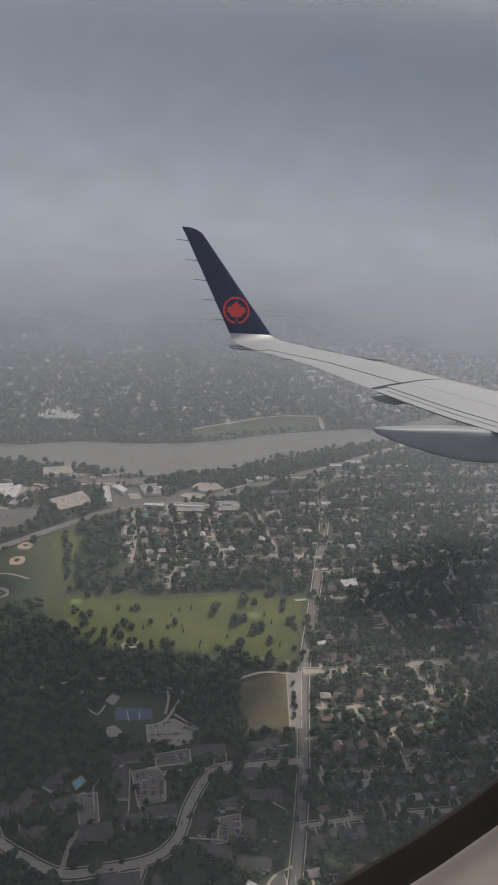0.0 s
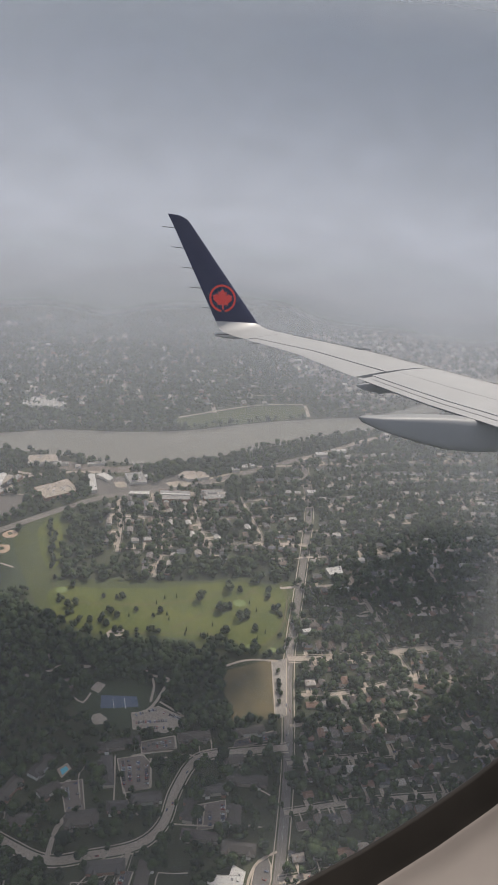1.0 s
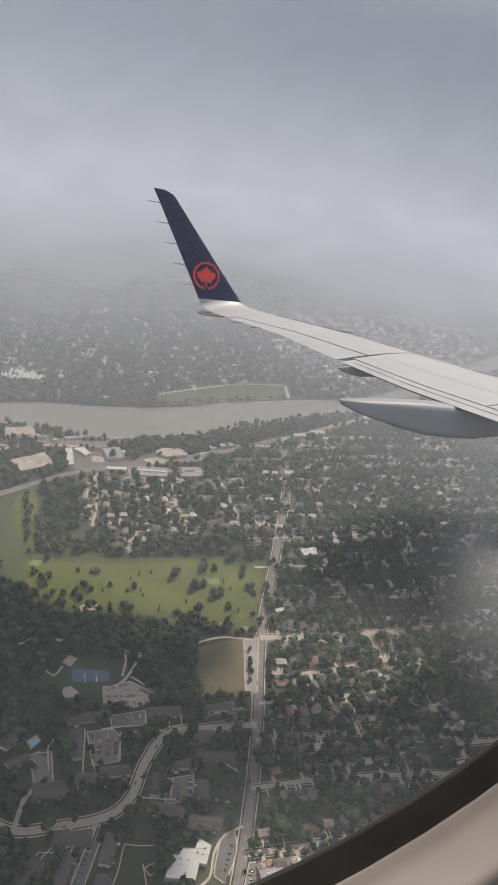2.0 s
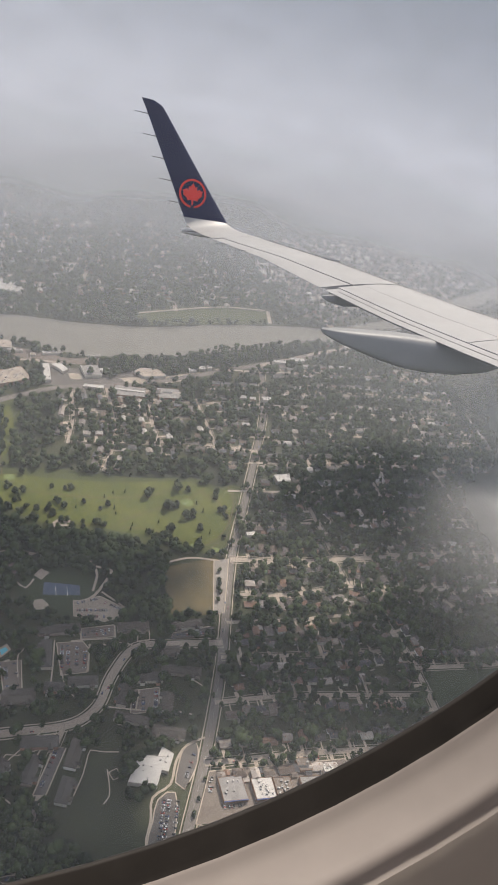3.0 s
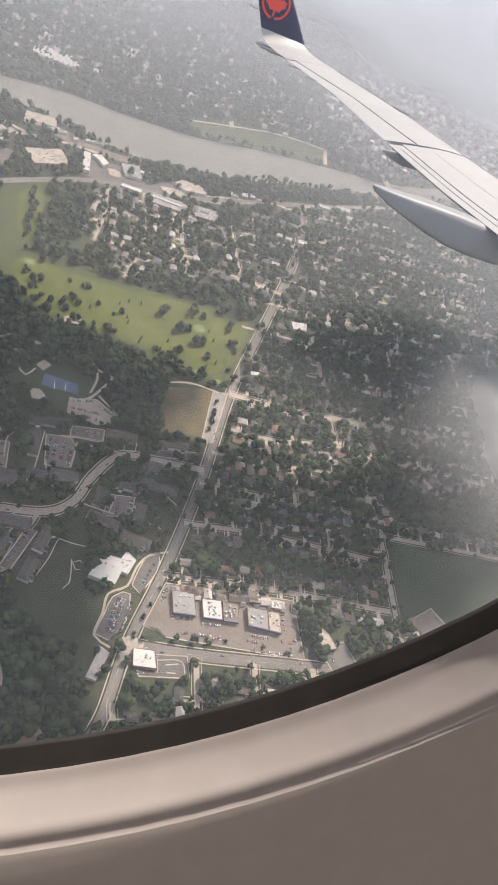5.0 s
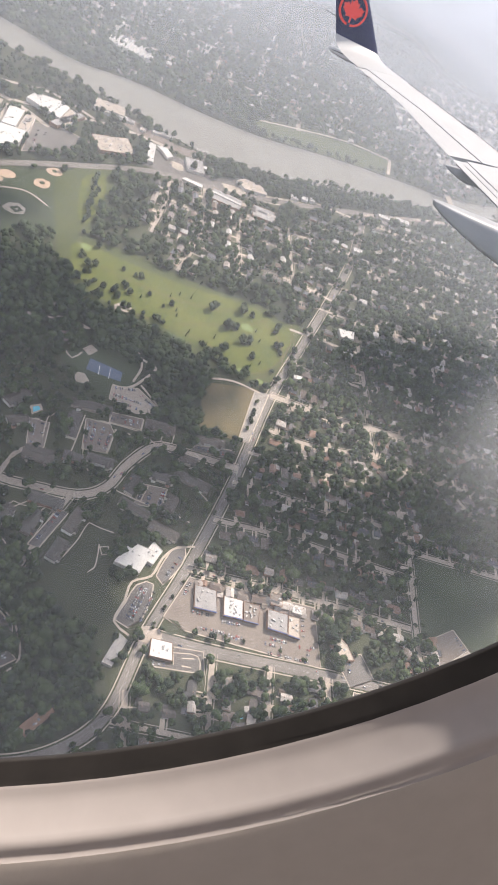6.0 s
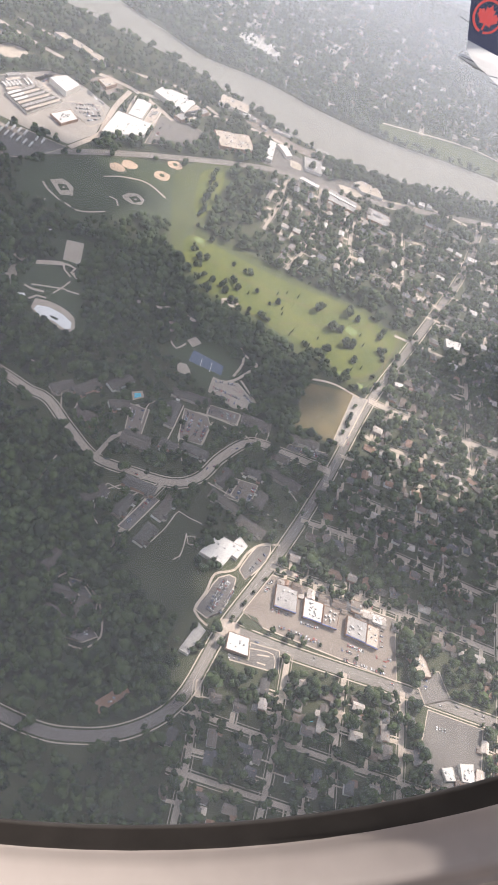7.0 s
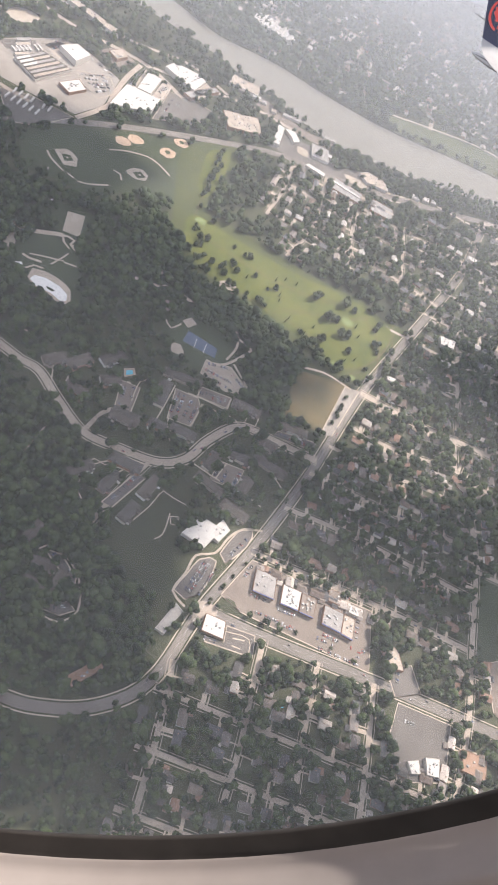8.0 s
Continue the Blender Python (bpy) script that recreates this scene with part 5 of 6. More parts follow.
setting("drive", joined([ribbon(curve_through([(46, 476), (24, 478), (18, 505), (10, 530), (22, 552), (18, 580), (22, 604), (38, 622)]), 2.8, 0.46)]), M_CONCRETE, "pale concrete drive looping round a car park", "drive")
lot([(-44, 905), (-26, 919), (0, 816), (-12, 804)], M_YARD, "pale sunlit gravel parking strip beside a road", 0.43)
lot([(-186, 745), (-168, 763), (-159, 770), (-121, 764), (-123, 746), (-136, 732), (-175, 724)], M_STREET, "small car park beside the courts", 0.42)
lot([(-174, 675), (-147, 691), (-134, 683), (-122, 650), (-147, 633)], M_LOT, "asphalt court between apartment houses", 0.41)
lot([(-157, 709), (-123, 732), (-115, 714), (-150, 693)], M_LOT, "asphalt court between apartment houses", 0.415)
lot([(-220, 621), (-199, 634), (-178, 598), (-195, 586)], M_LOT, "asphalt forecourt beside a pool", 0.41)
lot([(-62, 648), (-35, 665), (-23, 634), (-52, 616)], M_LOT, "asphalt court between apartment houses", 0.41)
lot([(-50, 752), (-6, 787), (-2, 772), (-49, 740)], M_ASPHALT, "long parking strip beside a drive", 0.405)
lot([(-110, 545), (-98, 548), (-92, 490), (-104, 485)], M_ASPHALT, "asphalt court between apartment houses", 0.41)
lot([(-96, 398), (-80, 408), (-50, 402), (-40, 388), (-60, 394), (-84, 396)], M_ASPHALT, "curved car park among apartment houses", 0.41)
lot([(-48, 352), (-30, 362), (-24, 378), (-36, 380), (-44, 366)], M_ASPHALT, "curved car park among apartment houses", 0.41)
lot([(286, 598), (348, 631), (378, 571), (336, 527), (300, 560)], M_ASPHALT, "dark asphalt car park behind white blocks", 0.42)
lot([(250, 620), (272, 648), (300, 630), (280, 600)], M_ASPHALT, "dark asphalt car park of a church", 0.42)
lot([(340, 735), (360, 770), (430, 740), (430, 690), (380, 690)], M_LOT, "car park of a school", 0.42)
lot([(-641, 1112), (-601, 1147), (-558, 1160), (-561, 1091), (-596, 1028), (-622, 1078)], M_ASPHALT, "wide grey empty car park beside a warehouse", 0.42)
lot([(-832, 893), (-805, 1014), (-755, 1036), (-690, 1039), (-646, 962), (-645, 903), (-701, 867), (-757, 841)], M_YARD, "pale worn concrete yard of an industrial area", 0.40, False, "yard")
lot([(-731, 979), (-699, 1026), (-664, 1008), (-664, 967), (-699, 965)], M_YARD, "worn car park between warehouses", 0.46)
lot([(-800, 968), (-801, 1011), (-784, 1019), (-761, 968)], M_STREET, "pale concrete apron beside a warehouse", 0.45, False, "yard")
lot([(-828, 898), (-812, 960), (-800, 952), (-804, 896)], M_ASPHALT, "worn dark yard strip", 0.45, False, "yard")
lot([(-800, 1000), (-782, 1010), (-782, 986), (-798, 966)], M_GRAVEL, "pale gravel heap ground", 0.45, True, "yard")
lot([(-668, 1046), (-700, 1110), (-690, 1112), (-655, 1048)], M_GRAVEL, "pale gravel drive beside a warehouse", 0.41, False, "yard")
lot([(-890, 962), (-894, 985), (-870, 1008), (-849, 998), (-846, 960), (-862, 944)], M_GRAVEL, "pale heap ground of an industrial area", 0.40, True, "yard")
lot([(-985, 965), (-960, 1015), (-910, 1000), (-895, 945), (-930, 930)], M_LOT, "worn grey yard of an industrial area", 0.40, False, "yard")
lot([(-731, 824), (-701, 862), (-640, 895), (-642, 825), (-663, 790)], M_ASPHALT, "dark car park edged by trees", 0.41)
lot([(-766, 1060), (-762, 1110), (-722, 1104), (-716, 1056)], M_LOT, "worn yard of small works", 0.40, False, "yard")
for points, width in (([(-1010, 1006), (-840, 1053), (-716, 1118), (-620, 1125)], 9), ([(-712, 1109), (-690, 1052), (-660, 997), (-643, 966), (-638, 899)], 9), ([(-950, 1060), (-780, 1135), (-690, 1210), (-600, 1225)], 7), ([(-832, 880), (-760, 830), (-690, 850)], 8), ([(-700, 1128), (-600, 1215), (-560, 1250), (-480, 1290)], 8)):
    line = curve_through(points)
    pave(line, width + 6)
    setting("road", ribbon(line, width, 0.47 + 0.002 * width), M_STREET, "pale worn asphalt works road", "road")
lot([(-590, 1290), (-480, 1312), (-419, 1356), (-400, 1340), (-470, 1290), (-560, 1265)], M_LOT, "pale riverside storage yard", 0.40, True, "yard")
lot([(-470, 1200), (-500, 1255), (-440, 1290), (-380, 1300), (-345, 1345), (-300, 1340), (-330, 1290), (-400, 1240)], M_ASPHALT, "worn yard beside the railway", 0.30, False, "yard")
setting("town_centre", patch([(-330, 2080), (-150, 1840), (-60, 1815), (120, 2040), (330, 2420), (250, 2500), (60, 2450), (-150, 2330)], 0.06, True), M_ASPHALT, "paved ground of a town centre across the river", "town centre")
lot([(-450, 1262), (-432, 1272), (-420, 1256), (-438, 1247)], M_GRAVEL, "pale gravel patch beside the railway", 0.44, True, "yard")
lot([(-360, 1300), (-330, 1325), (-312, 1312), (-345, 1290)], M_GRAVEL, "pale gravel patch beside the railway", 0.44, True, "yard")
lot([(-300, 1340), (-250, 1400), (-225, 1410), (-240, 1380), (-280, 1332)], M_GRAVEL, "pale verge beside the river road", 0.30, True, "yard")
lot([(0, 1690), (90, 1720), (190, 1850), (170, 1870), (70, 1760), (0, 1710)], M_LOT, "pale roadside ground by the river", 0.30, True, "yard")
lot([(-236, 761), (-192, 776), (-183, 760), (-227, 740)], M_COURT, "blue tennis courts", 0.45, False, "tennis_court")
for a, b in (((-219, 760), (-210, 745)), ((-206, 767), (-197, 751))):
    setting("court_line", ribbon(np.array((a, b), float), 0.5, 0.5), M_PAINT, "white court line", "marking")
lot([(-233, 636), (-226, 649), (-217, 643), (-222, 627)], M_CONCRETE, "pale pool terrace", 0.45, False, "terrace")
lot([(-229, 637), (-225, 644), (-220, 641), (-223, 631)], M_POOL, "small bright blue swimming pool", 0.52, False, "pool")
lot([(188, 484), (192, 487), (196, 484), (192, 480)], M_POOL, "round blue garden pool", 0.5, True, "pool")
lot([(-470, 680), (-425, 720), (-385, 690), (-345, 662), (-340, 630), (-400, 612), (-450, 630)], M_FIELD, "open park lawn round a rink", 0.10, True, "lawn")
lot([(-500, 760), (-455, 785), (-425, 740), (-450, 712), (-490, 725)], M_FIELD, "open park lawn among trees", 0.10, True, "lawn")
lot([(-262, 735), (-255, 785), (-215, 802), (-172, 792), (-165, 738), (-215, 708)], M_FIELD, "open lawn round tennis courts", 0.10, True, "lawn")
lot([(-618, 775), (-575, 752), (-540, 780), (-505, 800), (-482, 850), (-470, 905), (-455, 955), (-520, 965), (-580, 935), (-625, 850)], M_FIELD, "dark open outfield of ball diamonds", 0.07, True, "lawn")
lot([(-409, 623), (-418, 638), (-407, 649), (-387, 658), (-365, 659), (-351, 647), (-350, 637), (-360, 629), (-376, 628), (-394, 619)], M_CONCRETE, "pale concrete rim of a park rink", 0.42, True, "rink")
lot([(-405, 624), (-407, 633), (-396, 643), (-378, 650), (-361, 650), (-354, 642), (-355, 635), (-374, 632), (-391, 623)], M_RINK, "bright white oval park rink", 0.5, True, "rink")
lot([(-386, 634), (-380, 638), (-374, 640), (-374, 636), (-381, 633)], M_DULLGRASS, "dull green island in a park rink", 0.56, True, "rink")
flat_block("pavilion", "small white-roofed park pavilion beside a rink", "pavilion", [(-437, 619), (-430, 630), (-420, 625), (-425, 613)], 4, M_RINK, M_PALEWALL, 2, seed=61)
flat_block("pavilion", "small white park shelter on a dark lawn", "pavilion", [(-515, 734), (-505, 744), (-499, 740), (-509, 730)], 4, M_RINK, M_PALEWALL, 0, seed=62)
lot([(-482, 752), (-464, 769), (-435, 734), (-455, 720)], M_GRAVEL, "pale gravel court in a park", 0.42, False, "court")
lot([(-486, 650), (-475, 660), (-463, 646), (-450, 628), (-462, 624)], M_STREET, "pale worn turning place in a park", 0.42, True, "yard")
lot([(-296, 766), (-286, 777), (-274, 761), (-281, 752)], M_LOT, "dull brown hard court in a park", 0.42, False, "court")
lot([(-339, 796), (-335, 805), (-323, 801), (-328, 790)], M_STREET, "small pale paved pad in a park", 0.42, False, "court")
lot([(-345, 759), (-335, 765), (-330, 755), (-336, 748)], M_STREET, "small pale paved pad in a park", 0.42, False, "court")
PATHS = (([(-495, 669), (-483, 671), (-468, 686), (-455, 706), (-448, 715)], 8), ([(-450, 712), (-443, 720), (-433, 723), (-430, 713), (-417, 712)], 4), ([(-436, 734), (-423, 725), (-428, 712)], 3), ([(-450, 716), (-438, 708), (-424, 706)], 3), ([(-418, 700), (-415, 684), (-413, 665)], 2.4), ([(-444, 642), (-433, 646), (-421, 656)], 4), ([(-408, 683), (-394, 694)], 3), ([(-422, 629), (-421, 643), (-411, 651)], 3), ([(-328, 769), (-314, 779), (-302, 787), (-302, 795)], 4), ([(-302, 798), (-287, 799), (-273, 801)], 4), ([(-524, 876), (-513, 881), (-501, 873)], 3), ([(-594, 806), (-577, 800), (-563, 800), (-550, 800)], 3.2), ([(-543, 803), (-532, 805)], 3), ([(-569, 774), (-562, 782), (-560, 775)], 4), ([(-295, 575), (-275, 555), (-258, 538)], 1.8), ([(-259, 566), (-245, 549)], 1.8), ([(-216, 495), (-206, 464), (-198, 445)], 1.8), ([(-344, 562), (-338, 566), (-334, 561)], 2), ([(-269, 746), (-252, 741), (-250, 760)], 2.6), ([(-318, 782), (-301, 796), (-271, 804)], 3), ([(-225, 823), (-197, 824)], 2.6), ([(-161, 778), (-139, 771), (-119, 765)], 3), ([(-36, 909), (-77, 895), (-112, 862)], 3.5), ([(-562, 901), (-550, 927), (-527, 953), (-507, 959), (-480, 958)], 3.2), ([(-525, 806), (-516, 815), (-508, 830), (-501, 846)], 3), ([(-66, 500), (-68, 528), (-73, 556), (-58, 560), (-44, 566)], 1.4), ([(-47, 542), (-39, 529), (-32, 514), (-34, 504)], 1.4), ([(-44, 539), (-38, 547), (-30, 539), (-36, 533), (-44, 539)], 1.3), ([(-120, 469), (-135, 473), (-142, 487), (-146, 503)], 1.5), ([(-152, 504), (-152, 516), (-140, 520), (-123, 535), (-111, 540)], 1.5), ([(106, 494), (117, 503)], 1.6), ([(111, 487), (120, 492)], 1.6), ([(95, 493), (119, 508), (134, 489)], 1.2), ([(-443, 1572), (-360, 1660), (-288, 1727), (-200, 1772)], 5), ([(-194, 1770), (-172, 1712)], 8), ([(-198, 821), (-190, 818), (-165, 821), (-164, 809), (-165, 785), (-167, 768), (-175, 752), (-187, 747)], 4), ([(-190, 818), (-179, 803), (-172, 774)], 3.4), ([(-160, 685), (-139, 698), (-112, 712)], 2.2), ([(-138, 688), (-119, 698)], 2.2), ([(-115, 702), (-98, 711), (-88, 711)], 2.2), ([(-91, 733), (-85, 719), (-73, 728), (-80, 744)], 1.8), ([(-122, 732), (-113, 713)], 1.8), ([(-161, 713), (-150, 693)], 1.8), ([(-136, 687), (-121, 651), (-125, 648)], 1.8), ([(-178, 678), (-160, 637), (-150, 612)], 1.8), ([(-83, 614), (-46, 625), (2, 643), (14, 645)], 2), ([(-55, 651), (-48, 623)], 1.8), ([(-40, 693), (-6, 693), (12, 689)], 1.8), ([(-440, 651), (-425, 668), (-409, 685)], 2.5), ([(-200, 659), (-206, 640), (-190, 610)], 1.6), ([(-150, 640), (-136, 622), (-120, 612)], 1.6), ([(-112, 500), (-122, 530), (-116, 560)], 1.8), ([(-130, 560), (-140, 530), (-150, 500)], 1.6), ([(-250, 545), (-262, 580), (-270, 610)], 1.8))
PATHS += (([(-100, 392), (-98, 402), (-78, 410), (-48, 404), (-22, 380), (-26, 356), (-45, 348)], 2.2),)
for q, w in PATHS:
    pave(curve_through(q), w + 7)
setting("path", joined([ribbon(curve_through(q), w, 0.52 + 0.001 * k) for k, (q, w) in enumerate(PATHS)]), M_CONCRETE, "pale concrete and gravel paths", "path")
TRACKS = ([(-78, 1084), (-56, 1040), (-50, 980), (-64, 935), (-90, 915)], [(-70, 1078), (-48, 1035), (-43, 975), (-56, 930)], [(-150, 1040), (-180, 1000), (-240, 960), (-300, 935), (-360, 915)], [(-110, 1060), (-130, 1010), (-170, 960), (-200, 915)], [(-470, 1085), (-455, 1040), (-425, 980), (-398, 935)], [(-250, 885), (-200, 905), (-150, 925), (-100, 925)], [(-117, 1048), (-81, 1036), (-56, 1014), (-35, 973)])
setting("cart_track", joined([ribbon(curve_through(q), 1.6, 0.215 + 0.003 * k) for k, q in enumerate(TRACKS)]), M_DRYFIELD, "worn dry cart tracks across a golf course", "track")
plan[inside([(6, 468), (52, 466), (52, 628), (12, 618), (8, 540)]) & (plan == 0)] = 3
setting("kerb", joined(kerbs), M_CONCRETE, "pale concrete kerbs round the car parks", "kerb")
lot([(-254, 766), (-251, 782), (-238, 780), (-240, 763)], M_GRAVEL, "tan sand court beside the tennis courts", 0.44, True, "court")
lot([(-234, 725), (-224, 733), (-206, 722), (-223, 712)], M_GRAVEL, "tan gravel ground beside the tennis courts", 0.43, True, "court")


def oval_patch(x, y, a, b, turn, count=18):
    g = np.random.default_rng(int(abs(x)))
    return [(x + math.cos(turn) * a * math.cos(t) * k - math.sin(turn) * b * math.sin(t) * k, y + math.sin(turn) * a * math.cos(t) * k + math.cos(turn) * b * math.sin(t) * k) for t, k in ((2 * math.pi * i / count, g.uniform(0.9, 1.1)) for i in range(count))]


for x, y, a in ((-570, 938, 13), (-566, 962, 13), (-522, 994, 14), (-532, 1036, 13)):
    lot(oval_patch(x, y, a, a * 0.85, 0.8), M_CLAY, "tan clay infield of a ball diamond", 0.42, True, "ball_diamond")
    if x > -540:
        lot(oval_patch(x - 1, y + 1, a * 0.36, a * 0.34, 0.8, 6), M_FIELD, "grass centre of a ball diamond", 0.48, False, "ball_diamond")
for outer, inner, mound in (([(-592, 818), (-586, 837), (-563, 839), (-549, 825), (-560, 809), (-575, 813)], [(-580, 822), (-573, 833), (-561, 829), (-566, 816)], (-570, 825)), ([(-516, 896), (-517, 911), (-507, 924), (-493, 923), (-486, 910), (-495, 897), (-509, 893)], [(-509, 904), (-505, 917), (-492, 916), (-495, 902)], (-500, 910))):
    lot(outer, M_GRAVEL, "pale worn infield of a ball diamond", 0.42, True, "ball_diamond")
    lot(inner, M_FIELD, "grass square of a ball diamond", 0.48, False, "ball_diamond")
    lot(oval_patch(*mound, 2.2, 2.0, 0.8, 8), M_GRAVEL, "small pale mound of a ball diamond", 0.52, True, "ball_diamond")
lot(oval_patch(-267, 876, 15, 12, 0.8), M_GRAVEL, "pale sand bunker on a golf course", 0.42, True, "bunker")
for x, y in ((-268, 878), (-260, 881), (-274, 874), (-263, 870), (-272, 882), (-266, 886), (-257, 875), (-269, 867)):
    lot(oval_patch(x, y, 3.4, 2.4, 0.5, 9), M_ROUGH, "grass tuft in a sand bunker", 0.5, True, "bunker")
for x, y, a in ((-78, 923, 9), (-124, 1011, 10), (-385, 936, 9), (-49, 929, 6)):
    lot(oval_patch(x, y, a, a * 0.8, 0.3), M_GREEN, "smooth round putting green", 0.3, True, "putting_green")

# ---- bridges ----
def bridge(a, b, width, label):
    a, b = np.array(a, float), np.array(b, float)
    d = (b - a) / np.linalg.norm(b - a)
    length = np.linalg.norm(b - a)
    ob = thing("bridge", label, "bridge", "", Matrix.Translation((*((a + b) / 2), 0)) @ Matrix.Rotation(math.atan2(d[1], d[0]), 4, "Z"))
    bm = bmesh.new()
    box(bm, -length / 2, length / 2, -width / 2, width / 2, 5.0, 6.2)
    part("deck", bm, M_CONCRETE, ob)
    for s in (-1, 1):
        bm = bmesh.new()
        box(bm, -length / 2, length / 2, s * width / 2 - 0.2, s * width / 2 + 0.2, 6.2, 7.2)
        part("parapet", bm, M_CONCRETE, ob)
    for k in range(5):
        x = -length / 2 + length * (k + 0.5) / 5
        bm = bmesh.new()
        box(bm, x - 1, x + 1, -width / 2 + 1, width / 2 - 1, -0.5, 5.0)
        part("pier", bm, M_CONCRETE, ob)


bridge((-62, 1800), (0, 1722), 14, "pale concrete road bridge over the river")
bridge((122, 2060), (178, 2000), 12, "pale concrete bridge over the river")
bridge((68, 2012), (112, 1985), 9, "low pale bridge over the river")

# ---- parked cars ----
auto = thing("car", "small parked car seen from high above", "car", "parked cars")
bm = bmesh.new()
box(bm, -2.2, 2.2, -0.9, 0.9, 0.35, 0.95)
bmesh.ops.bevel(bm, geom=[e for e in bm.edges], offset=0.15, segments=1, affect="EDGES")
part("body", bm, M_CARPAINT, auto)
v = [(-1.7, -0.8, 0.95), (1.1, -0.8, 0.95), (1.1, 0.8, 0.95), (-1.7, 0.8, 0.95), (-1.2, -0.65, 1.45), (0.5, -0.65, 1.45), (0.5, 0.65, 1.45), (-1.2, 0.65, 1.45)]
cabin_part = part("cabin", (v, [(0, 1, 5, 4), (1, 2, 6, 5), (2, 3, 7, 6), (3, 0, 4, 7)]), M_CARGLASS, auto, "dark car windows")
part("car_roof", ([(x, y, 1.47) for x, y, z in v[4:]], [(0, 1, 2, 3)]), M_CARPAINT, auto)
for x, y in ((-1.35, -0.8), (1.35, -0.8), (-1.35, 0.8), (1.35, 0.8)):
    bm = bmesh.new()
    bar(bm, (x, y - 0.1, 0.33), (x, y + 0.1, 0.33), 0.33, sides=8)
    part("wheel", bm, M_RUBBER, auto)


def car_row(a, b, count, filled, turn=0.0, z=0.43):
    a, b = np.array(a, float), np.array(b, float)
    yaw = math.atan2(*(b - a)[::-1]) + math.pi / 2 + turn
    for k in range(count):
        if rng.random() < filled:
            q = a + (b - a) * (k + 0.5) / count + rng.normal(0, 0.15, 2)
            copy_thing(auto, Matrix.Translation((*q, z)) @ Matrix.Rotation(yaw + (math.pi if rng.random() < 0.5 else 0), 4, "Z"))


car_row((38, 490), (27, 535), 16, 0.95)
car_row((33, 489), (22, 533), 16, 0.9)
car_row((46, 497), (36, 538), 14, 0.6)
car_row((35, 558), (33, 600), 13, 0.5)
car_row((83, 548), (104, 560), 9, 0.8)
car_row((116, 562), (136, 574), 8, 0.7)
car_row((66, 562), (60, 578), 6, 0.5)
car_row((96, 535), (128, 552), 12, 0.6)
car_row((135, 553), (160, 566), 10, 0.3)
car_row((172, 585), (192, 594), 8, 0.7)
car_row((168, 574), (190, 585), 9, 0.85)
car_row((205, 600), (222, 612), 7, 0.5)
car_row((224, 590), (216, 606), 6, 0.6)
car_row((150, 640), (168, 650), 6, 0.4)
car_row((84, 468), (104, 479), 8, 0.4, z=0.45)
car_row((-166, 674), (-150, 640), 13, 0.75)
car_row((-160, 677), (-146, 650), 11, 0.9)
car_row((-149, 680), (-137, 653), 11, 0.9)
car_row((-139, 681), (-127, 653), 11, 0.6)
car_row((-148, 706), (-124, 722), 11, 0.7)
car_row((-152, 699), (-118, 719), 14, 0.45)
car_row((-181, 745), (-160, 764), 10, 0.6)
car_row((-176, 734), (-140, 751), 14, 0.7)
car_row((-150, 762), (-126, 760), 9, 0.7)
car_row((-168, 728), (-136, 740), 12, 0.6)
car_row((-212, 620), (-192, 590), 12, 0.4)
car_row((-204, 627), (-184, 598), 12, 0.4)
car_row((-58, 646), (-51, 622), 9, 0.85)
car_row((-47, 645), (-40, 626), 8, 0.8)
car_row((-36, 658), (-28, 634), 9, 0.7)
car_row((-90, 402), (-54, 400), 12, 0.5)
car_row((-42, 360), (-32, 376), 7, 0.5)
car_row((-47, 748), (-5, 776), 19, 0.85)
car_row((106, 541), (150, 563), 16, 0.45)
car_row((176, 566), (222, 590), 17, 0.6)
car_row((188, 640), (206, 612), 10, 0.4)
car_row((60, 572), (66, 556), 6, 0.8)
car_row((-790, 1000), (-786, 972), 10, 0.6)
car_row((-800, 996), (-796, 968), 10, 0.5)
car_row((-716, 992), (-706, 1020), 10, 0.7)
car_row((-706, 986), (-694, 1014), 10, 0.7)
car_row((-694, 980), (-682, 1008), 10, 0.6)
car_row((-107, 545), (-100, 492), 18, 0.6)
car_row((300, 585), (318, 596), 6, 0.7)
car_row((262, 632), (276, 606), 9, 0.5)
car_row((366, 762), (400, 744), 11, 0.7)
car_row((-600, 1060), (-625, 1105), 16, 0.5)
car_row((-590, 1062), (-612, 1108), 14, 0.3)
for line, width in [road_pieces[k] for k in (0, 0, 0, 1, 1, 2, 8, 10, 24)]:
    for k in range(7):
        i = int(rng.integers(3, len(line) - 3))
        q, nn = line[i], sideways(line)[i]
        s = rng.choice((-1, 1)) * width * 0.22
        d = line[i + 1] - line[i]
        if 350 < q[1] < 1300:
            copy_thing(auto, Matrix.Translation((*(q + nn * s), 0.36)) @ Matrix.Rotation(math.atan2(d[1], d[0]), 4, "Z"))
for o in (*auto.children_recursive, auto):
    bpy.data.objects.remove(o)
far_cars = []
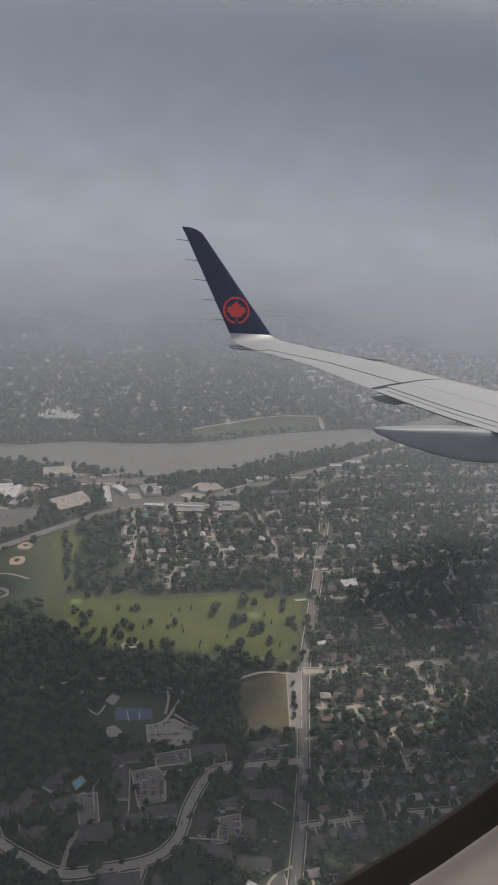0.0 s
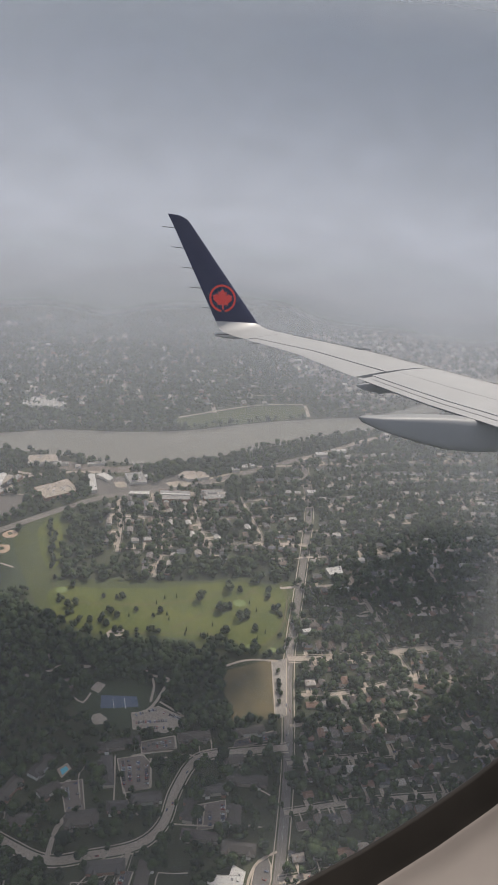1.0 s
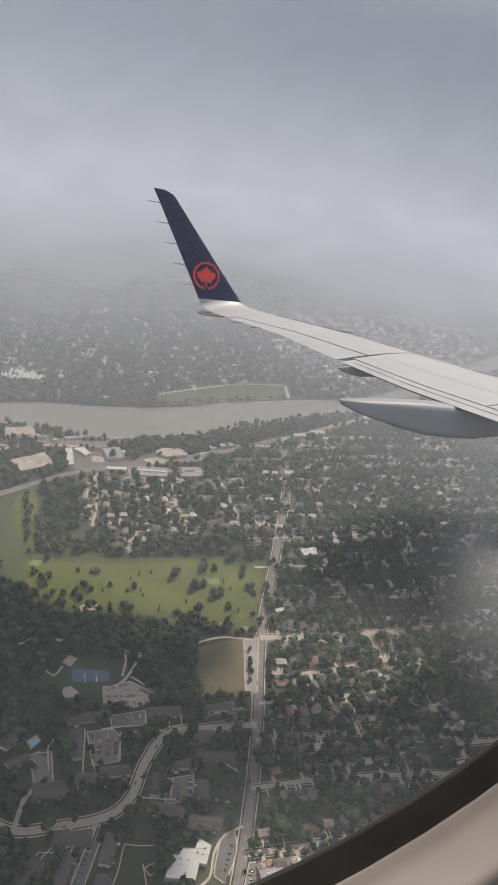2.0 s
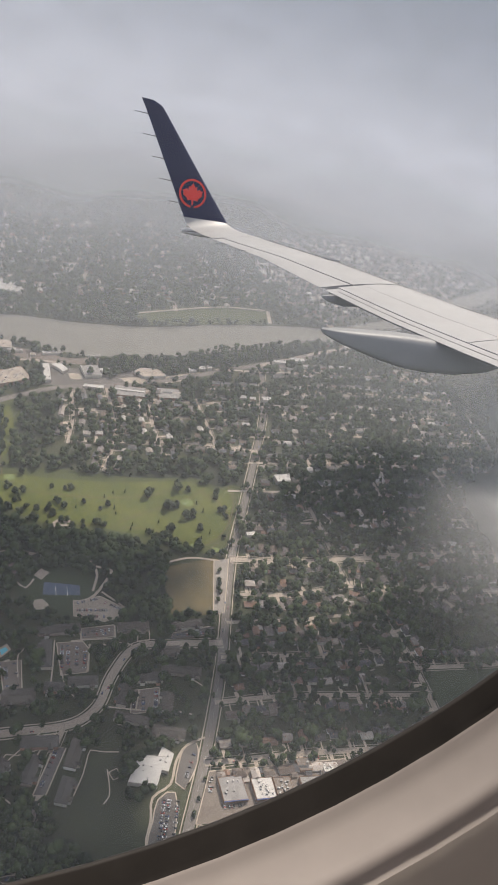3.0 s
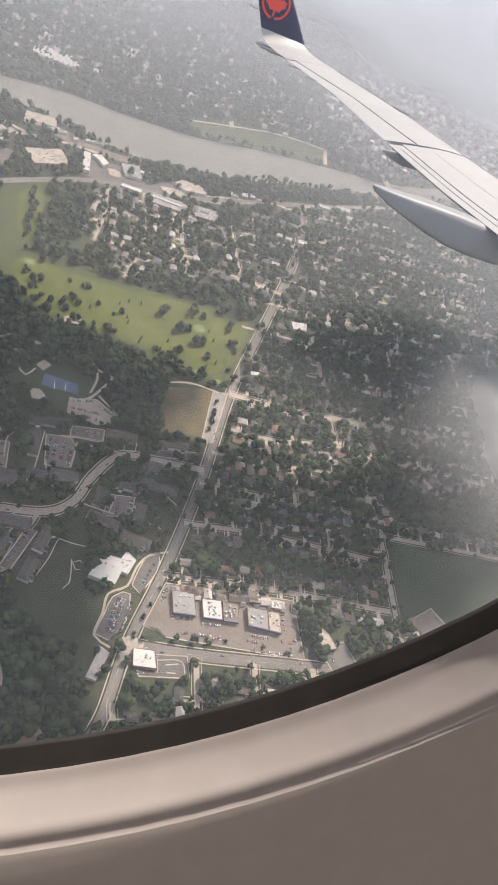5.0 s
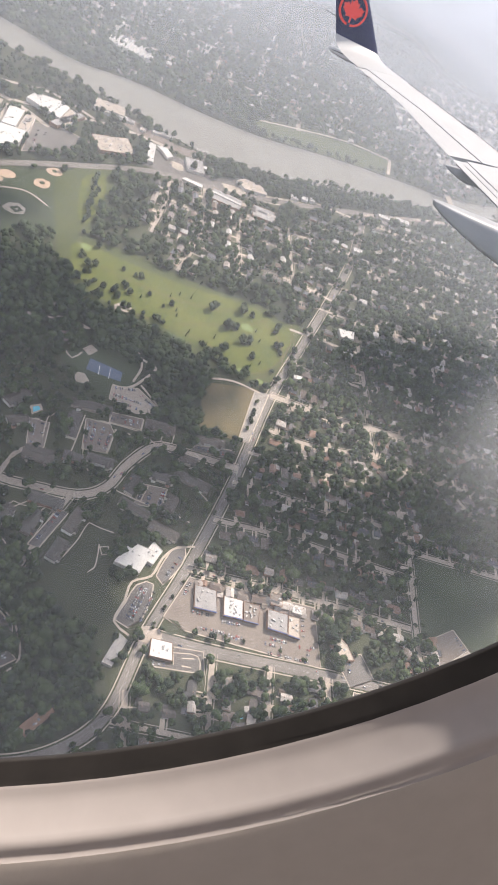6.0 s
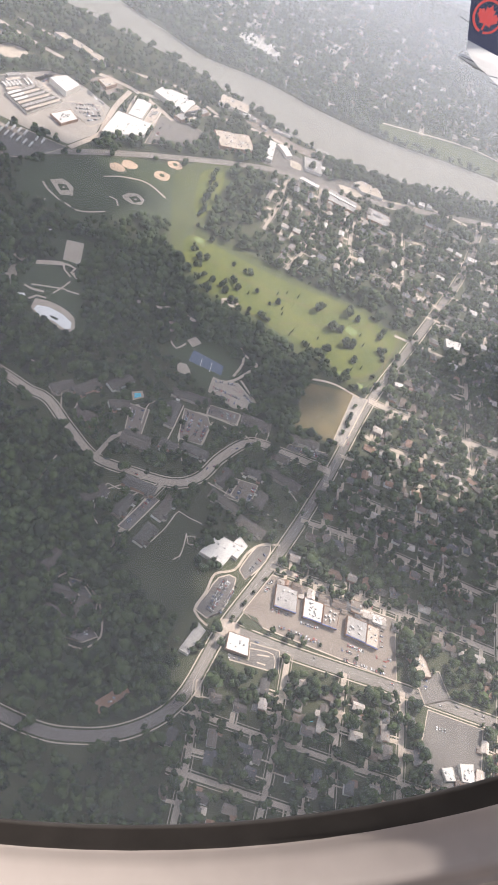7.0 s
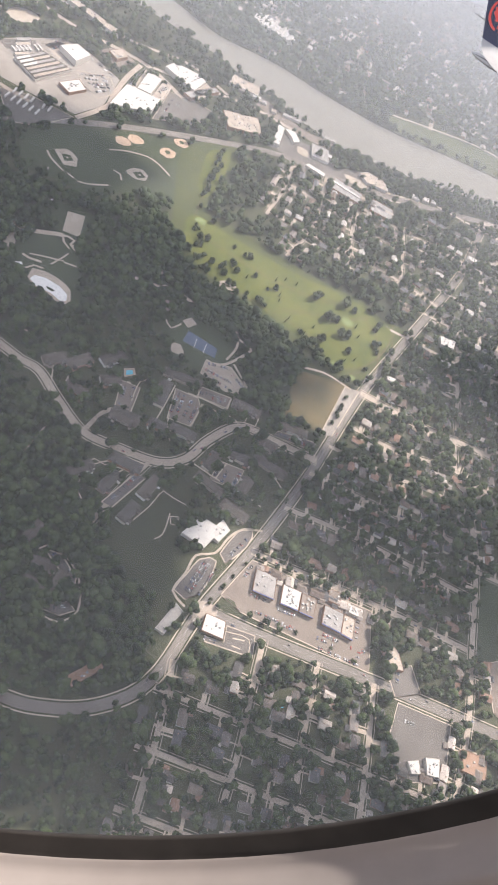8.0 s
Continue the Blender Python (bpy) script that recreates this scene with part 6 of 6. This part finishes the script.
for a, b, count in [((-722 + 11 * k, 980 - 1.5 * k), (-700 + 7 * k, 1018 - 4 * k), 13) for k in range(5)] + [((-676, 1050), (-698, 1098), 14), ((-750, 1026), (-700, 1034), 14)]:
    a, b = np.array(a, float), np.array(b, float)
    u = (b - a) / np.linalg.norm(b - a)
    w = np.array((-u[1], u[0]))
    for k in range(count):
        if rng.random() < 0.6:
            q = a + (b - a) * (k + 0.5) / count
            rows = [(c[0], c[1], z) for z, grow, cut in ((0.75, 1.0, 1.0), (1.2, 1.0, 0.97), (1.25, 0.9, 0.62), (1.85, 0.8, 0.45)) for c in (q + s1 * u * 0.9 * grow + s2 * w * 2.2 * cut for s1, s2 in ((-1, -1), (1, -1), (1, 1), (-1, 1)))]
            far_cars.append((rows, [(4 * r + e, 4 * r + (e + 1) % 4, 4 * r + 4 + (e + 1) % 4, 4 * r + 4 + e) for r in range(3) for e in range(4)] + [(12, 13, 14, 15)]))
v, f = [], []
for rows, faces in far_cars:
    f += [tuple(len(v) + e for e in q) for q in faces]
    v += rows
tagged(part("parked_cars", (v, f), many("far_car_paint", ((0.58, 0.58, 0.58), (0.04, 0.04, 0.045), (0.30, 0.31, 0.32), (0.10, 0.11, 0.13), (0.05, 0.05, 0.052)), islands=True)), "many small cars parked in rows in works yards", "cars", kind="stuff")
trailer = thing("semi_trailer", "white box trailer parked in a gravel yard", "trailer", "parked trailers")
bm = bmesh.new()
box(bm, -7, 7, -1.3, 1.3, 1.1, 4.0)
part("body", bm, M_WHITEROOF, trailer)
for x in (-5.2, -4.0, 4.5):
    bm = bmesh.new()
    bar(bm, (x, -1.2, 0.5), (x, 1.2, 0.5), 0.5, sides=8)
    part("axle", bm, M_RUBBER, trailer)
for a, b, count in (((-799, 902), (-790, 962), 9), ((-720, 840), (-660, 870), 7), ((-715, 822), (-660, 846), 6), ((-960, 960), (-925, 945), 6)):
    a, b = np.array(a, float), np.array(b, float)
    for k in range(count):
        q = a + (b - a) * (k + 0.5) / count
        if rng.random() < 0.8:
            copy_thing(trailer, Matrix.Translation((*q, 0.42)) @ Matrix.Rotation(math.atan2(*(b - a)[::-1]) + 1.57 + rng.normal(0, 0.02), 4, "Z"))
for o in (*trailer.children_recursive, trailer):
    bpy.data.objects.remove(o)
# Road markings: a middle line and stop bars at the main crossing.
marks = []
for k in (0, 1):
    line, width = road_pieces[k]
    for i in range(0, len(line) - 1):
        if 380 < line[i][1] < 1000 and i % 2 == 0:
            marks.append(ribbon(line[i:i + 2], 0.12, 0.345))
setting("road_marking", joined(marks), M_PAINT, "white middle lines of the main roads", "marking")
# Sun spot on the crossing, put in as an oval of paler street colour.
lot(oval_patch(63, 492, 14, 11, 0.5, 14), M_STREET, "wide road crossing, its sunlight put in as a paler patch", 0.335, True, "crossing")

# ---- clouds overhead, out of view, whose shade lies on the town ----
def cloud(x, y, a, b, turn, seed, base=1350.0):
    """A flat heap of cloud whose shade falls about plan point (x, y)."""
    shift = SUN_WAY * (base / SUN_WAY.z)
    bm = bmesh.new()
    bmesh.ops.create_icosphere(bm, subdivisions=4, radius=1.0)
    noise.seed_set(seed)
    for v in bm.verts:
        k = 1 + 0.45 * noise.fractal(v.co * 1.6 + Vector((seed, 0, 0)), 1.0, 2.0, 4)
        v.co = Vector((v.co.x * a * k, v.co.y * b * k, v.co.z * 70 * k))
    ob = part("cloud", bm, veil("cloud_white", (0.85, 0.85, 0.86), 0.88, -10, 10, seed, 200.0, 0.25))
    ob.matrix_world = Matrix.Translation((x + shift.x, y + shift.y, base)) @ Matrix.Rotation(turn, 4, "Z")
    for f in ob.data.polygons:
        f.use_smooth = True
    return tagged(ob, "flat heap of grey-white cloud over the town", "cloud", kind="stuff")


for x, y, a, b, turn, seed in ((-330, 660, 270, 165, 0.1, 3), (-280, 430, 235, 140, 0.3, 4), (-130, 300, 150, 90, 0.3, 14), (260, 1190, 250, 130, 0.5, 5), (245, 800, 235, 88, 0.5, 6), (-640, 760, 180, 110, 1.0, 7), (330, 430, 190, 80, 0.3, 8), (-120, 250, 260, 110, 0.2, 10), (-110, 820, 60, 40, 0.4, 9), (-132, 565, 106, 110, 0.0, 12), (10, 705, 115, 72, 0.5, 16), (-70, 420, 110, 85, 0.2, 17), (350, 960, 120, 85, 0.5, 15)):
    cloud(x, y, a, b, turn, seed)

# ---- trees of gardens and woods ----
tries = 190000
tx, ty = rng.uniform(-1480, 980, tries), rng.uniform(200, 3500, tries)
distance = np.hypot(tx - 92, ty + 42)
bearing = np.degrees(np.arctan2(ty + 42, tx - 92))
i, j = cells(tx, ty)
want = np.maximum(wood[i, j], 0.52)
want[np.hypot(tx - 40, ty - 2150) < 330] = 0.3  # few trees in the town centre
want[(tx < 0) & (ty > 990) & (ty < 1330)] = 0.44
want[(tx > 0) & (ty > 930) & (ty < 1700)] = 0.66  # the leafy eastern quarter
ok = ((plan[i, j] == 0) | ((plan[i, j] == 1) & (ty > 1050) & (ty < 1400) & (tx > -420) & (tx < 400) & (rng.random(tries) < 0.05)) | ((plan[i, j] == 2) & (rng.random(tries) < np.where((tx > 0) & (ty > 930) & (ty < 1700), 0.36, 0.28)))) & (bearing > 48) & (bearing < 148) & (rng.random(tries) < want)
near_t, far_t = [], []
for line, width in street_lines:  # street trees on the verges
    n = sideways(line)
    for k in range(1, len(line) - 1):
        for side in (-1, 1):
            if rng.random() < 0.38:
                q = line[k] + n[k] * side * (width / 2 + rng.uniform(0.5, 6.0)) + rng.normal(0, 1.5, 2)
                if plan[cells(*q)] in (0, 1) and q[1] < 1750:
                    near_t.append((q[0], q[1], 0.5, rng.uniform(2.8, 6.2), rng.uniform(1.0, 1.35), rng.uniform(0, 6.28), rng.integers(8)))
for x, y, d, w in zip(tx[ok], ty[ok], distance[ok], want[ok]):
    r = float(np.clip(rng.lognormal(1.58, 0.33), 2.4, 9.5)) * (1.12 if w > 0.8 else 1.0)
    row = (x, y, 0.5, r, rng.uniform(0.8, 1.4) * (5.0 / r) ** 0.35, rng.uniform(0, 6.28), rng.integers(8))
    (near_t if d < 1500 else far_t).append(row)
scatter_mesh("trees", near_t, NEAR_KINDS, M_LEAF, "dense leafy green trees of gardens and woods")
scatter_mesh("distant_trees", far_t, FAR_KINDS, M_LEAF, "leafy trees of the distant town")

# ---- haze over the distance, put in as three graded sheets ----
# Haze opacity by metres from a plan point near the aircraft.
HAZE = ((0, 0.03), (700, 0.045), (1000, 0.065), (1400, 0.15), (1800, 0.35), (2200, 0.57), (2500, 0.74), (2800, 0.89), (3000, 0.97), (3200, 1.0))


def haze_material():
    """Stand-in for haze: opacity grows with the distance, uneven in patches, thinning out above 200 m."""
    m, n, l, b = shader("distance_haze")
    n.remove(b)
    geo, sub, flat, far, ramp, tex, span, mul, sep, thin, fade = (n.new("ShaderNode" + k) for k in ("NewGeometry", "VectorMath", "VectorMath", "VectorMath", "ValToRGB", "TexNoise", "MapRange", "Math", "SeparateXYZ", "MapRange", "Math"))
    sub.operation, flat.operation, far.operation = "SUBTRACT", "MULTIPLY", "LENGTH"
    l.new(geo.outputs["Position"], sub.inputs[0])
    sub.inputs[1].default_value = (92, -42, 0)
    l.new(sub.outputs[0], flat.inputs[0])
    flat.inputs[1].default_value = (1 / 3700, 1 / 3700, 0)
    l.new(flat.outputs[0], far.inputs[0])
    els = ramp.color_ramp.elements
    while len(els) < len(HAZE):
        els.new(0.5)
    for e, (r, whole) in zip(els, HAZE):
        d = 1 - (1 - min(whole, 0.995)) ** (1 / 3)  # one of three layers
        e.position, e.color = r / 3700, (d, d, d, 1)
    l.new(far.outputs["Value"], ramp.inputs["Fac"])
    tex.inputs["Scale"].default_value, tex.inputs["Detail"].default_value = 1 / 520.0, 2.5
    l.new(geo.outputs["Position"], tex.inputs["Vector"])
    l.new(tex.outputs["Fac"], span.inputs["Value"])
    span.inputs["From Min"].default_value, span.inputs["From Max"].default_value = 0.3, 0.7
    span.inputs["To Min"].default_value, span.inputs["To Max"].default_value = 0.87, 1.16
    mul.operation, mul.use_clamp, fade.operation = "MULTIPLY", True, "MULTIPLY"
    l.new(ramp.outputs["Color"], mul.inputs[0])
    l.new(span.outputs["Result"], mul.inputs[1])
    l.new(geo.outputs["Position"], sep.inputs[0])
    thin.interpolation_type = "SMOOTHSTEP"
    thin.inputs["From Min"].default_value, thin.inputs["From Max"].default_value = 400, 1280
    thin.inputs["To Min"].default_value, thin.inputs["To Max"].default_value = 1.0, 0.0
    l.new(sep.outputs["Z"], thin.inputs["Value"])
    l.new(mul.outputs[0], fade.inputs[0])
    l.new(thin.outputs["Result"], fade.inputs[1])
    dif, tra, clear, both, mix = (n.new("ShaderNode" + k) for k in ("BsdfDiffuse", "BsdfTranslucent", "BsdfTransparent", "MixShader", "MixShader"))
    for x in (dif, tra):
        x.inputs["Color"].default_value = (0.705, 0.75, 0.825, 1)
    l.new(dif.outputs[0], both.inputs[1])
    l.new(tra.outputs[0], both.inputs[2])
    l.new(fade.outputs[0], mix.inputs["Fac"])
    l.new(clear.outputs[0], mix.inputs[1])
    l.new(both.outputs[0], mix.inputs[2])
    l.new(mix.outputs[0], n["Material Output"].inputs["Surface"])
    return m


reach = [150, 700, 1400, 2000] + [2200 + 60 * k for k in range(41)]
turns = [2 * math.pi * k / 72 for k in range(72)]
haze_m = haze_material()
mf = [(r * 72 + k, (r + 1) * 72 + k, (r + 1) * 72 + (k + 1) % 72, r * 72 + (k + 1) % 72) for r in range(len(reach) - 1) for k in range(72)]
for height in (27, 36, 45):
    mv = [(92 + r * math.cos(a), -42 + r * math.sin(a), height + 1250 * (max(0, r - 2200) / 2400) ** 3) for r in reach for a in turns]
    ob = part("mist", (mv, mf), haze_m)
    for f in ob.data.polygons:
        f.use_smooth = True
    tagged(ob, "thin grey-white sheets standing in for haze over the distant town", "mist", kind="stuff")

# ---- a low wisp of cloud over the eastern quarter ----
def wisp_material(name, centre, reach_m, thickest, seed):
    """A thin sheet of vapour, thickest at its centre, uneven, fading out towards its rim."""
    m, n, l, b = shader(name)
    n.remove(b)
    geo, off, size, far, fall, tex, span, mul = (n.new("ShaderNode" + k) for k in ("NewGeometry", "VectorMath", "VectorMath", "VectorMath", "MapRange", "TexNoise", "MapRange", "Math"))
    off.operation, size.operation, far.operation, mul.operation, mul.use_clamp = "SUBTRACT", "DIVIDE", "LENGTH", "MULTIPLY", True
    off.inputs[1].default_value, size.inputs[1].default_value = centre, (*reach_m, 1e6)
    l.new(geo.outputs["Position"], off.inputs[0])
    l.new(off.outputs[0], size.inputs[0])
    l.new(size.outputs[0], far.inputs[0])
    l.new(far.outputs["Value"], fall.inputs["Value"])
    fall.interpolation_type = "SMOOTHSTEP"
    fall.inputs["From Min"].default_value, fall.inputs["From Max"].default_value = 0.1, 1.0
    fall.inputs["To Min"].default_value, fall.inputs["To Max"].default_value = thickest, 0.0
    tex.noise_dimensions = "4D"
    tex.inputs["W"].default_value, tex.inputs["Scale"].default_value, tex.inputs["Detail"].default_value = seed, 1 / 150.0, 5.0
    l.new(geo.outputs["Position"], tex.inputs["Vector"])
    l.new(tex.outputs["Fac"], span.inputs["Value"])
    span.inputs["From Min"].default_value, span.inputs["From Max"].default_value = 0.33, 0.68
    span.inputs["To Min"].default_value, span.inputs["To Max"].default_value = 0.35, 1.3
    l.new(fall.outputs["Result"], mul.inputs[0])
    l.new(span.outputs["Result"], mul.inputs[1])
    dif, tra, clear, both, mix = (n.new("ShaderNode" + k) for k in ("BsdfDiffuse", "BsdfTranslucent", "BsdfTransparent", "MixShader", "MixShader"))
    for x in (dif, tra):
        x.inputs["Color"].default_value = (0.80, 0.81, 0.83, 1)
    l.new(dif.outputs[0], both.inputs[1])
    l.new(tra.outputs[0], both.inputs[2])
    l.new(mul.outputs[0], mix.inputs["Fac"])
    l.new(clear.outputs[0], mix.inputs[1])
    l.new(both.outputs[0], mix.inputs[2])
    l.new(mix.outputs[0], n["Material Output"].inputs["Surface"])
    return m


c, reach_m = Vector((315, 650, 440)), (205, 330)
wv = [(c.x + reach_m[0] * (i / 12 - 1) * 1.02, c.y + reach_m[1] * (j / 12 - 1) * 1.02, c.z + 9 * math.sin(i * 0.7) * math.cos(j * 0.5)) for i in range(25) for j in range(25)]
wf = [(i * 25 + j, i * 25 + 25 + j, i * 25 + 26 + j, i * 25 + j + 1) for i in range(24) for j in range(24)]
wisp = part("cloud_wisp", (wv, wf), wisp_material("wisp_vapour", tuple(c), reach_m, 0.72, 3.0))
for q in wisp.data.polygons:
    q.use_smooth = True
tagged(wisp, "thin pale wisp of low cloud over a leafy quarter", "cloud", kind="stuff")

m, n, l, b = shader("cloudy_distance")
n.remove(b)
geo, tex, ramp, glow = n.new("ShaderNodeNewGeometry"), n.new("ShaderNodeTexNoise"), n.new("ShaderNodeValToRGB"), n.new("ShaderNodeEmission")
tex.inputs["Scale"].default_value, tex.inputs["Detail"].default_value = 1 / 1400.0, 5.0
ramp.color_ramp.elements[0].position, ramp.color_ramp.elements[0].color = 0.3, (0.455, 0.464, 0.478, 1)
ramp.color_ramp.elements[1].position, ramp.color_ramp.elements[1].color = 0.7, (0.50, 0.508, 0.52, 1)
l.new(geo.outputs["Position"], tex.inputs["Vector"])
l.new(tex.outputs["Fac"], ramp.inputs["Fac"])
l.new(ramp.outputs["Color"], glow.inputs["Color"])
sep, thin, clear, mix = (n.new("ShaderNode" + k) for k in ("SeparateXYZ", "MapRange", "BsdfTransparent", "MixShader"))
l.new(geo.outputs["Position"], sep.inputs[0])
l.new(sep.outputs["Z"], thin.inputs["Value"])
thin.interpolation_type = "SMOOTHSTEP"
thin.inputs["From Min"].default_value, thin.inputs["From Max"].default_value = 850, 1490
l.new(thin.outputs["Result"], mix.inputs["Fac"])
l.new(glow.outputs[0], mix.inputs[1])
l.new(clear.outputs[0], mix.inputs[2])
l.new(mix.outputs[0], n["Material Output"].inputs["Surface"])
turns = [2 * math.pi * k / 96 for k in range(96)]
bv = [(92 + 6200 * math.cos(a), -42 + 6200 * math.sin(a), z) for z in (-200, 1500) for a in turns]
bf = [(k, (k + 1) % 96, 96 + (k + 1) % 96, 96 + k) for k in range(96)]
tagged(part("backdrop", (bv, bf), m), "plain grey cloud closing off the distance", "sky", kind="structure")
